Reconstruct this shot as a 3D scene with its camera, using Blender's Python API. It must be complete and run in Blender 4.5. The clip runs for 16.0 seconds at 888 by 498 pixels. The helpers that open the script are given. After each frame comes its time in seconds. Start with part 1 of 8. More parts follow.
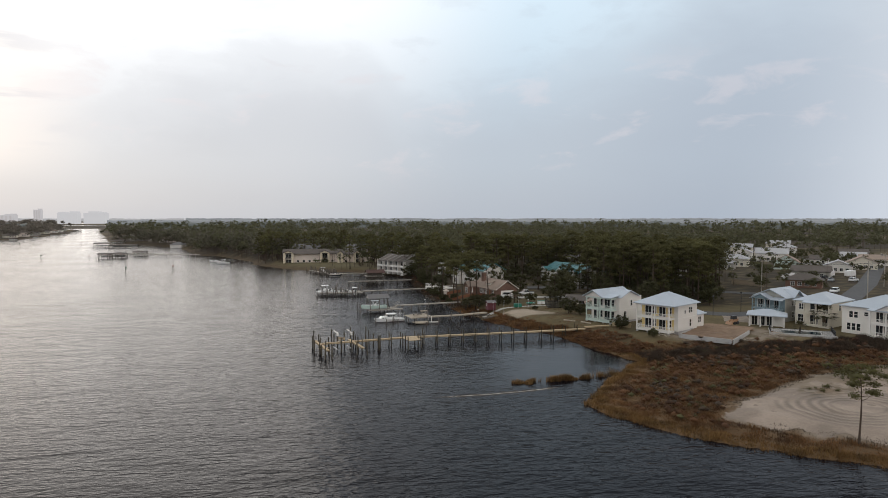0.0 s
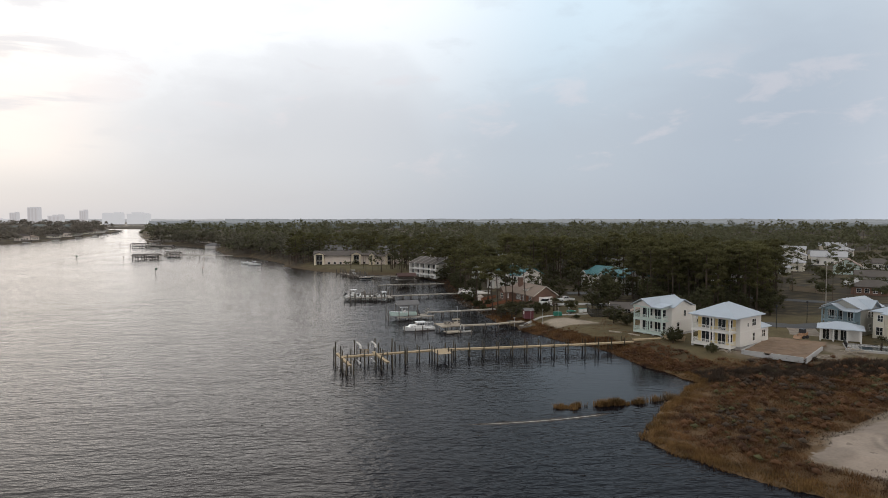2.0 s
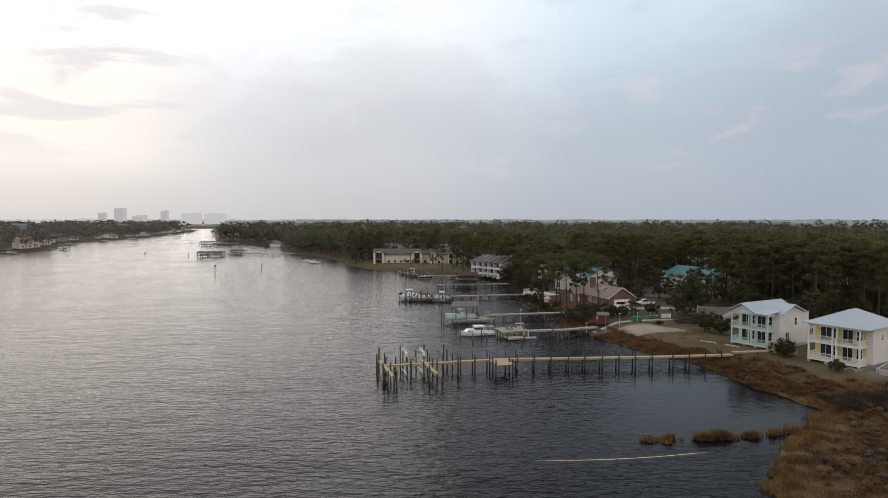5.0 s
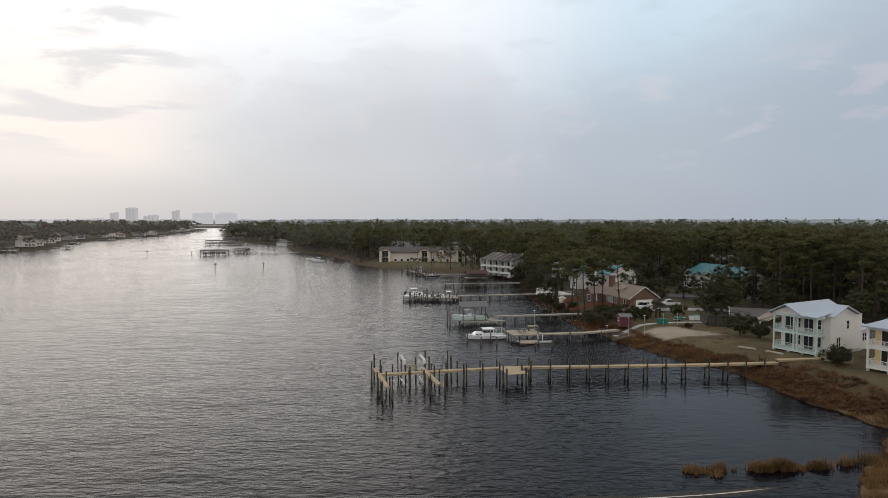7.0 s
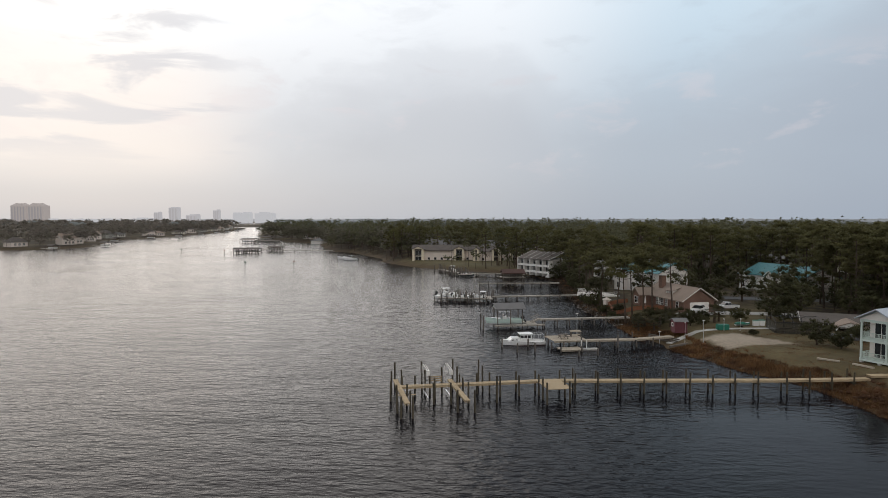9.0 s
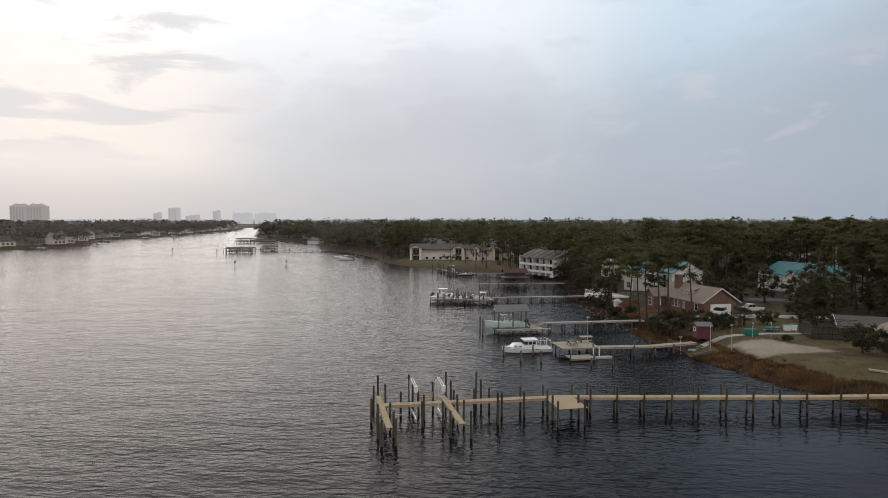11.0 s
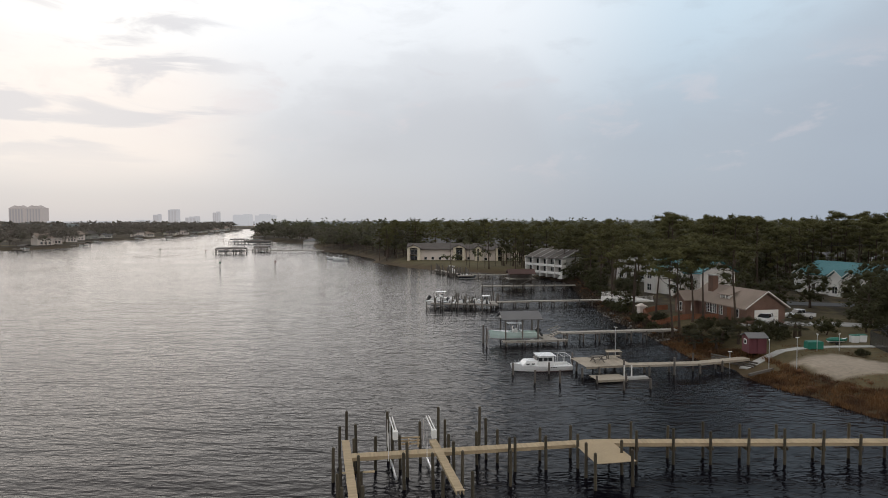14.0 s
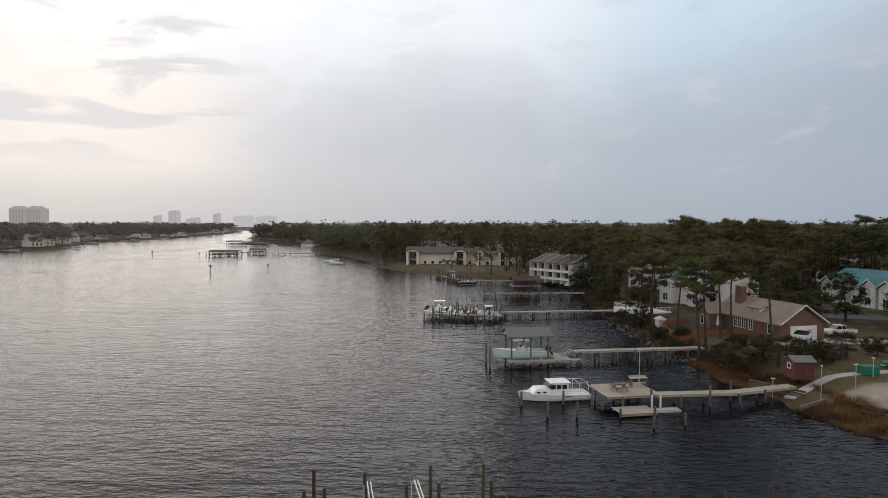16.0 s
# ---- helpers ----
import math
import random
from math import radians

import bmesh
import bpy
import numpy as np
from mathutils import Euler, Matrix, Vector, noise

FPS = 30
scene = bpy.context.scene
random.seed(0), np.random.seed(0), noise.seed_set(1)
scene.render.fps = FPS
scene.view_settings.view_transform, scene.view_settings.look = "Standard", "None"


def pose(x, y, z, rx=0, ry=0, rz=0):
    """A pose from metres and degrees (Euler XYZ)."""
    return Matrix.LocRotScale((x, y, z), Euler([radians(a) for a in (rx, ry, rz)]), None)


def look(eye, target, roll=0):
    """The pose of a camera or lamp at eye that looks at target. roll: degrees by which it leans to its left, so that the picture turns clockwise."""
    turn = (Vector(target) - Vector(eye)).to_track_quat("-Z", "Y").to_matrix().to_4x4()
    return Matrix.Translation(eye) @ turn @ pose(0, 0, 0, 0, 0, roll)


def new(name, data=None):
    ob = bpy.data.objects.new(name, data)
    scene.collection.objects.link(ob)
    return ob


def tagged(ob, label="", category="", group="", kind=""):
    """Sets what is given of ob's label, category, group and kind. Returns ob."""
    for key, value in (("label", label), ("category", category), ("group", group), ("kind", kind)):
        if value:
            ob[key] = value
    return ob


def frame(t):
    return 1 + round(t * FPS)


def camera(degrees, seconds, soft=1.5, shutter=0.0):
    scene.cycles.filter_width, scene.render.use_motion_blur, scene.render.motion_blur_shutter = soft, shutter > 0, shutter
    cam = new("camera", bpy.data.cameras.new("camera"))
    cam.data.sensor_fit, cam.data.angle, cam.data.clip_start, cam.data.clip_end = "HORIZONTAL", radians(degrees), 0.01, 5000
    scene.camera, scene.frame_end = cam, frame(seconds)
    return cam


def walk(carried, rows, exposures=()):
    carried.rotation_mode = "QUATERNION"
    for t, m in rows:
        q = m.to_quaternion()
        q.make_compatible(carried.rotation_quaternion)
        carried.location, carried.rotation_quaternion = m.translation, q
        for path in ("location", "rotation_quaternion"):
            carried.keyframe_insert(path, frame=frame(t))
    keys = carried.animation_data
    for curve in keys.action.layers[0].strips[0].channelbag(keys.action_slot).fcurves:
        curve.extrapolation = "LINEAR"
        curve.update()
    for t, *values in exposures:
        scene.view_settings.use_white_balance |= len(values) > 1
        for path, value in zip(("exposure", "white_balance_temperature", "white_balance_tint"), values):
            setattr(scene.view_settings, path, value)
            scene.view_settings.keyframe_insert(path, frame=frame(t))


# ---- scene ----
cam = camera(69.5, 16.0, soft=0.7)
PATH = [
    (0, (-2.924, -40.714, 27.564), (-2.642, -38.737, 27.465), 0.0),
    (0.5, (-2.412, -37.709, 27.681), (-2.171, -35.726, 27.582), 0.0),
    (1, (-1.863, -34.668, 27.691), (-1.679, -32.678, 27.593), 0.0),
    (1.5, (-1.387, -31.685, 27.754), (-1.215, -29.695, 27.656), 0.0),
    (2, (-0.86, -28.679, 27.71), (-0.687, -26.689, 27.613), 0.0),
    (2.5, (-0.428, -25.785, 27.478), (-0.254, -23.794, 27.381), 0.0),
    (3, (0.199, -22.665, 27.175), (0.372, -20.675, 27.078), 0.0),
    (3.5, (0.557, -19.573, 26.643), (0.726, -17.583, 26.547), 0.1),
    (4, (0.904, -16.712, 26.168), (0.993, -14.716, 26.073), 0.0),
    (4.2, (1.113, -15.728, 26.053), (1.151, -13.731, 25.959), -0.0),
    (6.5, (2.389, -1.512, 24.22), (2.325, 0.484, 24.125), 0.0),
    (7, (2.573, 1.688, 23.816), (2.504, 3.685, 23.722), 0.0),
    (7.5, (2.764, 4.789, 23.478), (2.672, 6.785, 23.382), 0.1),
    (8, (2.844, 7.836, 23.138), (2.719, 9.83, 23.043), 0.0),
    (8.5, (2.911, 10.811, 22.847), (2.754, 12.802, 22.752), -0.0),
    (9, (2.971, 13.909, 22.536), (2.787, 15.899, 22.441), 0.0),
    (11.5, (2.745, 29.61, 20.602), (2.558, 31.599, 20.51), 0.0),
    (12, (2.568, 32.587, 20.1), (2.382, 34.577, 20.008), 0.0),
    (12.5, (2.329, 35.577, 19.671), (2.143, 37.567, 19.58), 0.1),
    (13, (2.187, 38.892, 19.445), (1.998, 40.881, 19.355), -0.0),
    (13.5, (2.039, 42.088, 19.385), (1.849, 44.077, 19.297), -0.0),
    (14, (1.927, 45.303, 19.331), (1.735, 47.292, 19.244), -0.1),
    (14.5, (1.745, 48.382, 19.368), (1.551, 50.371, 19.283), -0.0),
    (15, (1.714, 50.966, 19.399), (1.517, 52.955, 19.317), 0.0),
    (15.5, (1.497, 53.74, 19.544), (1.3, 55.729, 19.463), 0.1),
    (16, (1.242, 56.771, 19.627), (1.046, 58.76, 19.546), 0.1),
]
walk(cam, [(t, look(eye, target, roll)) for t, eye, target, roll in PATH], exposures=[(0.0, 0.22, 6250, 10), (4.0, 0.17, 6230, 10), (7.5, 0.07, 6190, 10), (16.0, 0.02, 6170, 10)])

# ---- world and light ----
SUN_AZ, SUN_EL = 36.0, 19.0     # degrees to the left of +y, and above the horizon
sun_dir = Vector((-math.sin(radians(SUN_AZ)) * math.cos(radians(SUN_EL)), math.cos(radians(SUN_AZ)) * math.cos(radians(SUN_EL)), math.sin(radians(SUN_EL))))


def make_world():
    w = bpy.data.worlds.new("sky")
    scene.world = w
    w.use_nodes = True
    n, l = w.node_tree.nodes, w.node_tree.links
    n.clear()
    out = n.new("ShaderNodeOutputWorld")
    tc = n.new("ShaderNodeTexCoord")

    def math_(op, a, b=None, clamp=False):
        m = n.new("ShaderNodeMath")
        m.operation, m.use_clamp = op, clamp
        for i, v in enumerate((a, b)):
            if v is None:
                continue
            if isinstance(v, (int, float)):
                m.inputs[i].default_value = v
            else:
                l.new(v, m.inputs[i])
        return m.outputs[0]

    def ramp(fac, stops):
        r = n.new("ShaderNodeValToRGB")
        r.color_ramp.interpolation = "EASE"
        while len(r.color_ramp.elements) < len(stops):
            r.color_ramp.elements.new(0.5)
        for e, (p, c) in zip(r.color_ramp.elements, stops):
            e.position, e.color = p, (*c, 1) if len(c) == 3 else c
        l.new(fac, r.inputs[0])
        return r.outputs[0]

    def mix(fac, a, b, kind="MIX"):
        m = n.new("ShaderNodeMix")
        m.data_type, m.blend_type = "RGBA", kind
        for k, v in ((0, fac), (6, a), (7, b)):
            if isinstance(v, (int, float)):
                m.inputs[k].default_value = v
            elif isinstance(v, tuple):
                m.inputs[k].default_value = (*v, 1)
            else:
                l.new(v, m.inputs[k])
        return m.outputs[2]

    # clear sky behind the cloud
    sky = n.new("ShaderNodeTexSky")
    sky.sky_type, sky.sun_disc = "NISHITA", False
    sky.sun_elevation, sky.sun_rotation = radians(SUN_EL), radians(-SUN_AZ)
    sky.air_density, sky.dust_density, sky.ozone_density = 1.0, 2.0, 1.0
    clear = n.new("ShaderNodeBackground")
    clear.inputs[1].default_value = 0.06
    l.new(sky.outputs[0], clear.inputs[0])

    # cloud deck: bright round the veiled sun, blue-grey to the side, raised again behind
    sep = n.new("ShaderNodeSeparateXYZ")
    l.new(tc.outputs["Generated"], sep.inputs[0])
    up = math_("MAXIMUM", sep.outputs[2], 0.0)
    dot = n.new("ShaderNodeVectorMath")
    dot.operation = "DOT_PRODUCT"
    dot.inputs[1].default_value = sun_dir
    l.new(tc.outputs["Generated"], dot.inputs[0])
    near_sun = math_("MULTIPLY_ADD", dot.outputs["Value"], 0.5)
    near_sun.node.inputs[2].default_value = 0.5
    base = ramp(near_sun, CLOUD_BASE)
    low = ramp(up, [(0.0, (1, 1, 1)), (0.10, (0.75, 0.75, 0.75)), (0.34, (0, 0, 0))])
    base = mix(low, base, ramp(near_sun, CLOUD_LOW))
    # bearing (left of +y) and height of each direction in degrees, with edges frayed by drifting noise
    def noise_(scale, detail, rough, stretch, place=(0, 0, 0), distort=0.4):
        mp, t = n.new("ShaderNodeMapping"), n.new("ShaderNodeTexNoise")
        mp.inputs["Scale"].default_value, mp.inputs["Location"].default_value = stretch, place
        t.inputs["Scale"].default_value, t.inputs["Detail"].default_value = scale, detail
        t.inputs["Roughness"].default_value, t.inputs["Distortion"].default_value = rough, distort
        l.new(tc.outputs["Generated"], mp.inputs[0])
        l.new(mp.outputs[0], t.inputs["Vector"])
        return math_("SUBTRACT", t.outputs["Fac"], 0.5)

    def add_scaled(v, k, o):
        m = math_("MULTIPLY_ADD", v, k)
        if isinstance(o, (int, float)):
            m.node.inputs[2].default_value = o
        else:
            l.new(o, m.node.inputs[2])
        return m

    billow, fray = noise_(3.2, 4, 0.5, (1, 1, 2.2), CLOUD_SHIFT), noise_(9.0, 6, 0.6, (1, 1, 2.6), CLOUD_SHIFT)
    el = math_("MULTIPLY", math_("ARCSINE", sep.outputs[2]), 57.296)
    az = math_("MULTIPLY", math_("ARCTAN2", math_("MULTIPLY", sep.outputs[0], -1.0), sep.outputs[1]), 57.296)
    el_w = add_scaled(fray, 7.0, add_scaled(billow, 8.0, el))
    az_w = add_scaled(fray, 5.0, add_scaled(billow, 9.0, az))
    along = add_scaled(az_w, 1 / 120, 0.5)
    # top edge of the grey bank by bearing, as a share of 30 degrees
    top = ramp(along, [((b_ + 60) / 120, (h_ / 30,) * 3) for b_, h_ in BANK_TOP])
    under = math_("SUBTRACT", math_("MULTIPLY", top, 30.0), el_w)
    amount = ramp(add_scaled(under, 1 / 12, 0.5), [(0.28, (0, 0, 0)), (0.52, (0.5, 0.5, 0.5)), (0.95, (1, 1, 1))])
    dark = ramp(near_sun, CLOUD_GREY)
    # unseen sky overhead darkened to dull its reflection in the near water
    base = mix(1.0, base, ramp(up, [(0.32, (1, 1, 1)), (0.55, (0.82, 0.80, 0.78)), (0.8, (0.74, 0.72, 0.70))]), "MULTIPLY")
    cloud = mix(math_("MULTIPLY", amount, 0.45), base, dark)
    # mottling in the bank and above it
    cloud = mix(ramp(billow, [(0.0, (0, 0, 0)), (0.16, (0.22, 0.22, 0.22))]), cloud, dark)
    cloud = mix(ramp(fray, [(0.02, (0, 0, 0)), (0.2, (0.16, 0.16, 0.16))]), cloud, dark)
    # small ragged clouds and peach light low before the bright part
    west = ramp(add_scaled(az, 1 / 120, 0.5), [(0.655, (0, 0, 0)), (0.74, (1, 1, 1))])
    band = ramp(math_("MULTIPLY", el, 1 / 30), [(0.10, (0, 0, 0)), (0.24, (1, 1, 1)), (0.50, (1, 1, 1)), (0.66, (0.15, 0.15, 0.15)), (0.8, (0, 0, 0))])
    blush = ramp(math_("MULTIPLY", el, 1 / 30), [(0.06, (0, 0, 0)), (0.20, (1, 1, 1)), (0.36, (1, 1, 1)), (0.5, (0, 0, 0))])
    cloud = mix(math_("MULTIPLY", math_("MULTIPLY", west, blush), 0.55), cloud, (0.98, 0.86, 0.77))
    rosy = math_("MULTIPLY", ramp(fray, [(0.04, (0, 0, 0)), (0.18, (0.5, 0.5, 0.5))]), blush)
    cloud = mix(math_("MULTIPLY", rosy, 0.5), cloud, (0.80, 0.70, 0.69))
    streaks = noise_(1.0, 5, 0.55, (5.0, 5.0, 26), (1.3, 0.0, 4.6), 0.5)
    ragged = ramp(streaks, [(0.0, (0, 0, 0)), (0.13, (0.8, 0.8, 0.8))])
    cloud = mix(math_("MULTIPLY", math_("MULTIPLY", ragged, band), west), cloud, (0.60, 0.60, 0.63))
    deck = n.new("ShaderNodeBackground")
    deck.inputs[1].default_value = 1.0
    l.new(cloud, deck.inputs[0])
    both = n.new("ShaderNodeMixShader")
    both.inputs[0].default_value = 0.93
    l.new(clear.outputs[0], both.inputs[1])
    l.new(deck.outputs[0], both.inputs[2])
    l.new(both.outputs[0], out.inputs[0])


# radiance of the deck by closeness to the sun (0.5 is a right angle away, 1 at the sun)
# stops below 0.69 are unseen sky, raised and warmed to fill house fronts
CLOUD_BASE = [(0.0, (1.2, 1.11, 0.99)), (0.5, (0.99, 0.95, 0.9)), (0.69, (0.564, 0.63, 0.682)), (0.82, (0.666, 0.78, 0.848)), (0.93, (0.974, 0.98, 0.974)), (0.985, (1.034, 1.025, 1.006)), (1.0, (1.067, 1.04, 0.994))]
CLOUD_LOW = [(0.0, (0.92, 0.92, 0.93)), (0.5, (0.72, 0.75, 0.79)), (0.69, (0.4, 0.44, 0.497)), (0.82, (0.43, 0.47, 0.517)), (0.93, (0.543, 0.555, 0.575)), (0.985, (0.55, 0.56, 0.585)), (1.0, (0.565, 0.57, 0.585))]
CLOUD_GREY = [(0.0, (0.95, 0.95, 0.96)), (0.5, (0.75, 0.77, 0.8)), (0.69, (0.389, 0.43, 0.487)), (0.82, (0.441, 0.46, 0.497)), (0.93, (0.502, 0.5, 0.517)), (1.0, (0.58, 0.57, 0.58))]
CLOUD_SHIFT = (3.1, 0.4, 0.0)
BANK_TOP = [(-60, 20), (-30, 16), (-12, 10), (-6.5, 8.0), (-1.5, 12.5), (6, 13.5), (14, 11.0), (22, 7.0), (34, 6.0), (60, 8)]
make_world()
sun = new("sun", bpy.data.lights.new("sun", "SUN"))
sun.data.energy, sun.data.angle, sun.data.color = 0.95, radians(66), (1.0, 0.88, 0.75)
sun.matrix_world = look(sun_dir * 300, (0, 0, 0))


# ---- materials ----
def mat(name, color, rough=0.7, metal=0.0, var=0.22, s1=0.6, s2=9.0, bump=0.15, bump_scale=20.0, rnd=0.0, island=0.0, attr="", stretch=(1, 1, 1), tint=None, spec=0.5):
    m = bpy.data.materials.new(name)
    m.use_nodes = True
    n, l = m.node_tree.nodes, m.node_tree.links
    b = n["Principled BSDF"]
    b.inputs["Metallic"].default_value = metal
    b.inputs["Specular IOR Level"].default_value = spec
    tc = n.new("ShaderNodeTexCoord")
    mp = n.new("ShaderNodeMapping")
    mp.inputs["Scale"].default_value = stretch
    l.new(tc.outputs["Object"], mp.inputs[0])

    def noise_(scale, detail):
        t = n.new("ShaderNodeTexNoise")
        t.inputs["Scale"].default_value, t.inputs["Detail"].default_value = scale, detail
        l.new(mp.outputs[0], t.inputs["Vector"])
        return t.outputs["Fac"]

    def calc(op, a, b_, c=None):
        k = n.new("ShaderNodeMath")
        k.operation = op
        for i, v in enumerate((a, b_, c)):
            if v is None:
                continue
            if isinstance(v, (int, float)):
                k.inputs[i].default_value = v
            else:
                l.new(v, k.inputs[i])
        return k.outputs[0]

    big, fine = noise_(s1, 3), noise_(s2, 5)
    val = calc("MULTIPLY_ADD", calc("SUBTRACT", big, 0.5), var * 2.4, 1.0)
    val = calc("MULTIPLY_ADD", calc("SUBTRACT", fine, 0.5), var * 2.0, val)
    if rnd:
        info = n.new("ShaderNodeObjectInfo")
        val = calc("MULTIPLY_ADD", calc("SUBTRACT", info.outputs["Random"], 0.5), rnd, val)
    if island:
        geo = n.new("ShaderNodeNewGeometry")
        val = calc("MULTIPLY_ADD", calc("SUBTRACT", geo.outputs["Random Per Island"], 0.5), island, val)
    if attr:
        src = n.new("ShaderNodeAttribute")
        src.attribute_name = attr
        col = src.outputs["Color"]
    else:
        src = n.new("ShaderNodeRGB")
        src.outputs[0].default_value = (*color, 1)
        col = src.outputs[0]
    if tint:
        mx = n.new("ShaderNodeMix")
        mx.data_type = "RGBA"
        l.new(calc("MULTIPLY_ADD", calc("SUBTRACT", noise_(s1 * 2.7, 4), 0.45), 3.5, 0.0), mx.inputs[0])
        mx.inputs[7].default_value = (*tint, 1)
        l.new(col, mx.inputs[6])
        col = mx.outputs[2]
    sc = n.new("ShaderNodeVectorMath")
    sc.operation = "SCALE"
    l.new(col, sc.inputs[0])
    l.new(calc("MAXIMUM", val, 0.15), sc.inputs["Scale"])
    l.new(sc.outputs[0], b.inputs["Base Color"])
    l.new(calc("MULTIPLY_ADD", calc("SUBTRACT", fine, 0.5), 0.2, rough), b.inputs["Roughness"])
    if bump:
        bp = n.new("ShaderNodeBump")
        bp.inputs["Strength"].default_value = min(1.0, bump * 2)
        bp.inputs["Distance"].default_value = 0.03
        l.new(noise_(bump_scale, 4), bp.inputs["Height"])
        l.new(bp.outputs[0], b.inputs["Normal"])
    return m


def lined(m, axis, pitch, depth, sharp=0.12):
    """Adds fine parallel ridges (siding, roof seams) across the given object axis to a material's relief."""
    n, l = m.node_tree.nodes, m.node_tree.links
    b = n["Principled BSDF"]
    tc = n.new("ShaderNodeTexCoord")
    sp = n.new("ShaderNodeSeparateXYZ")
    l.new(tc.outputs["Object"], sp.inputs[0])

    def calc(op, a, v):
        k = n.new("ShaderNodeMath")
        k.operation = op
        l.new(a, k.inputs[0])
        k.inputs[1].default_value = v
        return k.outputs[0]

    saw = calc("FRACT", calc("MULTIPLY", sp.outputs[axis], 1.0 / pitch), 0)
    edge = calc("LESS_THAN", saw, sharp)
    bp = n.new("ShaderNodeBump")
    bp.inputs["Strength"].default_value, bp.inputs["Distance"].default_value = 1.0, depth
    l.new(edge, bp.inputs["Height"])
    old = b.inputs["Normal"].links[0].from_socket if b.inputs["Normal"].is_linked else None
    if old:
        l.new(old, bp.inputs["Normal"])
    l.new(bp.outputs[0], b.inputs["Normal"])
    return m


def water_material():
    m = bpy.data.materials.new("water")
    m.use_nodes = True
    n, l = m.node_tree.nodes, m.node_tree.links
    b = n["Principled BSDF"]
    b.inputs["Base Color"].default_value = (0.0042, 0.0038, 0.0062, 1)
    b.inputs["Specular IOR Level"].default_value = 0.12
    b.inputs["IOR"].default_value = 1.33
    tc = n.new("ShaderNodeTexCoord")
    # calmer water in the lee of the bank
    lee = n.new("ShaderNodeAttribute")
    lee.attribute_name = "lee"
    chop = n.new("ShaderNodeMapRange")
    chop.inputs[3].default_value, chop.inputs[4].default_value = 1.0, 0.2
    l.new(lee.outputs["Fac"], chop.inputs[0])
    prev = None
    for scale, detail, dist, stretch, turn in ((0.035, 2, 0.50, (1, 2.6, 1), 4), (0.085, 2, 0.36, (1, 2.6, 1), -5), (0.24, 2, 0.22, (1, 2.5, 1), 9), (0.55, 2, 0.27, (1, 2.4, 1), -6), (1.25, 2, 0.09, (1, 2.2, 1), 8)):
        mp = n.new("ShaderNodeMapping")
        mp.inputs["Scale"].default_value = stretch
        mp.inputs["Rotation"].default_value = (0, 0, radians(turn))
        l.new(tc.outputs["Object"], mp.inputs[0])
        t = n.new("ShaderNodeTexNoise")
        t.inputs["Scale"].default_value, t.inputs["Detail"].default_value = scale, detail
        t.inputs["Distortion"].default_value = 0.3
        l.new(mp.outputs[0], t.inputs["Vector"])
        bp = n.new("ShaderNodeBump")
        bp.inputs["Distance"].default_value = dist * WAVES
        l.new(chop.outputs[0], bp.inputs["Strength"])
        l.new(t.outputs["Fac"], bp.inputs["Height"])
        if prev:
            l.new(prev, bp.inputs["Normal"])
        prev = bp.outputs[0]
    l.new(prev, b.inputs["Normal"])
    # calmer and ruffled patches
    t = n.new("ShaderNodeTexNoise")
    t.inputs["Scale"].default_value, t.inputs["Detail"].default_value = 0.02, 3
    l.new(tc.outputs["Object"], t.inputs["Vector"])
    r = n.new("ShaderNodeMapRange")
    r.inputs[1].default_value, r.inputs[2].default_value, r.inputs[3].default_value, r.inputs[4].default_value = 0.35, 0.65, 0.09, 0.18
    l.new(t.outputs["Fac"], r.inputs[0])
    l.new(r.outputs[0], b.inputs["Roughness"])
    return m


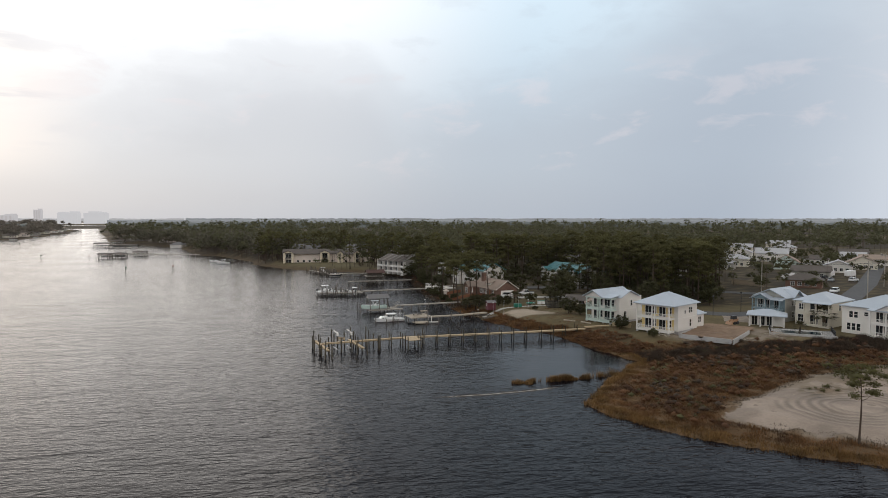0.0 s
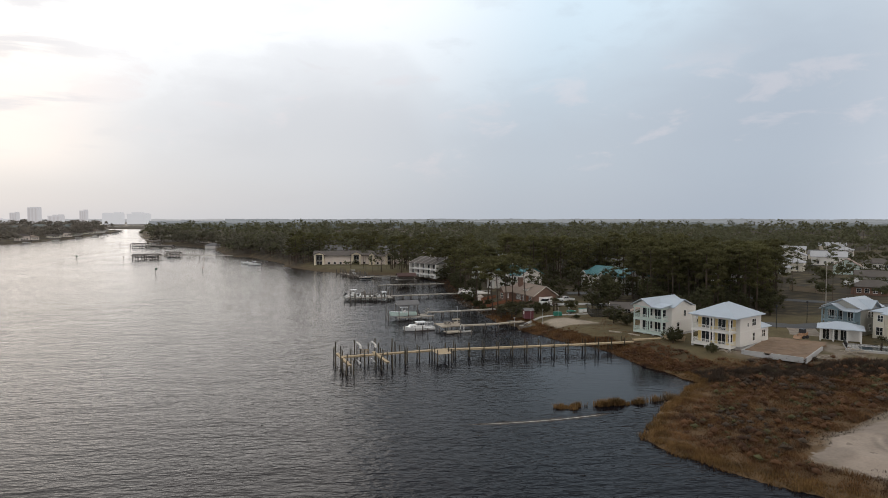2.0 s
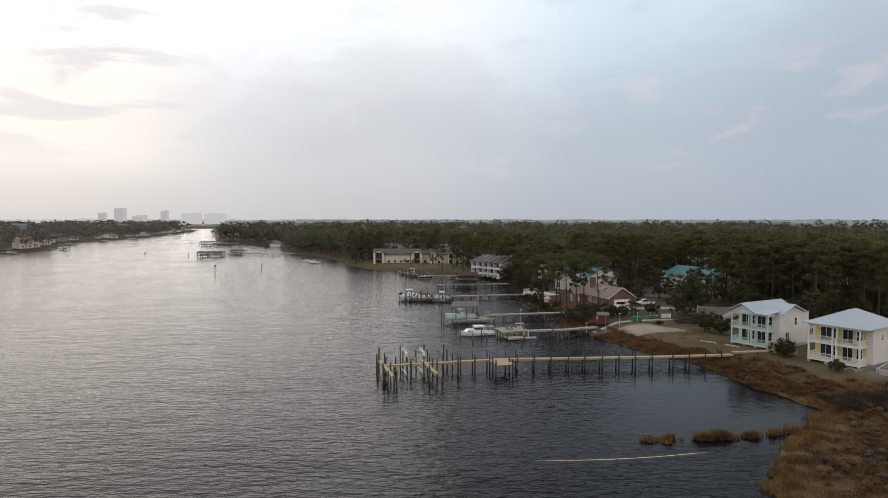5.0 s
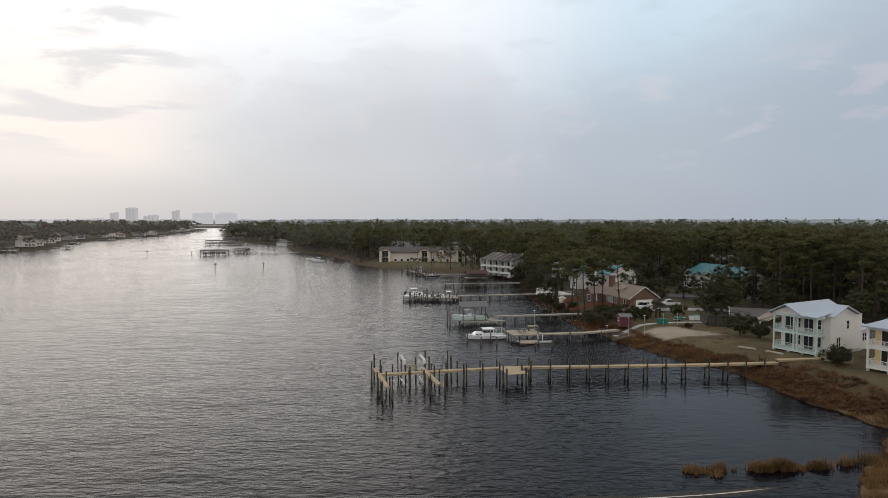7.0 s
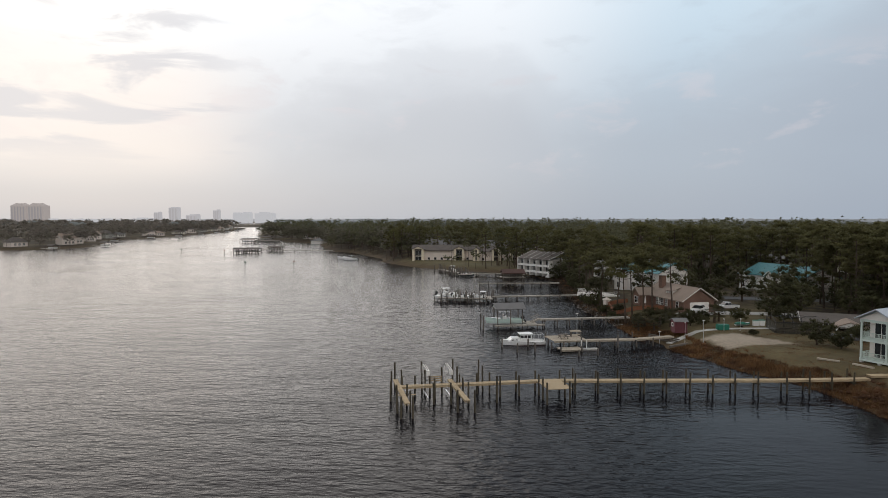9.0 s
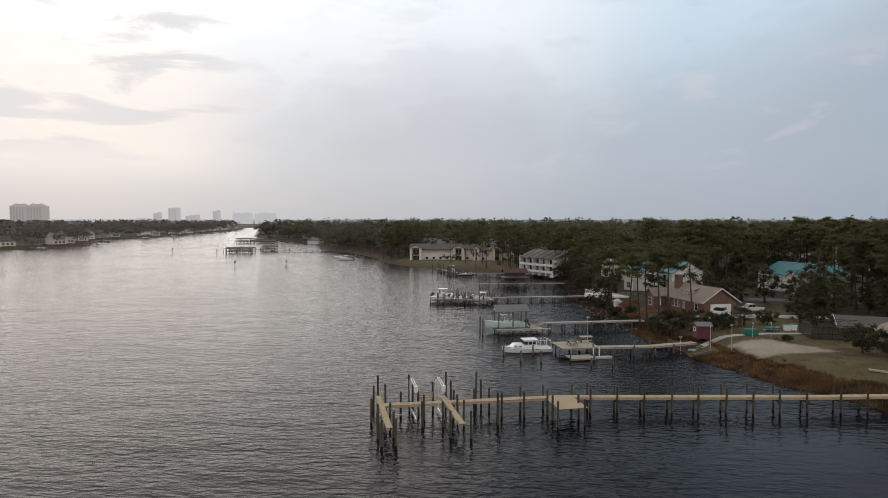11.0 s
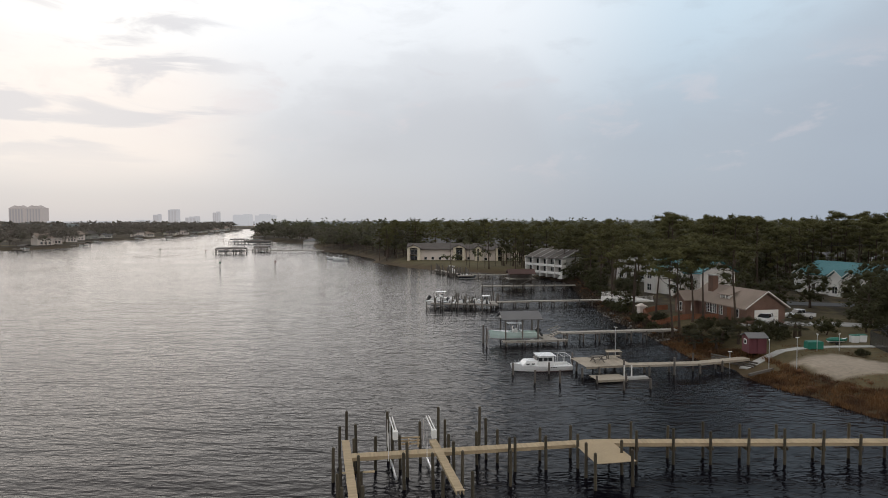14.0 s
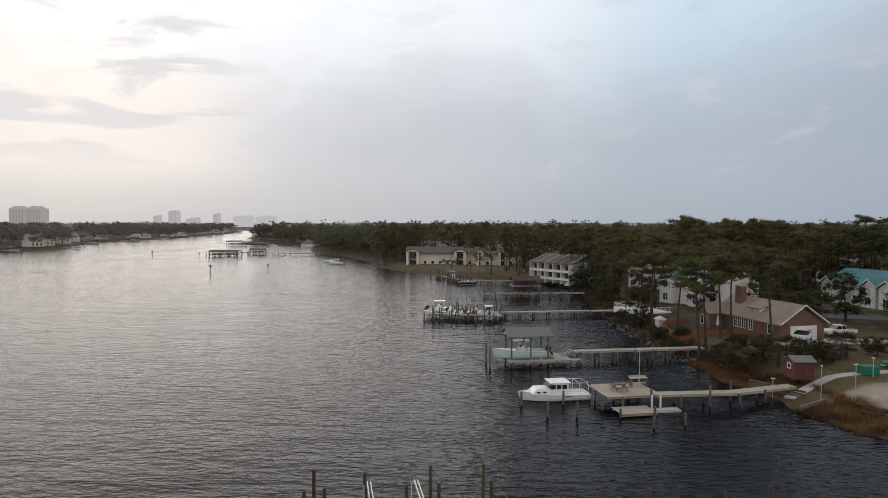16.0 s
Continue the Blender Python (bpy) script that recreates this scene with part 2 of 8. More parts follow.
WAVES = 0.52
M = {
    "water": water_material(),
    "ground": mat("ground", (0.1, 0.1, 0.1), 0.95, var=0.35, s1=0.25, s2=2.2, bump=0.4, bump_scale=3.0, attr="zone", spec=0.2),
    "pine": mat("pine_needles", (0.108, 0.102, 0.042), 0.8, var=0.34, s1=0.13, s2=0.5, bump=0, rnd=0.45, island=0.25, spec=0.25),
    # grey-brown far-bank woods, paled in base colour to stand for distance haze
    "hazed_wood": mat("leafless_wood", (0.235, 0.205, 0.175), 0.85, var=0.34, s1=0.05, s2=0.4, bump=0, island=0.5, tint=(0.125, 0.122, 0.085), spec=0.2),
    # grey-green shore woods, their colour lightened in place of haze
    "mixed_wood": mat("mixed_wood", (0.165, 0.150, 0.112), 0.85, var=0.34, s1=0.06, s2=0.4, bump=0, island=0.4, tint=(0.095, 0.100, 0.056), spec=0.2),
    # canopy paler and greyer than the near pines, lifted for haze
    "far_pine": mat("wood_canopy", (0.124, 0.122, 0.068), 0.8, var=0.34, s1=0.13, s2=0.5, bump=0, island=0.25, spec=0.25),
    "oak": mat("oak_leaves", (0.066, 0.065, 0.030), 0.75, var=0.3, s1=0.3, s2=1.0, bump=0, rnd=0.5, island=0.3, spec=0.25),
    "palm": mat("palm_leaves", (0.060, 0.055, 0.028), 0.7, var=0.2, bump=0, rnd=0.3, island=0.4, spec=0.3),
    "bark": mat("pine_bark", (0.078, 0.058, 0.045), 0.95, var=0.35, s1=1.2, s2=7, bump=0.5, bump_scale=8, rnd=0.4, spec=0.2),
    "marsh": mat("marsh_grass", (0.190, 0.106, 0.050), 0.85, var=0.55, s1=0.11, s2=0.6, bump=0, island=0.8, tint=(0.050, 0.030, 0.024), spec=0.2),
    "reed": mat("reeds", (0.205, 0.122, 0.050), 0.85, var=0.45, s1=0.16, s2=0.9, bump=0, island=0.8, tint=(0.085, 0.060, 0.030), spec=0.2),
    "bush": mat("marsh_bush", (0.160, 0.084, 0.044), 0.9, var=0.4, s1=0.09, s2=0.5, bump=0, island=0.5, tint=(0.050, 0.032, 0.026), spec=0.2),
    "myrtle": mat("wax_myrtle", (0.082, 0.076, 0.034), 0.85, var=0.3, s1=0.15, s2=0.6, bump=0, island=0.35, spec=0.2),
    "pale_roof": mat("light_grey_shingles", (0.40, 0.40, 0.41), 0.9, var=0.15, s1=0.3, s2=6, bump=0.2),
    "brush": mat("bare_brush", (0.060, 0.044, 0.032), 0.9, var=0.3, s1=0.3, s2=1.5, bump=0, island=0.6, spec=0.2),
    "new_wood": mat("new_pine_boards", (0.42, 0.325, 0.205), 0.8, var=0.15, s1=0.5, s2=6, bump=0.2, island=0.25, spec=0.3),
    "grey_wood": mat("weathered_boards", (0.36, 0.33, 0.29), 0.9, var=0.2, s1=0.5, s2=6, bump=0.2, island=0.3, spec=0.25),
    "pale_wood": mat("bleached_boards", (0.37, 0.32, 0.255), 0.88, var=0.18, s1=0.5, s2=6, bump=0.2, island=0.25, spec=0.25),
    "dark_wood": mat("old_timber", (0.13, 0.115, 0.10), 0.92, var=0.3, s1=0.8, s2=7, bump=0.3, rnd=0.3, spec=0.25),
    "pile": mat("treated_pile", (0.078, 0.066, 0.046), 0.9, var=0.3, s1=0.9, s2=6, bump=0.3, rnd=0.4, spec=0.25, stretch=(1, 1, 0.4)),
    "white": mat("white_paint", (0.75, 0.725, 0.685), 0.55, var=0.05, s1=0.5, s2=6, bump=0.04),
    "siding_white": lined(mat("white_siding", (0.72, 0.69, 0.645), 0.6, var=0.07, s1=0.3, s2=4, bump=0.03), 2, 0.2, 0.02),
    "siding_yellow": lined(mat("yellow_siding", (0.72, 0.56, 0.24), 0.6, var=0.06, s1=0.4, s2=5, bump=0.03), 2, 0.2, 0.02),
    "siding_mint": mat("mint_trim", (0.52, 0.60, 0.55), 0.6, var=0.06, s1=0.4, s2=5, bump=0.03),
    "siding_blue": lined(mat("blue_siding", (0.20, 0.27, 0.30), 0.6, var=0.08, s1=0.4, s2=5, bump=0.03), 2, 0.2, 0.02),
    "siding_grey": lined(mat("grey_siding", (0.36, 0.35, 0.31), 0.6, var=0.08, s1=0.4, s2=5, bump=0.03), 2, 0.2, 0.02),
    "siding_cream": lined(mat("cream_siding", (0.68, 0.63, 0.53), 0.6, var=0.06, s1=0.4, s2=5, bump=0.03), 2, 0.2, 0.02),
    "stucco_cream": mat("cream_stucco", (0.72, 0.64, 0.50), 0.85, var=0.10, s1=0.3, s2=5, bump=0.15),
    "stucco_pink": mat("pale_wall", (0.70, 0.62, 0.56), 0.85, var=0.10, s1=0.3, s2=5, bump=0.15),
    "metal_roof": lined(mat("pale_metal_roof", (0.43, 0.475, 0.53), 0.42, metal=0.2, var=0.06, s1=0.3, s2=3, bump=0.03), 0, 0.42, 0.03),
    "teal_roof": lined(mat("teal_metal_roof", (0.040, 0.175, 0.190), 0.45, metal=0.1, var=0.10, s1=0.3, s2=3, bump=0.03), 0, 0.42, 0.03),
    "shingle": mat("brown_shingles", (0.290, 0.228, 0.185), 0.95, var=0.2, s1=0.4, s2=9, bump=0.3, bump_scale=12),
    "shingle_grey": mat("grey_shingles", (0.165, 0.160, 0.160), 0.95, var=0.2, s1=0.4, s2=9, bump=0.3, bump_scale=12),
    "shingle_dark": mat("dark_shingles", (0.105, 0.090, 0.080), 0.95, var=0.25, s1=0.4, s2=9, bump=0.3, bump_scale=12),
    "shingle_red": mat("russet_roof", (0.075, 0.040, 0.033), 0.95, var=0.25, s1=0.4, s2=9, bump=0.3, bump_scale=12),
    "brick": lined(mat("red_brick", (0.185, 0.108, 0.080), 0.9, var=0.3, s1=0.5, s2=14, bump=0.3), 2, 0.075, 0.012, 0.2),
    "glass": mat("window_glass", (0.022, 0.025, 0.028), 0.06, var=0.2, s1=0.8, s2=3, bump=0),
    "screen": mat("insect_screen", (0.03, 0.03, 0.028), 0.8, var=0.2, bump=0),
    "concrete": mat("concrete", (0.42, 0.41, 0.39), 0.9, var=0.2, s1=0.4, s2=6, bump=0.15, tint=(0.33, 0.31, 0.28)),
    "block": mat("concrete_block", (0.42, 0.41, 0.40), 0.92, var=0.2, s1=0.5, s2=7, bump=0.2),
    "asphalt": mat("asphalt", (0.075, 0.075, 0.078), 0.92, var=0.25, s1=0.2, s2=5, bump=0.2),
    "dirt": mat("fill_dirt", (0.21, 0.14, 0.09), 0.97, var=0.3, s1=0.3, s2=3, bump=0.4, bump_scale=4, tint=(0.16, 0.10, 0.06)),
    "rutted_sand": mat("rutted_sand", (0.2, 0.2, 0.2), 0.97, var=0.25, s1=0.3, s2=3, bump=0.5, bump_scale=2.5, attr="zone"),
    "wet_shoal": mat("wet_shoal", (0.040, 0.031, 0.024), 0.6, var=0.3, s1=0.6, s2=3, bump=0.2, bump_scale=4, spec=0.12),
    "foam": mat("foam", (0.62, 0.58, 0.52), 0.8, var=0.3, s1=1.2, s2=6, bump=0.2),
    "sand": mat("sand", (0.245, 0.205, 0.165), 0.97, var=0.2, s1=0.25, s2=3, bump=0.5, bump_scale=2.5, tint=(0.17, 0.133, 0.10)),
    "gelcoat": mat("white_gelcoat", (0.78, 0.78, 0.77), 0.25, var=0.05, s1=0.6, s2=4, bump=0),
    "mint_hull": mat("seafoam_gelcoat", (0.60, 0.73, 0.68), 0.25, var=0.05, s1=0.6, s2=4, bump=0),
    "dark_hull": mat("dark_antifouling", (0.09, 0.055, 0.05), 0.7, var=0.2, bump=0),
    "black": mat("black_plastic", (0.014, 0.014, 0.016), 0.4, var=0.2, bump=0),
    "rubber": mat("rubber", (0.02, 0.02, 0.02), 0.85, var=0.2, bump=0),
    "alu": mat("aluminium", (0.62, 0.63, 0.64), 0.4, metal=0.8, var=0.1, bump=0),
    "car_white": mat("white_car_paint", (0.78, 0.78, 0.78), 0.25, var=0.04, bump=0),
    "car_dark": mat("dark_car_paint", (0.05, 0.055, 0.065), 0.25, var=0.1, bump=0),
    "car_silver": mat("silver_car_paint", (0.42, 0.43, 0.45), 0.3, metal=0.4, var=0.1, bump=0),
    "shed_red": mat("barn_red_paint", (0.105, 0.028, 0.036), 0.75, var=0.15, s1=0.6, s2=6, bump=0.1),
    "green_plastic": mat("green_plastic", (0.018, 0.155, 0.108), 0.55, var=0.12, bump=0),
    "cedar": mat("cedar_fence", (0.21, 0.082, 0.042), 0.85, var=0.2, s1=0.5, s2=6, bump=0.2, island=0.3),
    "tan_fence": mat("tan_fence", (0.33, 0.27, 0.20), 0.85, var=0.2, s1=0.5, s2=6, bump=0.2, island=0.3),
    "rock": mat("riprap", (0.15, 0.135, 0.12), 0.95, var=0.3, s1=0.8, s2=5, bump=0.4, bump_scale=5, rnd=0.5),
    "sign_red": mat("red_sign", (0.16, 0.035, 0.03), 0.5, var=0.1, bump=0),
    "sign_green": mat("green_sign", (0.02, 0.07, 0.04), 0.5, var=0.1, bump=0),
    "excavator": mat("faded_machine_paint", (0.30, 0.17, 0.09), 0.5, var=0.15, bump=0),
    "pool": mat("pool_water", (0.03, 0.06, 0.075), 0.05, var=0.1, bump=0.1, bump_scale=3),
}


# leaves let some light through
for key in ("pine", "far_pine", "hazed_wood", "mixed_wood", "oak", "palm", "bush", "marsh", "reed"):
    nt = M[key].node_tree
    thin, both = nt.nodes.new("ShaderNodeBsdfTranslucent"), nt.nodes.new("ShaderNodeMixShader")
    both.inputs[0].default_value = 0.45
    nt.links.new(nt.nodes["Principled BSDF"].inputs["Base Color"].links[0].from_socket, thin.inputs[0])
    nt.links.new(nt.nodes["Principled BSDF"].outputs[0], both.inputs[1])
    nt.links.new(thin.outputs[0], both.inputs[2])
    nt.links.new(both.outputs[0], nt.nodes["Material Output"].inputs["Surface"])

# insect screen lets half the light through
nt = M["screen"].node_tree
see, half = nt.nodes.new("ShaderNodeBsdfTransparent"), nt.nodes.new("ShaderNodeMixShader")
half.inputs[0].default_value = 0.55
nt.links.new(see.outputs[0], half.inputs[1])
nt.links.new(nt.nodes["Principled BSDF"].outputs[0], half.inputs[2])
nt.links.new(half.outputs[0], nt.nodes["Material Output"].inputs["Surface"])


# ---- mesh helpers ----
def link(name, bm, material, parent=None, label="", smooth=False):
    me = bpy.data.meshes.new(name)
    bm.normal_update()
    bm.to_mesh(me)
    bm.free()
    me.materials.append(M[material])
    if smooth:
        me.polygons.foreach_set("use_smooth", [True] * len(me.polygons))
    ob = new(name, me)
    if parent:
        ob.parent = parent
    return tagged(ob, label)


def part(name, bm, material, parent, label="", smooth=False):
    return link(name, bm, material, parent, label, smooth)


def thing(name, x, y, z, turn, label, category, group="", kind=""):
    e = new(name)
    e.empty_display_size = 0.3
    e.matrix_basis = pose(x, y, z, 0, 0, turn)
    return tagged(e, label, category, group, kind)


def share(src, x, y, z=0.0, turn=0.0, parent=None):
    """Another object on the same mesh."""
    ob = new(src.name.split(".")[0], src.data)
    ob.parent = parent or src.parent
    ob.matrix_basis = pose(x, y, z, 0, 0, turn)
    return ob


def box(bm, x0, y0, z0, x1, y1, z1):
    v = [bm.verts.new((x, y, z)) for x in (x0, x1) for y in (y0, y1) for z in (z0, z1)]
    for f in ((0, 1, 3, 2), (4, 6, 7, 5), (0, 4, 5, 1), (2, 3, 7, 6), (0, 2, 6, 4), (1, 5, 7, 3)):
        bm.faces.new([v[i] for i in f])
    return bm


def beam(bm, p, q, w, h):
    """A bar from p to q, w wide and h high."""
    p, q = Vector(p), Vector(q)
    d = (q - p).normalized()
    side = d.cross(Vector((0, 0, 1)))
    side = side.normalized() if side.length > 1e-4 else Vector((1, 0, 0))
    top = side.cross(d).normalized()
    a, b = side * w / 2, top * h / 2
    v = [bm.verts.new(o + s * a + t * b) for o in (p, q) for s, t in ((-1, -1), (1, -1), (1, 1), (-1, 1))]
    for i in range(4):
        bm.faces.new((v[i], v[(i + 1) % 4], v[4 + (i + 1) % 4], v[4 + i]))
    bm.faces.new(v[3::-1])
    bm.faces.new(v[4:])
    return bm


def rod(bm, p, q, r0, r1=None, n=8):
    p, q = Vector(p), Vector(q)
    r1 = r0 if r1 is None else r1
    d = (q - p).normalized()
    a = d.orthogonal().normalized()
    b = d.cross(a)
    rings = [[bm.verts.new(o + r * (math.cos(2 * math.pi * i / n) * a + math.sin(2 * math.pi * i / n) * b)) for i in range(n)] for o, r in ((p, r0), (q, r1))]
    for i in range(n):
        bm.faces.new((rings[0][i], rings[0][(i + 1) % n], rings[1][(i + 1) % n], rings[1][i]))
    bm.faces.new(rings[0][::-1])
    bm.faces.new(rings[1])
    return bm


def slab(bm, pts, th):
    """A flat or sloping plate: corner points on top, th thick straight down."""
    top = [bm.verts.new(p) for p in pts]
    bot = [bm.verts.new((p[0], p[1], p[2] - th)) for p in pts]
    bm.faces.new(top)
    bm.faces.new(bot[::-1])
    k = len(pts)
    for i in range(k):
        bm.faces.new((top[i], bot[i], bot[(i + 1) % k], top[(i + 1) % k]))
    return bm


def hip_roof(x0, y0, x1, y1, z, h, th=0.16):
    bm = bmesh.new()
    w, d = x1 - x0, y1 - y0
    if w >= d:
        a, b = (x0 + d / 2, y0 + d / 2, z + h), (x1 - d / 2, y0 + d / 2, z + h)
        planes = [[(x0, y0, z), (x1, y0, z), b, a], [(x1, y0, z), (x1, y1, z), b], [(x1, y1, z), (x0, y1, z), a, b], [(x0, y1, z), (x0, y0, z), a]]
    else:
        a, b = (x0 + w / 2, y0 + w / 2, z + h), (x0 + w / 2, y1 - w / 2, z + h)
        planes = [[(x0, y0, z), (x1, y0, z), a], [(x1, y0, z), (x1, y1, z), b, a], [(x1, y1, z), (x0, y1, z), b], [(x0, y1, z), (x0, y0, z), a, b]]
    for p in planes:
        slab(bm, p, th)
    return bm


def gable_roof(x0, y0, x1, y1, z, h, axis="x", th=0.16, bm=None):
    """Ridge along the given axis."""
    bm = bm or bmesh.new()
    if axis == "x":
        m = (y0 + y1) / 2
        slab(bm, [(x0, y0, z), (x1, y0, z), (x1, m, z + h), (x0, m, z + h)], th)
        slab(bm, [(x1, y1, z), (x0, y1, z), (x0, m, z + h), (x1, m, z + h)], th)
    else:
        m = (x0 + x1) / 2
        slab(bm, [(x0, y1, z), (x0, y0, z), (m, y0, z + h), (m, y1, z + h)], th)
        slab(bm, [(x1, y0, z), (x1, y1, z), (m, y1, z + h), (m, y0, z + h)], th)
    return bm


def gable_wall(bm, x0, x1, y, z, h, th=0.15, axis="x"):
    """A triangular wall over a gable end, lying across x at the given y (or across y at the given x)."""
    pts = [(x0, z), (x1, z), ((x0 + x1) / 2, z + h)]
    f = (lambda a, b, o: (a, y + o, b)) if axis == "x" else (lambda a, b, o: (y + o, a, b))
    u = [bm.verts.new(f(a, b, 0)) for a, b in pts]
    v = [bm.verts.new(f(a, b, th)) for a, b in pts]
    bm.faces.new(u)
    bm.faces.new(v[::-1])
    for i in range(3):
        bm.faces.new((u[i], v[i], v[(i + 1) % 3], u[(i + 1) % 3]))
    return bm


FACE = {"f": 0, "r": 90, "b": 180, "l": 270}


def window(parent, x, y, z, w, h, face="f", cols=1, rows=2, frame="white", name="window"):
    """A framed window whose sill centre stands at x, y, z on the outside of a wall that looks the given way."""
    bm = bmesh.new()
    t = 0.09
    box(bm, -w / 2 - t, -0.07, -t, -w / 2, 0.05, h + t)
    box(bm, w / 2, -0.07, -t, w / 2 + t, 0.05, h + t)
    box(bm, -w / 2, -0.07, h, w / 2, 0.05, h + t)
    box(bm, -w / 2, -0.07, -t, w / 2, 0.05, 0)
    bmesh.ops.remove_doubles(bm, verts=bm.verts, dist=0.001)
    fr = part(name, bm, frame, parent)
    fr.matrix_basis = pose(x, y, z, 0, 0, FACE[face])
    for i in range(1, cols):
        part("mullion", box(bmesh.new(), -w / 2 + w * i / cols - 0.035, -0.06, 0, -w / 2 + w * i / cols + 0.035, 0.04, h), frame, fr)
    for i in range(1, rows):
        part("glazing_bar", box(bmesh.new(), -w / 2, -0.05, h * i / rows - 0.025, w / 2, 0.035, h * i / rows + 0.025), frame, fr)
    part("pane", box(bmesh.new(), -w / 2, -0.02, 0, w / 2, 0.02, h), "glass", fr, "dark window glass")
    return fr


def railing(parent, p, q, h=1.0, material="white", gap=0.16, name="railing"):
    """A railing with top and bottom rail and balusters from p to q (foot points)."""
    bm = bmesh.new()
    p, q = Vector(p), Vector(q)
    n = max(2, int((q - p).length / gap))
    upv = Vector((0, 0, 1))
    beam(bm, p + upv * h, q + upv * h, 0.09, 0.06)
    beam(bm, p + upv * 0.1, q + upv * 0.1, 0.06, 0.06)
    for i in range(1, n):
        o = p.lerp(q, i / n)
        beam(bm, o + upv * 0.1, o + upv * h, 0.035, 0.035)
    return part(name, bm, material, parent)


# ---- ground and water ----
SHORE = [(400, -100), (120, 2), (75, 14), (55.3, 21), (44.8, 28.1), (39, 33.3), (33.3, 41.3), (31.1, 47.4), (33.7, 52.2), (40.4, 62.1), (46.7, 68.3),
         (50.8, 74), (49.6, 79), (47, 85), (45.8, 92), (44.5, 100), (41.3, 107), (38.3, 110.5), (35.7, 116.6), (32.6, 123), (31.6, 127), (30.8, 133), (28.2, 138),
         (27.1, 146.2), (25.3, 159.5), (22.8, 170), (21.8, 185.4), (21.1, 212.7), (21.6, 246), (11.7, 270), (-4.7, 282), (-22.8, 292), (-40, 309), (-62, 343), (-62, 360), (-98, 430), (-116, 442)]
SHORE_FAR = [(-160, 568), (-258, 680), (-427, 1112), (-675, 1804), (-1050, 2700), (-1600, 4950), (4950, 4950), (4950, -300)]
SHORE_WEST = [(-4950, 4950), (-1800, 4950), (-1250, 2700), (-790, 1850), (-560, 1370), (-474, 1105), (-417, 859), (-396, 725), (-398, 662), (-379, 597),
              (-330, 520), (-322, 492), (-322, 465), (-330, 446), (-365, 430), (-450, 380), (-900, 250), (-4950, 150)]
EAST, WEST = np.array(SHORE + SHORE_FAR, float), np.array(SHORE_WEST, float)


def inside(poly, x, y):
    px, py = poly[:, 0], poly[:, 1]
    qx, qy = np.roll(px, -1), np.roll(py, -1)
    c = np.zeros(x.shape, bool)
    for a, b, e, f in zip(px, py, qx, qy):
        c ^= ((b > y) != (f > y)) & (x < (e - a) * (y - b) / (f - b + 1e-12) + a)
    return c


def shore_distance(poly, x, y):
    """Metres from the edge of a polygon, positive inside it."""
    best = np.full(x.shape, 1e12)
    for (a, b), (e, f) in zip(poly, np.roll(poly, -1, axis=0)):
        dx, dy = e - a, f - b
        t = np.clip(((x - a) * dx + (y - b) * dy) / (dx * dx + dy * dy), 0, 1)
        best = np.minimum(best, (x - a - t * dx) ** 2 + (y - b - t * dy) ** 2)
    return np.sqrt(best) * np.where(inside(poly, x, y), 1, -1)


def smooth(a, b, v):
    t = np.clip((v - a) / (b - a), 0, 1)
    return t * t * (3 - 2 * t)


def wobble(x, y, s=1.0):
    return (np.sin(x * 0.31 * s + 1.7 * np.sin(y * 0.17 * s)) + np.sin(y * 0.37 * s + 2.1 * np.sin(x * 0.13 * s + 1))) * 0.5


SAND = np.array([(46.5, 38.3), (52, 44.5), (58, 47), (64.5, 51.5), (75.4, 57.3), (94, 62), (200, 60), (200, 0), (90, 14), (60, 25.8), (52.4, 31), (48.2, 35)], float)
COURT = np.array([(37.6, 129.4), (39.4, 121.6), (46, 121.8), (51.5, 123), (47.5, 128.2), (44.5, 132.3)], float)


def wetness(x, y):
    """1 on the low marsh, 0 on the built-up land."""
    return (1 - smooth(76, 88, y + (x - 60) * 0.12)) * (1 - smooth(140, 200, x)) * (y > -200)


def height(x, y):
    x, y = np.asarray(x, float), np.asarray(y, float)
    sd = np.maximum(shore_distance(EAST, x, y), shore_distance(WEST, x, y)) + 0.5 * wobble(x, y, 2.2)
    dry = 2.0 * smooth(-0.5, 10, sd) + 0.6 * smooth(60, 400, sd)
    low = 0.30 * smooth(-1, 2, sd) + 0.35 * smooth(3, 22, sd) + 0.10 * wobble(x, y, 2.0)
    sand = 0.75 * smooth(-1.0, 4.0, shore_distance(SAND, x, y))
    m = wetness(x, y)
    z = dry * (1 - m) + (low + sand) * m
    return np.where(sd < 0, np.maximum(-2.0, sd * 0.35), z)


def lines(*runs):
    return np.unique(np.concatenate([np.arange(a, b, s) for a, b, s in runs]).round(3))


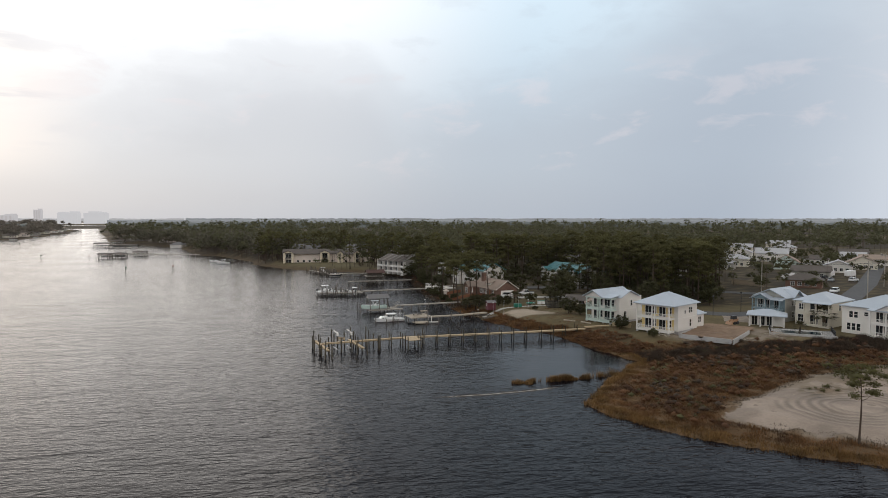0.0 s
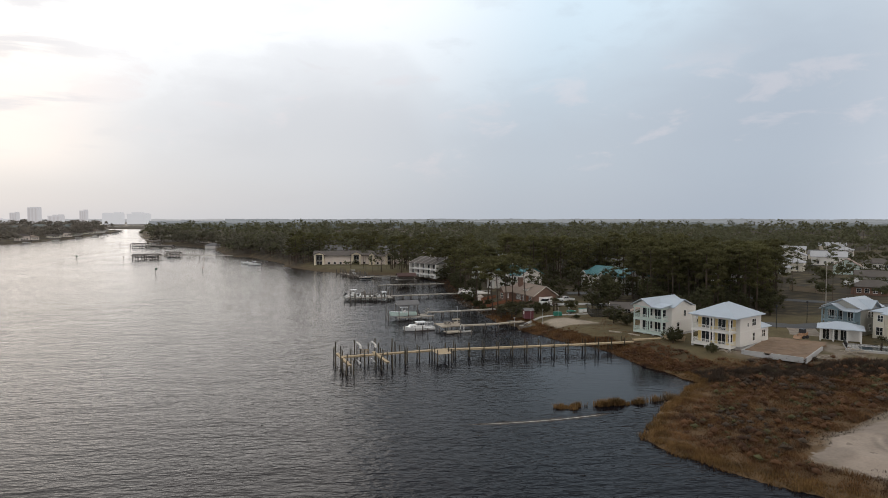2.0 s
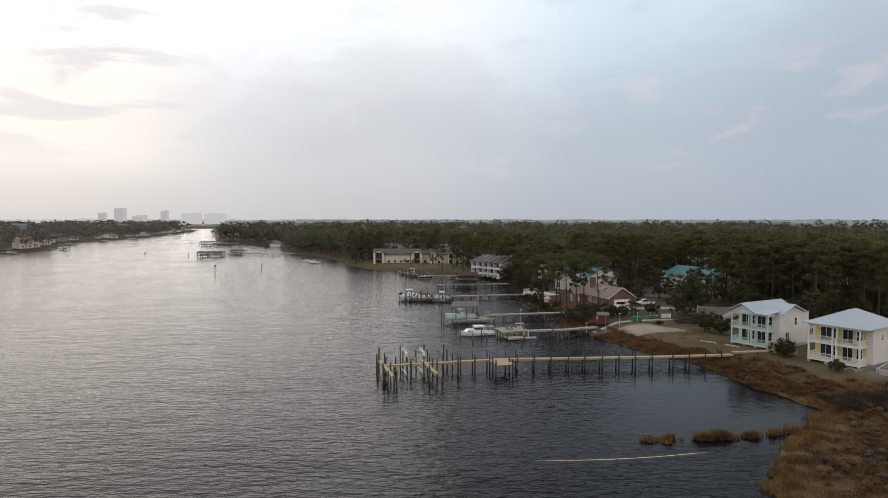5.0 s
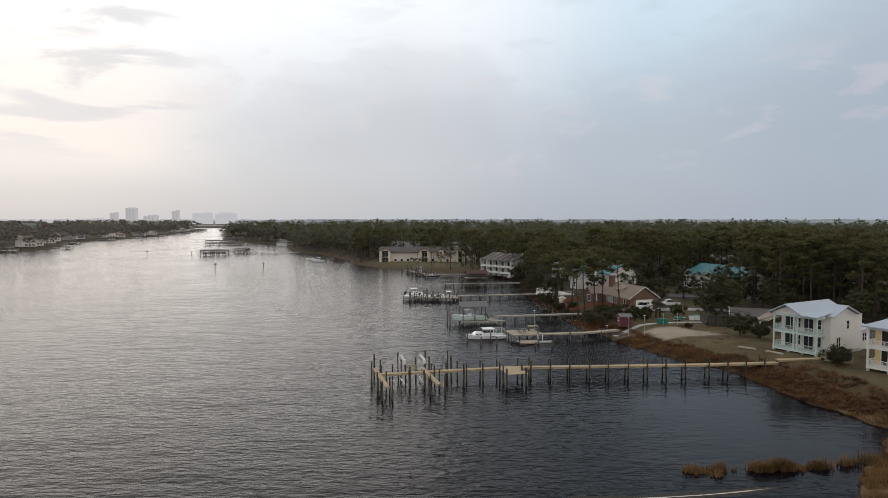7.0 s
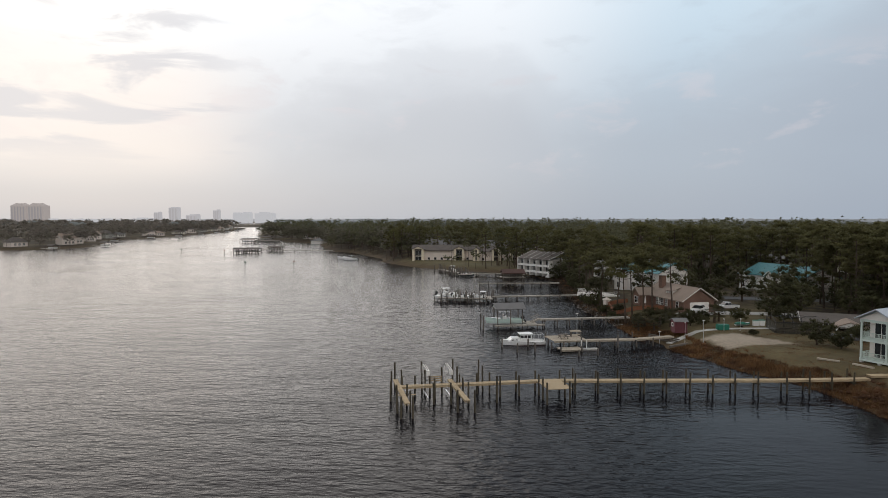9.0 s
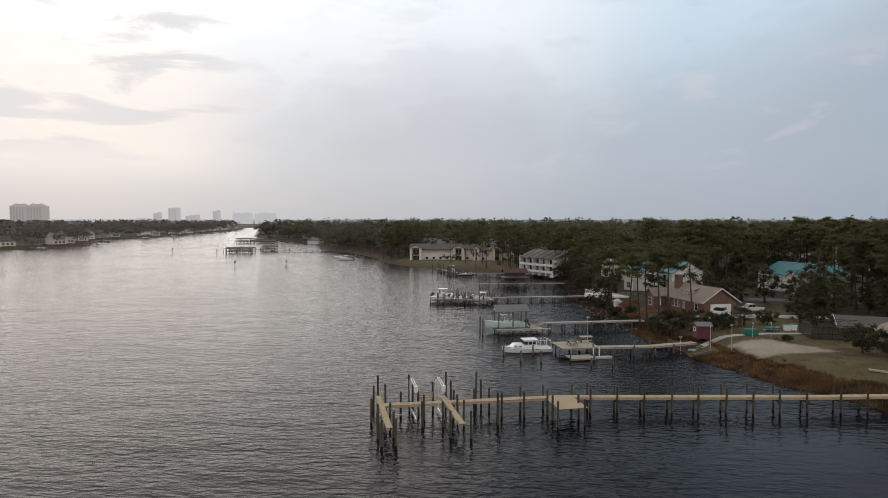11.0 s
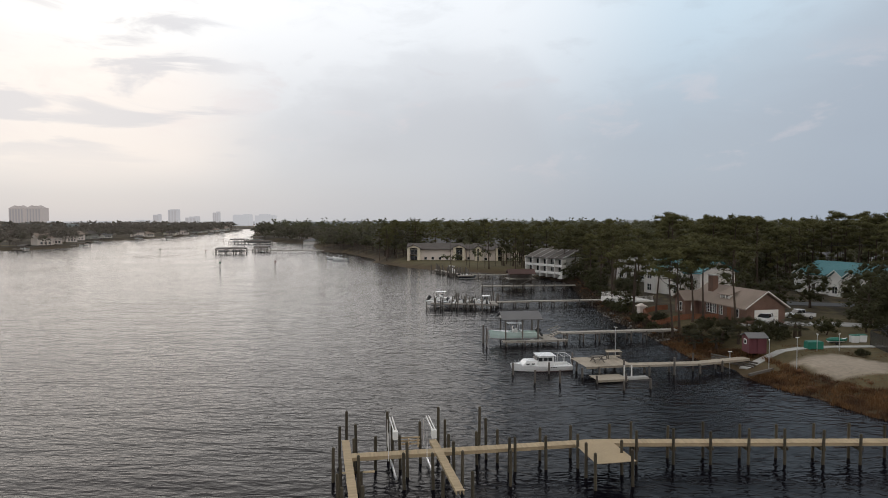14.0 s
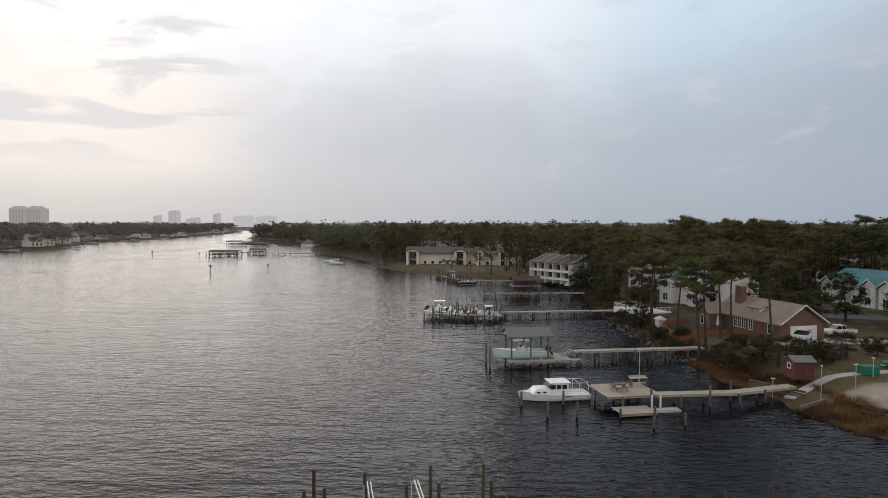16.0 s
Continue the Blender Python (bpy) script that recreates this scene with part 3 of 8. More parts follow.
def ground_sheet():
    xs = lines((-4950, -600, 290), (-600, -100, 12), (-100, 20, 3), (20, 110, 1.0), (110, 260, 4), (260, 700, 20), (700, 4951, 250))
    ys = lines((-1500, -60, 120), (-60, 15, 5), (15, 175, 1.0), (175, 330, 3), (330, 800, 12), (800, 2000, 60), (2000, 4951, 250))
    X, Y = np.meshgrid(xs, ys)
    Z = height(X, Y)
    nx, ny = len(xs), len(ys)
    idx = np.arange(nx * ny).reshape(ny, nx)
    faces = np.stack([idx[:-1, :-1], idx[:-1, 1:], idx[1:, 1:], idx[1:, :-1]], -1).reshape(-1, 4)
    me = bpy.data.meshes.new("ground")
    me.from_pydata(np.stack([X, Y, Z], -1).reshape(-1, 3).tolist(), [], faces.tolist())
    sd = np.maximum(shore_distance(EAST, X, Y), shore_distance(WEST, X, Y))
    m = wetness(X, Y)
    rough = wobble(X, Y, 3.1) + 0.6 * wobble(Y, X, 7.3)

    def over(base, colour, amount):
        return base * (1 - amount[..., None]) + np.array(colour) * amount[..., None]

    col = np.zeros(X.shape + (3,)) + (0.106, 0.084, 0.042)                            # winter lawn
    col = over(col, (0.042, 0.033, 0.022), smooth(0, 1, np.maximum(smooth(150, 190, Y), smooth(124, 136, Y) * smooth(60, 66, X))) * smooth(0.0, 1.0, rough + 0.9))   # needle litter
    col = over(col, (0.105, 0.088, 0.044), smooth(262, 275, Y) * (1 - smooth(330, 345, Y)) * (X < 20))        # condominium lawn
    col = over(col, (0.115, 0.072, 0.036), m)                                          # marsh floor
    col = over(col, (0.080, 0.056, 0.030), (1 - smooth(2.5 + 3 * (Y < 104), 7.5 + 4 * (Y < 104), sd + rough)) * (1 - m))   # rough bank
    s = shore_distance(SAND, X, Y) + 0.8 * rough
    tuft = smooth(0.55, 0.9, np.sin(X * 0.33 + 1.1) * np.sin(Y * 0.5 + 0.7) + 0.35 * rough) * smooth(40, 48, Y)
    col = over(col, (0.235, 0.195, 0.155), smooth(-0.6, 0.9, s) * (1 - 0.75 * tuft))
    track = np.abs(np.sin((Y - 36 - 0.05 * (X - 70) ** 2 * 0.1) * 2.2)) ** 3
    col = over(col, (0.20, 0.16, 0.13), smooth(1, 2.5, s) * smooth(30, 33, Y) * (1 - smooth(41, 45, Y)) * track * 0.8)
    c = shore_distance(COURT, X, Y) + 0.25 * rough
    col = over(col, (0.30, 0.25, 0.195), smooth(-0.4, 0.5, c))
    building = smooth(-4, 2, 10 - np.hypot((X - 78) / 1.3, (Y - 88)))                   # building site
    col = over(col, (0.22, 0.18, 0.14), building * smooth(-0.6, 0.6, rough + 0.3) * (1 - m))
    a = me.attributes.new("zone", "FLOAT_COLOR", "POINT")
    a.data.foreach_set("color", np.concatenate([col, np.ones(X.shape + (1,))], -1).astype(np.float32).ravel())
    me.materials.append(M["ground"])
    me.polygons.foreach_set("use_smooth", [True] * len(me.polygons))
    tagged(new("ground", me), "flat coastal land with winter lawns, marsh and sand", "ground", kind="structure")


ground_sheet()


def water_sheet():
    xs = lines((-4950, -300, 310), (-300, -60, 20), (-60, 60, 3), (60, 200, 20), (200, 4951, 250))
    ys = lines((-4950, -60, 300), (-60, 300, 3), (300, 800, 20), (800, 4951, 250))
    X, Y = np.meshgrid(xs, ys)
    idx = np.arange(X.size).reshape(X.shape)
    faces = np.stack([idx[:-1, :-1], idx[:-1, 1:], idx[1:, 1:], idx[1:, :-1]], -1).reshape(-1, 4)
    me = bpy.data.meshes.new("water")
    me.from_pydata(np.stack([X, Y, 0 * X], -1).reshape(-1, 3).tolist(), [], faces.tolist())
    off = -shore_distance(EAST, X, Y) + 5 * wobble(X, Y, 0.5)
    lee = (1 - smooth(10, 36, off)) * smooth(54, 68, Y) * (1 - smooth(84, 102, Y))
    a = me.attributes.new("lee", "FLOAT", "POINT")
    a.data.foreach_set("value", lee.astype(np.float32).ravel())
    me.materials.append(M["water"])
    tagged(new("water", me), "dark rippled bay water under a cloudy sky", "water", kind="structure")


water_sheet()


def gz(x, y):
    return float(height(np.array([x]), np.array([y]))[0])


def strip(name, pts, width, material, label, category, z=0.05, th=0.12):
    """A paved strip along a line of points, on the ground."""
    bm = bmesh.new()
    pts = [Vector((*p, 0)) for p in pts]
    rows = []
    for i, p in enumerate(pts):
        d = (pts[min(i + 1, len(pts) - 1)] - pts[max(i - 1, 0)]).normalized()
        s = Vector((-d.y, d.x, 0)) * width / 2
        h = max(gz(p.x, p.y), gz(*(p + s).xy), gz(*(p - s).xy)) + z
        rows.append([bm.verts.new((*(p + s).xy, h)), bm.verts.new((*(p - s).xy, h)), bm.verts.new((*(p - s).xy, h - th - 0.3)), bm.verts.new((*(p + s).xy, h - th - 0.3))])
    for a, b in zip(rows, rows[1:]):
        for k in range(4):
            bm.faces.new((a[k], a[(k + 1) % 4], b[(k + 1) % 4], b[k]))
    bm.faces.new(rows[0][::-1])
    bm.faces.new(rows[-1])
    bmesh.ops.recalc_face_normals(bm, faces=bm.faces)
    return tagged(link(name, bm, material), label, category, kind="structure")


def path_points(pts, step=4.0):
    out = []
    for a, b in zip(pts, pts[1:]):
        k = max(1, int(math.dist(a, b) / step))
        out += [(a[0] + (b[0] - a[0]) * i / k, a[1] + (b[1] - a[1]) * i / k) for i in range(k)]
    return out + [pts[-1]]


strip("road", path_points([(60, 131), (84, 122), (96, 114), (122, 118), (152, 140), (190, 176), (250, 238), (340, 330)]), 6.5, "asphalt", "grey asphalt residential street", "road")
strip("road", path_points([(60, 185), (100, 178), (152, 140)]), 6.0, "asphalt", "grey asphalt side street", "road", z=0.06)
strip("driveway", path_points([(41, 154), (47.5, 157), (56, 157.5), (63, 156), (75, 154)], 3), 4.5, "concrete", "pale concrete driveway before the brick house", "driveway", z=0.06)
strip("driveway", path_points([(90, 103), (93, 108), (95.5, 113)], 2), 6, "sand", "pale sandy construction driveway", "driveway", z=0.03)
strip("pavement", path_points([(32.5, 130.6), (36, 133), (41, 135.2), (46, 137), (54, 138)], 2), 1.2, "concrete", "narrow concrete garden path", "path", z=0.08)


def sand_lot():
    """The graded sand by the marsh, with curved tyre ruts."""
    xs, ys = np.arange(45, 100, 0.4), np.arange(20, 66, 0.4)
    X, Y = np.meshgrid(xs, ys)
    sd = shore_distance(SAND, X, Y) + 0.7 * wobble(X, Y, 3.0) + 0.35 * wobble(Y, X, 8.0)
    hollow = np.sin(X * 0.33 + 1.1) * np.sin(Y * 0.5 + 0.7) + 0.3 * wobble(X, Y, 5.0)
    keep = (sd > 0.3) & ~((hollow > 0.62) & (Y > 43))
    r = np.hypot(X - 66, (Y - 37.5) * 1.25)
    ring = smooth(1.5, 3.5, sd)
    arcs = smooth(3.0, 4.0, r) * (1 - smooth(9.5, 12.5, r)) * smooth(-0.5, 0.2, wobble(X, Y, 0.9) + 0.45)
    ruts = 0.09 * np.abs(np.sin(r * 2.2)) ** 2 * arcs + 0.06 * wobble(X, Y, 1.6) * smooth(11, 14, r)
    Z = height(X, Y) + 0.06 + ring * (ruts + 0.06 * wobble(X, Y, 4.0)) + 0.03 * wobble(Y, X, 9.0)
    nx = len(xs)
    idx = np.arange(X.size).reshape(X.shape)
    q = np.stack([idx[:-1, :-1], idx[:-1, 1:], idx[1:, 1:], idx[1:, :-1]], -1)
    ok = keep[:-1, :-1] & keep[:-1, 1:] & keep[1:, 1:] & keep[1:, :-1]
    me = bpy.data.meshes.new("sand_lot")
    me.from_pydata(np.stack([X, Y, Z], -1).reshape(-1, 3).tolist(), [], q[ok].tolist())
    # dark track tint, partly standing in for the ruts' weak relief shading
    track = 0.62 * np.abs(np.sin(r * 2.2 + 0.25 * wobble(X, Y, 2.0))) ** 2 * arcs + 0.34 * smooth(0.1, 0.8, wobble(Y, X, 1.1) + 0.3 * wobble(X, Y, 4.0))
    scruff = smooth(-0.25, 0.4, hollow + 0.35 * wobble(Y, X, 9.0)) * smooth(41, 46, Y)
    scruff = np.maximum(scruff, smooth(44.5, 49.5, Y - 0.10 * (X - 60) + 2.2 * wobble(X, Y, 1.6) + 1.2 * wobble(Y, X, 5.0)) * 0.9)
    col = np.array((0.285, 0.230, 0.185)) * (1 - 0.7 * np.clip(track, 0, 1))[..., None]
    col = col * (1 - 0.8 * scruff[..., None]) + np.array((0.115, 0.085, 0.048)) * 0.8 * scruff[..., None]
    a = me.attributes.new("zone", "FLOAT_COLOR", "POINT")
    a.data.foreach_set("color", np.concatenate([col, np.ones(X.shape + (1,))], -1).astype(np.float32).ravel())
    bm = bmesh.new()
    bm.from_mesh(me)
    bmesh.ops.delete(bm, geom=[v for v in bm.verts if not v.link_faces], context="VERTS")
    tagged(link("sand_lot", bm, "rutted_sand", smooth=True), "graded pale sand with curved tyre ruts", "sand", kind="structure")


sand_lot()


# ---- vegetation ----
rng = random.Random(7)


def lit_round(me, normals):
    """Shades leaf blades by the roundness of their clump."""
    me.polygons.foreach_set("use_smooth", np.ones(len(me.polygons), bool))
    me.normals_split_custom_set_from_vertices(normals)


OCTA = [Vector(v) for v in ((1, 0, 0), (0, 1, 0), (-1, 0, 0), (0, -1, 0), (0, 0, 1), (0, 0, -1))]
OCTA_FACES = ((0, 1, 4), (1, 2, 4), (2, 3, 4), (3, 0, 4), (1, 0, 5), (2, 1, 5), (3, 2, 5), (0, 3, 5))


def tuft_mesh(verts, faces, c, r, k, flat=0.7, size=0.5, rg=rng, norms=None):
    """Adds k leaf blades in a clump round c, over a ragged opaque core that blocks light inside."""
    if norms is not None:
        i = len(verts)
        for u in OCTA:
            q = u * r * 0.5 * rg.uniform(0.5, 1.2)
            verts.append((c[0] + q.x, c[1] + q.y, c[2] + q.z * flat))
            norms.append(tuple((u + Vector((0, 0, 0.3))).normalized()))
        faces += [(i + a, i + b, i + d) for a, b, d in OCTA_FACES]
    for _ in range(k):
        u = Vector((rg.gauss(0, 1), rg.gauss(0, 1), rg.gauss(0, 1) * flat))
        u = u.normalized() * r * (0.42 + 0.58 * rg.random())
        o = Vector(c) + Vector((u.x, u.y, u.z * flat))
        a = Vector((rg.uniform(-1, 1), rg.uniform(-1, 1), rg.uniform(-0.5, 0.6))).normalized()
        b = a.cross(Vector((rg.uniform(-1, 1), rg.uniform(-1, 1), rg.uniform(-1, 1)))).normalized()
        s = size * rg.uniform(0.6, 1.35)
        i = len(verts)
        if norms is None:
            verts += [tuple(o - a * s * 0.5 - b * s * 0.22), tuple(o - a * s * 0.3 + b * s * 0.28), tuple(o + a * s * 0.62)]
            faces.append((i, i + 1, i + 2))
            continue
        w = (u.normalized() + Vector((0, 0, 0.35)) + Vector((rg.uniform(-1, 1), rg.uniform(-1, 1), rg.uniform(-1, 1))) * 0.3).normalized()
        a = (a - w * a.dot(w) * 0.55).normalized()
        b = (a.cross(w) + b * 0.5).normalized()
        verts += [tuple(o - a * s * 0.5 - b * s * 0.22), tuple(o - a * s * 0.3 + b * s * 0.28), tuple(o + a * s * 0.62)]
        norms += [tuple(w)] * 3
        faces.append((i, i + 1, i + 2) if b.cross(a).dot(w) > 0 else (i, i + 2, i + 1))


def mesh_from(name, verts, faces, material, norms=None):
    me = bpy.data.meshes.new(name)
    me.from_pydata(verts, [], faces)
    me.materials.append(M[material])
    if norms:
        lit_round(me, norms)
    return me


def tree_wood(h, r, bend, limbs, rg):
    """Trunk with limbs; returns its bmesh and the limb ends."""
    bm = bmesh.new()
    n, segs = 7, 7
    line = [Vector((bend[0] * math.sin(t * 2.3) * t, bend[1] * math.sin(t * 2.9 + 0.4) * t, h * t)) for t in [i / segs for i in range(segs + 1)]]
    rings = []
    for i, p in enumerate(line):
        rr = r * (1.25 if i == 0 else 1.0) * (1 - 0.78 * i / segs)
        rings.append([bm.verts.new(p + rr * Vector((math.cos(2 * math.pi * k / n), math.sin(2 * math.pi * k / n), 0))) for k in range(n)])
    for a, b in zip(rings, rings[1:]):
        for k in range(n):
            bm.faces.new((a[k], a[(k + 1) % n], b[(k + 1) % n], b[k]))
    bm.faces.new(rings[-1])
    ends = []
    for t, az, ln, rise in limbs:
        f = t * segs
        i = min(int(f), segs - 1)
        p = line[i].lerp(line[i + 1], f - i)
        d = Vector((math.cos(az), math.sin(az), rise))
        mid = p + d * ln * 0.55 + Vector((0, 0, -0.04 * ln))
        end = p + d * ln + Vector((0, 0, 0.16 * ln))
        r0 = r * (1 - 0.78 * t) * 0.5
        rod(bm, p, mid, r0, r0 * 0.65, 5)
        rod(bm, mid, end, r0 * 0.65, r0 * 0.25, 4)
        ends.append((mid, end))
    return bm, ends, line[-1]


def pine_meshes(h, seed, spread, crown_from, dense, tuft=0.42, blades=74):
    """A tall pine: bare trunk below, uneven flat-topped crown above."""
    rg = random.Random(seed)
    limbs = []
    k = int(11 * dense)
    for i in range(k):
        t = crown_from + (0.97 - crown_from) * (i / (k - 1)) ** 0.9
        u = (t - crown_from) / (1 - crown_from)
        fall = (0.62 + 0.38 * math.sin(math.pi * min(1.0, u * 1.05))) * (1 - 0.45 * max(0.0, u - 0.6) / 0.4)
        limbs.append((t, i * 2.399 + rg.uniform(-0.6, 0.6), spread * fall * rg.uniform(0.55, 1.15), rg.uniform(0.0, 0.4)))
    bm, ends, top = tree_wood(h, h * 0.0125 + 0.04, (rg.uniform(-0.9, 0.9), rg.uniform(-0.9, 0.9)), limbs, rg)
    verts, faces, norms = [], [], []
    for mid, end in ends:
        for c, rad in ((end, 1.25), (mid.lerp(end, 0.45) + Vector((0, 0, 0.4)), 1.1)):
            o = c + Vector((rg.uniform(-1, 1), rg.uniform(-1, 1), rg.uniform(-0.1, 0.5))) * 0.5
            tuft_mesh(verts, faces, o, rad * rg.uniform(0.75, 1.3), blades, 0.62, tuft, rg, norms)
    for k in range(6):
        o = top + Vector((1.3 * math.cos(k * 1.05) * (k > 0), 1.3 * math.sin(k * 1.05) * (k > 0), rg.uniform(-0.9, -0.2) + (0.5 if k == 0 else 0)))
        tuft_mesh(verts, faces, o, rg.uniform(0.9, 1.3), blades, 0.6, tuft, rg, norms)
    me = bpy.data.meshes.new("trunk")
    bm.to_mesh(me)
    bm.free()
    me.materials.append(M["bark"])
    return me, mesh_from("crown", verts, faces, "pine", norms)


def oak_meshes(h, seed, spread, material="oak"):
    """A round evergreen with low limbs and a dense uneven crown."""
    rg = random.Random(seed)
    limbs = [(rg.uniform(0.25, 0.8), i * 2.4 + rg.uniform(-0.4, 0.4), spread * rg.uniform(0.5, 0.8), rg.uniform(0.2, 0.8)) for i in range(8)]
    bm, ends, top = tree_wood(h * 0.8, h * 0.022 + 0.05, (0.5, -0.4), limbs, rg)
    verts, faces, norms = [], [], []
    for i in range(46):
        u = Vector((rg.gauss(0, 1), rg.gauss(0, 1), rg.gauss(0, 1))).normalized() * (0.55 + 0.45 * rg.random())
        lump = 1 + 0.28 * math.sin(3.1 * u.x + seed) * math.sin(2.7 * u.y + 1.3 * seed)
        o = Vector((u.x * spread * lump, u.y * spread * lump, h * 0.58 + u.z * h * 0.42 * lump))
        o.z = max(o.z, 0.5)
        tuft_mesh(verts, faces, o, spread * 0.32, 46, 0.8, 0.10 * spread ** 0.6 + 0.09, rg, norms)
    me = bpy.data.meshes.new("trunk")
    bm.to_mesh(me)
    bm.free()
    me.materials.append(M["bark"])
    return me, mesh_from("crown", verts, faces, material, norms)


PINES = [pine_meshes(18.4, 1, 3.8, 0.46, 1.4), pine_meshes(18, 2, 3.4, 0.42, 1.5), pine_meshes(18.6, 3, 4.2, 0.54, 1.3), pine_meshes(16.5, 4, 3.6, 0.40, 1.3), pine_meshes(18.5, 5, 4.5, 0.56, 1.5), pine_meshes(15, 6, 3.2, 0.36, 1.3)]
FAR_PINES = [pine_meshes(18.5, 7, 3.8, 0.46, 1.2, 0.52, 36), pine_meshes(17, 8, 3.5, 0.42, 1.3, 0.52, 36), pine_meshes(19.5, 9, 4.2, 0.5, 1.2, 0.52, 36)]
UMBRELLA = [pine_meshes(13.2, 11, 5.4, 0.62, 1.5, 0.40, 62), pine_meshes(13.8, 12, 4.8, 0.66, 1.4, 0.40, 62), pine_meshes(12.6, 13, 5.0, 0.60, 1.4, 0.40, 62)]
OAKS = [oak_meshes(8.5, 21, 4.2), oak_meshes(7, 22, 3.8), oak_meshes(10, 23, 4.6)]
SHRUBS = [oak_meshes(2.4, 31, 1.6), oak_meshes(3.2, 32, 1.9), oak_meshes(1.7, 33, 1.3)]


def plant(kind, meshes, x, y, label, category, group, scale=1.0, turn=None):
    e = thing(kind, x, y, gz(x, y) - 0.08, rng.uniform(0, 360) if turn is None else turn, label, category, group)
    e.scale = (scale,) * 3
    for me in meshes:
        new(me.name.split(".")[0], me).parent = e
    return e


PINE_TXT = "tall pine with a bare trunk and dark green crown"
# pines that stand alone or in loose groups between the houses and the water
for x, y, k, s in ((28.8, 151, 0, 1.05), (31.1, 156, 1, 1.0), (36.5, 161, 2, 1.08), (37.8, 148.8, 1, 1.0), (34, 158.5, 0, 1.0), (26.6, 172, 2, 1.0), (27.8, 178, 0, 0.95), (30, 168, 1, 1.0), (20.5, 256, 0, 1.0), (23.5, 250, 1, 1.1), (26, 243, 2, 1.0)):
    plant("pine_tree", UMBRELLA[k], x, y, "spreading shore pine with bare forked limbs", "tree", "pines by the brick house", s)
plant("pine_tree", UMBRELLA[2], 57, 27, "lone thin pine on the marsh edge", "tree", "", 0.72)

BLOCKED = [(60, 148, 16, 32), (40, 150, 24, 30), (30, 183, 22, 30), (52, 178, 32, 34), (72, 198, 26, 22), (52, 100, 32, 36), (60, 132, 22, 16), (86, 78, 60, 46), (32, 112, 24, 30), (5, 244, 28, 36), (-48, 306, 50, 36)]
YARDS = [(201, 246), (222, 282), (186, 268), (158, 166), (186, 203), (214, 226), (238, 240), (172, 252), (206, 350), (182, 334), (146, 300), (128, 268), (102, 262), (136, 222), (62, 300), (38, 236), (28, 345), (0, 358), (-32, 366), (266, 262), (256, 330), (296, 310), (239, 338), (265, 352), (211, 312), (243, 278), (283, 298), (234, 398), (298, 378), (321, 418)]
STREETS = [(152, 140), (165, 152), (178, 164), (190, 176), (205, 191), (220, 206), (235, 222), (250, 238), (270, 258), (295, 283), (320, 308), (140, 150), (125, 162), (110, 172), (185, 190), (196, 196), (205, 203)]


def free(x, y):
    return not any(a < x < a + w and b < y < b + d for a, b, w, d in BLOCKED) and all((x - a) ** 2 + (y - b) ** 2 > 120 for a, b in YARDS) and all((x - a) ** 2 + (y - b) ** 2 > 75 for a, b in STREETS)


def scatter(count, x0, x1, y0, y1, gap, ok, seed):
    rg, got = random.Random(seed), []
    for _ in range(count * 40):
        if len(got) >= count:
            break
        x, y = rg.uniform(x0, x1), rg.uniform(y0, y1)
        if ok(x, y) and all((x - a) ** 2 + (y - b) ** 2 > gap * gap for a, b in got):
            got.append((x, y))
    return got


def on_land(x, y, d=3.0):
    return float(shore_distance(EAST, np.array([x]), np.array([y]))[0]) > d


def wood_edge(x, y):
    return on_land(x, y, 4) and free(x, y)


# the stand behind the new houses, and the woods along the shore
near_pines = scatter(74, 64, 140, 132, 185, 3.4, lambda x, y: free(x, y) and y > 134 + abs(x - 95) * 0.12 and x < 0.65 * (y + 37.7) - 9, 41)
near_pines += scatter(75, 44, 120, 185, 245, 5.0, lambda x, y: free(x, y), 42)
near_pines += scatter(12, 22, 42, 176, 262, 5.0, lambda x, y: wood_edge(x, y) and not (x > 29 and y < 216), 43)
near_pines += scatter(30, -6, 40, 268, 320, 4.2, wood_edge, 44)
near_pines += scatter(44, -62, -8, 322, 380, 4.2, lambda x, y: wood_edge(x, y), 45)
for x, y in near_pines:
    plant("pine_tree", PINES[rng.randrange(6)] if y < 250 else FAR_PINES[rng.randrange(3)], x, y, PINE_TXT, "tree", "pine woods", rng.uniform(0.9, 1.06) * (0.97 if y < 185 and x > 64 else 0.98 if x > 44 and y < 250 else 0.86))
for x, y, k, s in ((60.5, 154, 2, 1.0), (64.5, 152.5, 0, 1.0), (54, 173, 1, 1.0), (66, 160, 1, 1.1), (66, 168, 0, 1.0), (71, 172, 2, 1.0), (57.5, 149.5, 1, 0.75),
                   (40, 190, 1, 0.9), (33, 205, 0, 0.8), (29, 196, 1, 0.7), (66, 118.5, 1, 0.7), (48, 178, 0, 1.0), (72, 128, 1, 0.9), (80, 131, 2, 0.8), (22.5, 247.5, 1, 0.85), (25, 251.5, 0, 0.8), (27, 246, 2, 0.8), (62, 178, 2, 0.95), (92, 133, 0, 0.8), (104, 138, 1, 0.9)):
    plant("oak_tree", OAKS[k], x, y, "dense dark evergreen oak", "tree", "dark oaks", s)
for x, y in scatter(46, 66, 140, 130, 182, 6.0, lambda x, y: free(x, y) and x < 0.65 * (y + 37.7) - 8, 46) + scatter(34, 44, 120, 186, 250, 8.0, free, 47) + scatter(6, 23, 42, 178, 262, 7.0, lambda x, y: wood_edge(x, y) and not (x > 28 and y < 216), 48):
    plant("oak_tree", OAKS[rng.randrange(3)], x, y, "dark evergreen oak under the pines", "tree", "dark oaks", rng.uniform(0.55, 0.95))
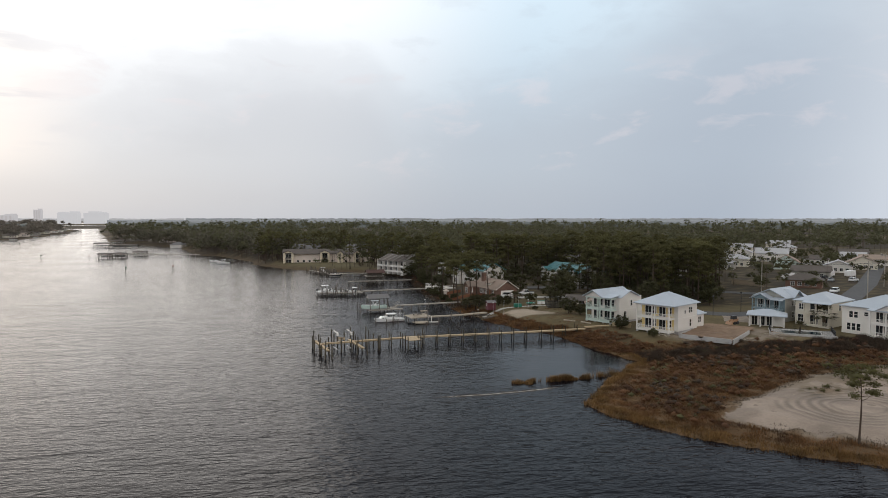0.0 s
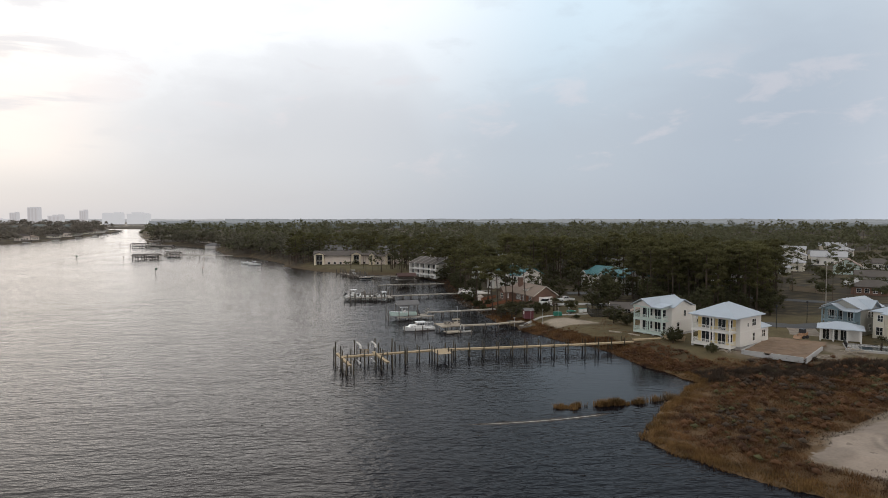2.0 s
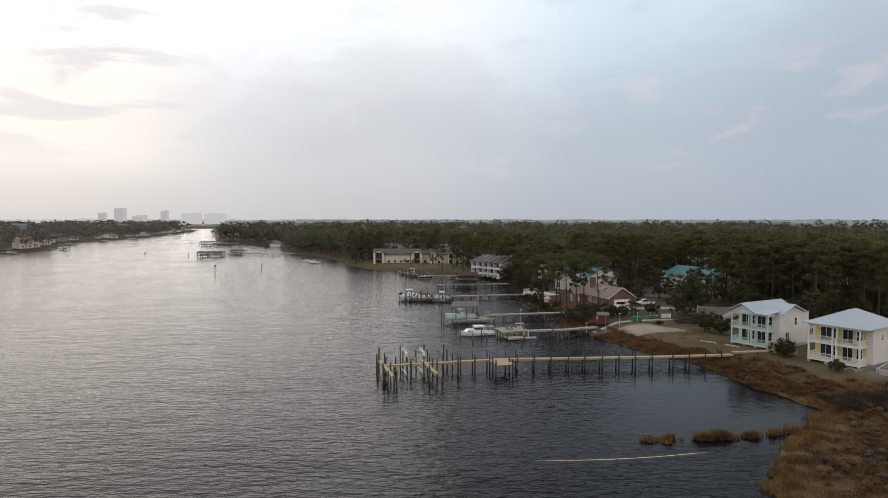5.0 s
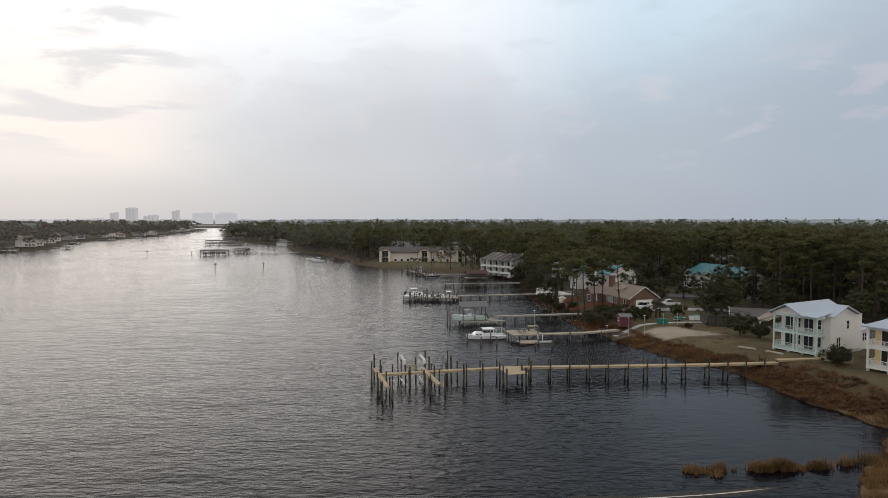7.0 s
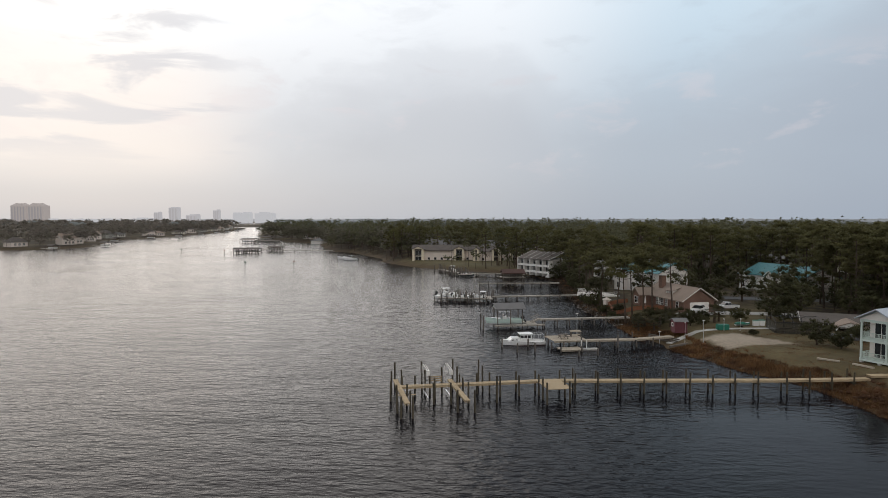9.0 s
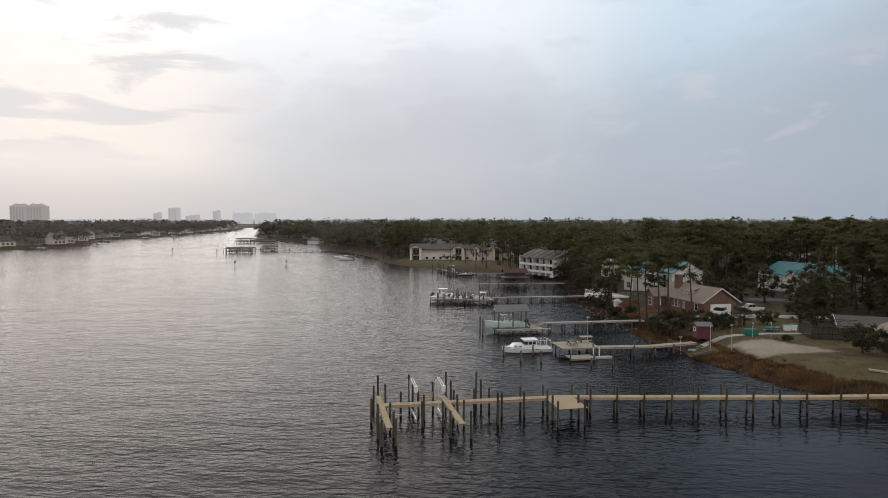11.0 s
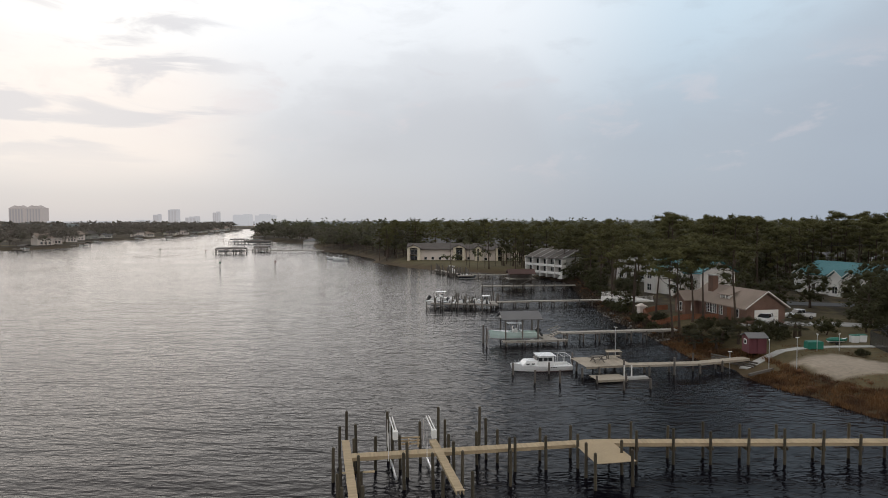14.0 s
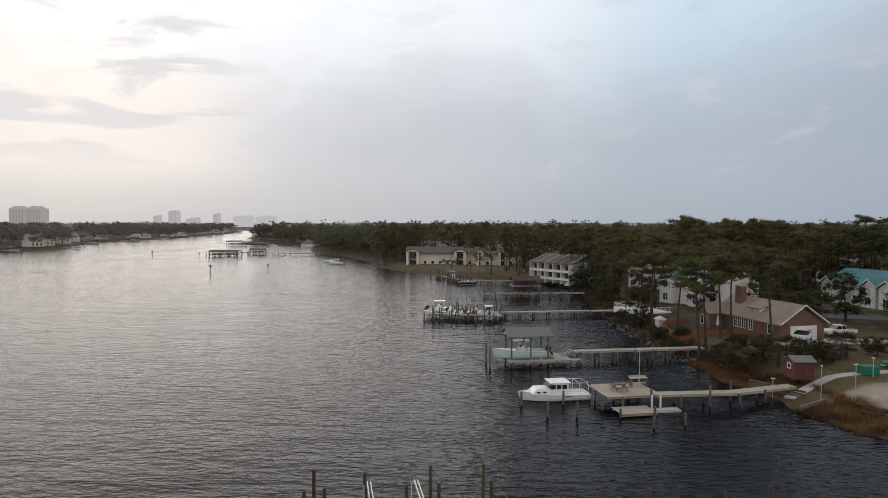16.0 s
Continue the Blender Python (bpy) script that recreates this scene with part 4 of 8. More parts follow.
for x, y, k, s in ((53.9, 122.4, 1, 1.3), (56.2, 119.5, 0, 1.2), (40.5, 146.5, 1, 0.75), (43.0, 146.2, 0, 0.9), (38.8, 139.8, 1, 0.9), (41.3, 141, 0, 0.8), (34, 144, 2, 0.9), (31, 149, 1, 0.7), (36, 147.5, 1, 0.8), (29.5, 163, 2, 1.1),
                   (33.8, 150.5, 0, 1.0), (27.3, 158, 2, 1.0), (25.5, 176, 1, 1.0), (25, 181, 2, 1.2), (24.5, 187, 0, 0.9), (25.4, 200, 1, 1.0), (60.5, 87.5, 0, 0.8), (57.5, 97.5, 1, 1.0), (59, 100, 2, 1.1), (47.2, 131, 2, 0.6), (58.5, 146, 1, 1.0),
                   (63, 127, 0, 1.2), (69, 131, 1, 1.2), (50.5, 147, 0, 1.1), (26.5, 166, 0, 0.9), (24.6, 215, 1, 1.0), (25.8, 228, 0, 1.2)):
    plant("shrub", SHRUBS[k], x, y, "dark leafy evergreen shrub on the bank", "shrub", "shrubs along the bank", s)


def palm(x, y, s=1.0):
    """A low fan palm: short trunk, many arching fan leaves."""
    e = thing("palmetto", x, y, gz(x, y) - 0.05, rng.uniform(0, 360), "bushy green fan palm", "palm", "palms by the shed")
    e.scale = (s,) * 3
    if "palm" not in PALM:
        bm = rod(bmesh.new(), (0, 0, 0), (0.1, 0, 1.6), 0.22, 0.17, 8)
        PALM["trunk"] = link("trunk", bm, "bark")
        PALM["trunk"].parent = e
        verts, faces = [], []
        for i in range(26):
            az, el = i * 2.4, rng.uniform(-0.35, 1.25)
            d = Vector((math.cos(az) * math.cos(el), math.sin(az) * math.cos(el), math.sin(el)))
            side = d.cross(Vector((0, 0, 1))).normalized()
            base = Vector((0.1, 0, 1.6))
            stem = base + d * 0.9
            j = len(verts)
            verts += [tuple(base - side * 0.02), tuple(base + side * 0.02), tuple(stem)]
            faces.append((j, j + 1, j + 2))
            for a in range(-4, 5):
                q = stem + (d * math.cos(a * 0.3) + side * math.sin(a * 0.3)) * 0.85 + Vector((0, 0, -0.12 - 0.02 * abs(a)))
                w = (side * math.cos(a * 0.3) - d * math.sin(a * 0.3)) * 0.06
                j = len(verts)
                verts += [tuple(stem), tuple(stem.lerp(q, 0.5) + w), tuple(q), tuple(stem.lerp(q, 0.5) - w)]
                faces.append((j, j + 1, j + 2, j + 3))
        PALM["palm"] = new("leaves", mesh_from("leaves", verts, faces, "palm"))
        PALM["palm"].parent = e
    else:
        new("trunk", PALM["trunk"].data).parent = e
        new("leaves", PALM["palm"].data).parent = e


PALM = {}
for x, y, s in ((29.5, 141.5, 1.0), (31, 143, 1.15), (32.2, 140.3, 1.05), (33.6, 142.2, 1.2), (35.2, 140.2, 1.0), (36.6, 143.4, 1.0), (30.4, 146, 1.0), (38.3, 145.2, 1.0), (44.6, 144, 1.3), (46, 145.6, 1.1), (105, 92.5, 1.9), (94.2, 86.5, 1.0)):
    palm(x, y, s)


def cards_mesh(name, centres, radius, size, flat, per, material, seed, round_=None):
    """Leaf blades in clumps: per blades round each centre."""
    r = np.random.RandomState(seed)
    c, rad, sz = np.repeat(centres, per, 0), np.repeat(radius, per), np.repeat(size, per) * r.uniform(0.6, 1.35, len(centres) * per)
    k = len(c)
    u = r.normal(size=(k, 3))
    u /= np.linalg.norm(u, axis=1, keepdims=True)
    o = c + u * (rad * r.uniform(0.35, 1, k))[:, None] * (1, 1, flat)
    a = r.uniform(-1, 1, (k, 3)) * (1, 1, 0.6)
    a /= np.linalg.norm(a, axis=1, keepdims=True) + 1e-6
    b = np.cross(a, r.uniform(-1, 1, (k, 3)))
    b /= np.linalg.norm(b, axis=1, keepdims=True) + 1e-6
    s = sz[:, None]
    w = u + (0, 0, 0.35) + r.uniform(-0.3, 0.3, (k, 3))
    if round_ is not None:
        w = w * 0.6 + np.repeat(round_, per, 0)
    w /= np.linalg.norm(w, axis=1, keepdims=True)
    a -= w * (a * w).sum(1)[:, None] * 0.7
    b = np.cross(a, w) + b * 0.35
    b /= np.linalg.norm(b, axis=1, keepdims=True) + 1e-6
    b *= np.where((np.cross(b, a) * w).sum(1) > 0, 1, -1)[:, None]
    v = np.stack([o - a * s * 0.5 - b * s * 0.22, o - a * s * 0.3 + b * s * 0.28, o + a * s * 0.62], 1).reshape(-1, 3)
    # a ragged opaque core added to each clump to block light inside it
    m = len(centres)
    turn = r.uniform(0, 6.283, m)
    dirs = np.zeros((m, 6, 3))
    for j in range(4):
        dirs[:, j, 0], dirs[:, j, 1] = np.cos(turn + j * 1.571), np.sin(turn + j * 1.571)
    dirs[:, :4, 2] = r.uniform(-0.35, 0.35, (m, 4))
    dirs[:, 4, 2], dirs[:, 5, 2] = 1, -1
    heart = centres[:, None] + dirs * (np.asarray(radius)[:, None] * r.uniform(0.3, 0.6, (m, 6)))[..., None] * (1, 1, flat)
    hn = dirs + (0, 0, 0.35)
    if round_ is not None:
        hn = hn * 0.6 + round_[:, None]
    hn /= np.linalg.norm(hn, axis=2, keepdims=True) + 1e-6
    hf = (np.arange(m)[:, None, None] * 6 + np.array([(0, 1, 4), (1, 2, 4), (2, 3, 4), (3, 0, 4), (1, 0, 5), (2, 1, 5), (3, 2, 5), (0, 3, 5)])).reshape(-1, 3) + 3 * k
    return np.concatenate([v, heart.reshape(-1, 3)]), np.concatenate([np.arange(3 * k).reshape(-1, 3), hf]), np.concatenate([np.repeat(w, 3, 0), hn.reshape(-1, 3)])


def array_mesh(name, v, f, material):
    me = bpy.data.meshes.new(name)
    me.vertices.add(len(v))
    me.vertices.foreach_set("co", v.astype(np.float32).ravel())
    me.loops.add(f.size)
    me.loops.foreach_set("vertex_index", f.astype(np.int32).ravel())
    me.polygons.add(len(f))
    me.polygons.foreach_set("loop_start", np.arange(0, f.size, 3, dtype=np.int32))
    me.materials.append(M[material])
    me.update(calc_edges=True)
    me.validate()
    return me


def joined_woods(name, spots, label, seed, cards, crown, size, leaf="far_pine"):
    """Trees too many to count, joined: trunk and leaf clumps for each spot (x, y, height, radius)."""
    r = np.random.RandomState(seed)
    s = np.array(spots)
    x, y, h, rad = s.T
    z = height(x, y)
    u = r.normal(size=(len(s), crown, 3)) * (1, 1, 0.75)
    u /= np.linalg.norm(u, axis=2, keepdims=True)
    u[..., 2] = np.abs(u[..., 2]) * 1.25 - 0.3
    u *= r.uniform(0.55, 1, (len(s), crown, 1))
    c = np.stack([x[:, None] + u[..., 0] * rad[:, None], y[:, None] + u[..., 1] * rad[:, None], (z + h * 0.64)[:, None] + u[..., 2] * (h * 0.36)[:, None]], -1).reshape(-1, 3)
    v, f, w = cards_mesh(name, c, np.repeat(rad * 0.42, crown), np.repeat(rad * size, crown), 0.7, cards, "pine", seed, u.reshape(-1, 3))
    t = 0.008 * h
    tv = np.stack([np.stack([x - t, y - t, z], -1), np.stack([x + t, y - t, z], -1), np.stack([x, y + t, z], -1), np.stack([x, y, z + h * 0.8], -1)], 1)
    base = np.arange(len(s))[:, None] * 4 + len(v)
    tf = np.concatenate([base + np.array(k) for k in ((0, 1, 3), (1, 2, 3), (2, 0, 3))])
    me = array_mesh(name, np.concatenate([v, tv.reshape(-1, 3)]), np.concatenate([f, tf]), leaf)
    me.materials.append(M["bark"])
    mi = np.zeros(len(me.polygons), np.int32)
    mi[len(f):] = 1
    me.polygons.foreach_set("material_index", mi)
    lit_round(me, np.concatenate([w, np.tile((0.0, -0.7, 0.7), (4 * len(s), 1))]))
    return tagged(new(name, me), label, "woods", kind="stuff")


def far_spots(count, r0, r1, a0, a1, seed, poly, h0, h1, ok=None, edge=6):
    rg, out = random.Random(seed), []
    tries = 0
    while len(out) < count and tries < 30:
        tries += 1
        k = count * 2
        r = np.array([r0 * (r1 / r0) ** rg.random() for _ in range(k)])
        a = np.radians([rg.uniform(a0, a1) for _ in range(k)])
        x, y = -np.sin(a) * r, np.cos(a) * r
        good = shore_distance(poly, x, y) > edge
        for px, py, pr, g in zip(x, y, r, good):
            if g and len(out) < count and (ok is None or ok(px, py)):
                grow = max(1.0, pr / 420) ** 0.75
                out.append((px, py, h0 + (h1 - h0) * rg.random() ** 1.5, rg.uniform(2.2, 4.8) * grow))
    return out


joined_woods("pine_woods", far_spots(2350, 165, 640, -58, 18, 51, EAST, 7, 19, lambda x, y: free(x, y) and (y > 235 or x > 120) and (x < 0.65 * (y + 37.7) - 9 or y > 335 + 0.2 * (x - 200) or rng.random() < 0.03), edge=3), "wide pine woods behind the houses", 52, 11, 9, 0.24)
joined_woods("yard_trees", [(x, y, rng.uniform(3.5, 7.5), rng.uniform(1.8, 3.3)) for x, y in scatter(190, 110, 330, 140, 345, 5, lambda x, y: free(x, y) and x > 0.65 * (y + 37.7) - 4, 58)], "dark yard trees between the houses", 59, 22, 13, 0.2, "oak")
joined_woods("far_woods", far_spots(1600, 600, 1500, -58, 24, 53, EAST, 8, 24, edge=3), "distant woods reaching to the horizon", 54, 8, 7, 0.3)
joined_woods("west_woods", far_spots(1200, 520, 3800, 16, 48, 55, WEST, 5, 20, edge=9), "hazy woods on the far bank", 56, 8, 8, 0.3, "hazed_wood")


def tufts(name, spots, material, label, h0, h1, blades, seed, spread=0.35):
    """Grass clumps: each a few bent blades."""
    r = np.random.RandomState(seed)
    o = np.repeat(np.array(spots), blades, 0)
    k = len(o)
    o = o + r.uniform(-spread, spread, (k, 3)) * (1, 1, 0)
    uneven = np.clip(0.72 + 0.4 * wobble(o[:, 0], o[:, 1], 4.0) + 0.3 * wobble(o[:, 1], o[:, 0], 1.7), 0.3, 1.3)
    a, h, lean, w = r.uniform(0, 6.283, k), r.uniform(h0, h1, k) * uneven, r.uniform(0.05, 0.7, k), r.uniform(0.018, 0.045, k)
    d = np.stack([np.cos(a), np.sin(a), 0 * a], -1)
    p = np.stack([-np.sin(a), np.cos(a), 0 * a], -1) * w[:, None]
    o[:, 2] -= 0.05
    v = np.stack([o + p, o - p, o + d * (lean * h)[:, None] + np.array((0, 0, 1)) * h[:, None]], 1).reshape(-1, 3)
    return tagged(new(name, array_mesh(name, v, np.arange(3 * k).reshape(-1, 3), material)), label, "grass", kind="stuff")


def spots_in(count, x0, x1, y0, y1, ok, seed):
    """Random ground points where ok(x, y, shore distance) holds."""
    r = np.random.RandomState(seed)
    x, y = r.uniform(x0, x1, count * 5), r.uniform(y0, y1, count * 5)
    sd = shore_distance(EAST, x, y)
    keep = np.nonzero(ok(x, y, sd))[0][:count]
    return list(zip(x[keep].tolist(), y[keep].tolist(), height(x[keep], y[keep]).tolist()))


in_sand = lambda x, y: shore_distance(SAND, x, y)
tufts("marsh_grass", spots_in(13000, 30, 125, 20, 88, lambda x, y, sd: (sd > 1.0) & (in_sand(x, y) < -0.3) & (wetness(x, y) > 0.25), 61), "marsh", "brown winter marsh grass", 0.2, 0.6, 15, 62, 0.5)
tufts("shore_reeds", spots_in(4600, 30, 80, 12, 80, lambda x, y, sd: (sd > -0.5 + 0.5 * wobble(x, y, 3.0)) & (sd < 2.4 + 1.4 * wobble(y, x, 1.3)), 63), "reed", "tawny reeds along the marsh edge", 0.3, 0.8, 16, 64, 0.45)
tufts("bank_grass", spots_in(6500, 22, 62, 82, 150, lambda x, y, sd: (sd > -0.2) & (sd < 5.5) & (shore_distance(COURT, x, y) < -0.3) & ~((x > 30) & (x < 36) & (y > 127) & (y < 134)), 65), "marsh", "tawny grass on the bank", 0.3, 0.75, 12, 66)
tufts("lawn_grass", spots_in(5200, 40, 66, 96, 138, lambda x, y, sd: (sd > 4) & (shore_distance(COURT, x, y) < -0.3), 76), "bush", "patchy winter lawn grass", 0.06, 0.2, 9, 77, 0.45)
tufts("dark_brush", spots_in(6000, 50, 135, 62, 90, lambda x, y, sd: (sd > 2) & (np.abs(y - 75.5 - 0.03 * (x - 60)) < 3.2 + 0.02 * (x - 60)) & (wetness(x, y) > 0.1), 67), "brush", "dark leafless brush before the new houses", 0.6, 1.4, 15, 68)
tufts("dune_grass", spots_in(1500, 50, 110, 26, 64, lambda x, y, sd: (np.abs(in_sand(x, y)) < 1.6), 69), "brush", "dark scrub round the sand", 0.2, 0.55, 8, 70)
tufts("shore_scrub", spots_in(2600, 18, 34, 146, 262, lambda x, y, sd: (sd > -0.2) & (sd < 5), 71), "brush", "dry grass and scrub on the wooded bank", 0.4, 1.1, 8, 72)
reed_bed = []
rg = random.Random(74)
for cx, cy, sx, sy, k in ((24.6, 61.7, 1.0, 0.6, 90), (26.6, 62.3, 0.7, 0.4, 45), (25.8, 60.9, 0.4, 0.3, 14), (30.6, 62.3, 1.0, 0.45, 80), (33.2, 62.7, 1.6, 0.5, 130), (36.3, 63.1, 0.9, 0.3, 60), (39.3, 63.9, 1.2, 0.25, 16), (42.2, 64.8, 1.3, 0.3, 22), (45.2, 66.2, 0.8, 0.3, 16)):
    reed_bed += [(cx + rg.gauss(0, 0.55) * sx, cy + rg.gauss(0, 0.55) * sy + 0.12 * sx * rg.uniform(-1, 1), -0.05) for _ in range(k)]
tufts("reed_bed", reed_bed, "reed", "tawny reeds standing in the shallows", 0.5, 1.35, 14, 75, 0.25)


def shoal_strip(name, material, label, x0, x1, wide, z, seed):
    """A low strip along the curved shoal, ragged at both sides and tapering to its ends."""
    bm, k = bmesh.new(), 72
    row = []
    for i in range(k + 1):
        t = i / k
        x = x0 + (x1 - x0) * t
        y = 55.35 + 0.0076 * (x - 10.2) ** 2
        w = wide * min(1.0, t * 5, (1 - t) * 7 + 0.05) + 0.004
        a_, b_ = (w * (0.65 + 0.9 * abs(noise.noise((x * 0.9, seed + q, 0))) + 0.3 * noise.noise((x * 3.1, seed + q, 4))) for q in (0, 7))
        row.append([bm.verts.new((x, y - a_, z - 0.012)), bm.verts.new((x, y + 0.02 * math.sin(x * 2.1), z)), bm.verts.new((x, y + b_, z - 0.012))])
    for p, q in zip(row, row[1:]):
        for j in (0, 1):
            bm.faces.new((p[j], q[j], q[j + 1], p[j + 1]))
    tagged(link(name, bm, material, smooth=True), label, "sandbar", kind="structure")


shoal_strip("sandbar", "wet_shoal", "dark wet sandbar just breaking the surface", 9.0, 30.6, 0.75, 0.013, 3)
shoal_strip("foam_line", "foam", "thin broken line of pale foam on the sandbar", 10.2, 29.6, 0.085, 0.032, 11)


def scrub(name, count, box_, ok, material, label, r0, r1, per, seed):
    """Low twiggy bushes joined: clumps of fine blades on the ground."""
    p = np.array(spots_in(count, *box_, ok, seed))
    r = np.random.RandomState(seed + 1)
    rad = r.uniform(r0, r1, len(p))
    c = p + np.stack([0 * rad, 0 * rad, rad * 0.45], -1)
    v, f, w = cards_mesh(name, c, rad, 0.08 + rad * 0.07, 0.6, int(per * 1.5), material, seed + 2)
    me = array_mesh(name, v, f, material)
    lit_round(me, w)
    return tagged(new(name, me), label, "scrub", kind="stuff")


scrub("marsh_scrub", 640, (32, 125, 30, 84), lambda x, y, sd: (sd > 3.5) & (in_sand(x, y) < -1.5) & (wetness(x, y) > 0.3), "bush", "low brown scrub in the marsh", 0.4, 1.5, 80, 81)
scrub("marsh_brush", 170, (38, 125, 40, 82), lambda x, y, sd: (sd > 7) & (in_sand(x, y) < -1.0) & (wetness(x, y) > 0.3) & (wobble(x, y, 0.6) > -0.1), "brush", "dark leafless brush in the marsh", 0.5, 1.5, 90, 82)
scrub("marsh_myrtle", 130, (34, 120, 34, 78), lambda x, y, sd: (sd > 4) & (in_sand(x, y) < -1.5) & (wetness(x, y) > 0.3), "myrtle", "low olive wax myrtle in the marsh", 0.5, 1.2, 90, 84)
scrub("bank_scrub", 240, (20, 62, 82, 262), lambda x, y, sd: (sd > 0.6) & (sd < 6.5) & (shore_distance(COURT, x, y) < -1.2) & ~((x > 29) & (x < 38) & (y > 126) & (y < 138)), "bush", "brown scrub on the bank", 0.4, 1.0, 80, 87)
scrub("dune_scrub", 150, (50, 100, 42, 63), lambda x, y, sd: (np.sin(x * 0.33 + 1.1) * np.sin(y * 0.5 + 0.7) > 0.55) & (in_sand(x, y) > 0), "myrtle", "olive scrub on the sand", 0.3, 0.8, 80, 90)
scrub("bank_brush", 260, (42, 66, 80, 103), lambda x, y, sd: (sd > 0.5) & (sd < 9.0) & ~((y > 98) & (y < 104.5)), "bush", "tangled brown brush below the new houses", 0.35, 0.95, 70, 101)
r_ = np.random.RandomState(95)
edge_spots = []
for (ax, ay), (bx, by) in (((-62, 345), (-62, 362)), ((-62, 362), (-98, 431)), ((-98, 431), (-118, 444)), ((-118, 444), (-160, 568)), ((-160, 568), (-258, 682))):
    k = int(math.dist((ax, ay), (bx, by)) / 0.6)
    for t in np.linspace(0, 1, k):
        px, py = ax + (bx - ax) * t + r_.uniform(2, 60), ay + (by - ay) * t + r_.uniform(-6, 14)
        if on_land(px, py, 2) and free(px, py):
            edge_spots.append((px, py, r_.uniform(5, 16), r_.uniform(2.2, 4.4)))
edge_spots += [(r_.uniform(-256, -222), r_.uniform(676, 700), r_.uniform(13, 18), r_.uniform(3.5, 5)) for _ in range(40)]
west_spots = []
for (ax, ay), (bx, by) in (((-330, 446), (-322, 492)), ((-322, 492), (-330, 520)), ((-330, 520), (-379, 597)), ((-379, 597), (-398, 662)), ((-398, 662), (-396, 725)), ((-396, 725), (-417, 859)), ((-417, 859), (-474, 1105))):
    for t in np.linspace(0, 1, int(math.dist((ax, ay), (bx, by)) / 2.2)):
        west_spots.append((ax + (bx - ax) * t - r_.uniform(5, 60), ay + (by - ay) * t + r_.uniform(-5, 5), r_.uniform(6, 17), r_.uniform(2.4, 5)))
joined_woods("west_shore_woods", west_spots, "mixed woods round the houses on the far bank", 97, 14, 12, 0.24, "hazed_wood")
joined_woods("shore_woods", edge_spots, "mixed woods down to the far shore", 96, 12, 12, 0.24, "mixed_wood")


# ---- piers ----
PILES = {}


def pile(parent, x, y, top, r=0.12, material="pile", foot=-1.6):
    """One round timber pile with a slightly domed head."""
    key = (round(top - foot, 1), r, material)
    if key not in PILES:
        h = key[0]
        bm = rod(bmesh.new(), (0, 0, 0), (0, 0, h - 0.06), r * 1.06, r * 0.96, 9)
        rod(bm, (0, 0, h - 0.06), (0, 0, h), r * 0.96, r * 0.6, 9)
        PILES[key] = link("post", bm, material)
        PILES[key].parent = parent
        ob = PILES[key]
    else:
        ob = new("post", PILES[key].data)
        ob.parent = parent
    ob.matrix_basis = pose(x, y, foot, rng.uniform(-1.2, 1.2), rng.uniform(-1.2, 1.2), rng.uniform(0, 360))
    return ob


def boards(bm, p, q, width, z, board=0.145, th=0.045):
    """Deck boards laid across the way from p to q."""
    p, q = Vector((*p, z)), Vector((*q, z))
    d = (q - p).normalized()
    s = Vector((-d.y, d.x, 0))
    n = max(1, int((q - p).length / board))
    step = (q - p).length / n
    for i in range(n):
        c = p + d * step * (i + 0.5)
        w = width / 2 + rng.uniform(-0.02, 0.02)
        a, b = d * (step / 2 - 0.006), s * w
        dz = Vector((0, 0, rng.uniform(-0.006, 0.006)))
        slab(bm, [c - a - b + dz, c + a - b + dz, c + a + b + dz, c - a + b + dz], th)


def walkway(parent, segs, z, wood, name="decking"):
    """segs: (p, q, width). Deck boards and the joists under them."""
    bd = bmesh.new()
    for p, q, w in segs:
        boards(bd, p, q, w, z)
        a, b = Vector((*p, z - 0.165)), Vector((*q, z - 0.165))
        d = (b - a).normalized()
        s = Vector((-d.y, d.x, 0)) * (w / 2 - 0.06)
        for o in (s, -s, s * 0):
            part("joist", beam(bmesh.new(), a + o, b + o, 0.07, 0.24), wood, parent)
    part(name, bd, wood, parent)["kind"] = "stuff"


def pile_pairs(parent, p, q, width, step, top, material="pile", r=0.115, start=0.0, one_side=False):
    p, q = Vector(p), Vector(q)
    d = (q - p).normalized()
    s = Vector((-d.y, d.x)) * (width / 2 + r * 0.6)
    t = start
    while t <= (q - p).length:
        c = p + d * t
        for k, o in enumerate((s, -s)):
            pile(parent, c.x + o.x, c.y + o.y, top + rng.uniform(-0.25, 0.25) - (0.6 if one_side and k else 0), r, material)
        a, b = c + s * 1.15, c - s * 1.15
        for off in (-0.16, 0.16):
            part("cap_beam", beam(bmesh.new(), (a.x + d.x * off, a.y + d.y * off, PIER_Z - 0.42), (b.x + d.x * off, b.y + d.y * off, PIER_Z - 0.42), 0.06, 0.24), material, parent)
        t += step


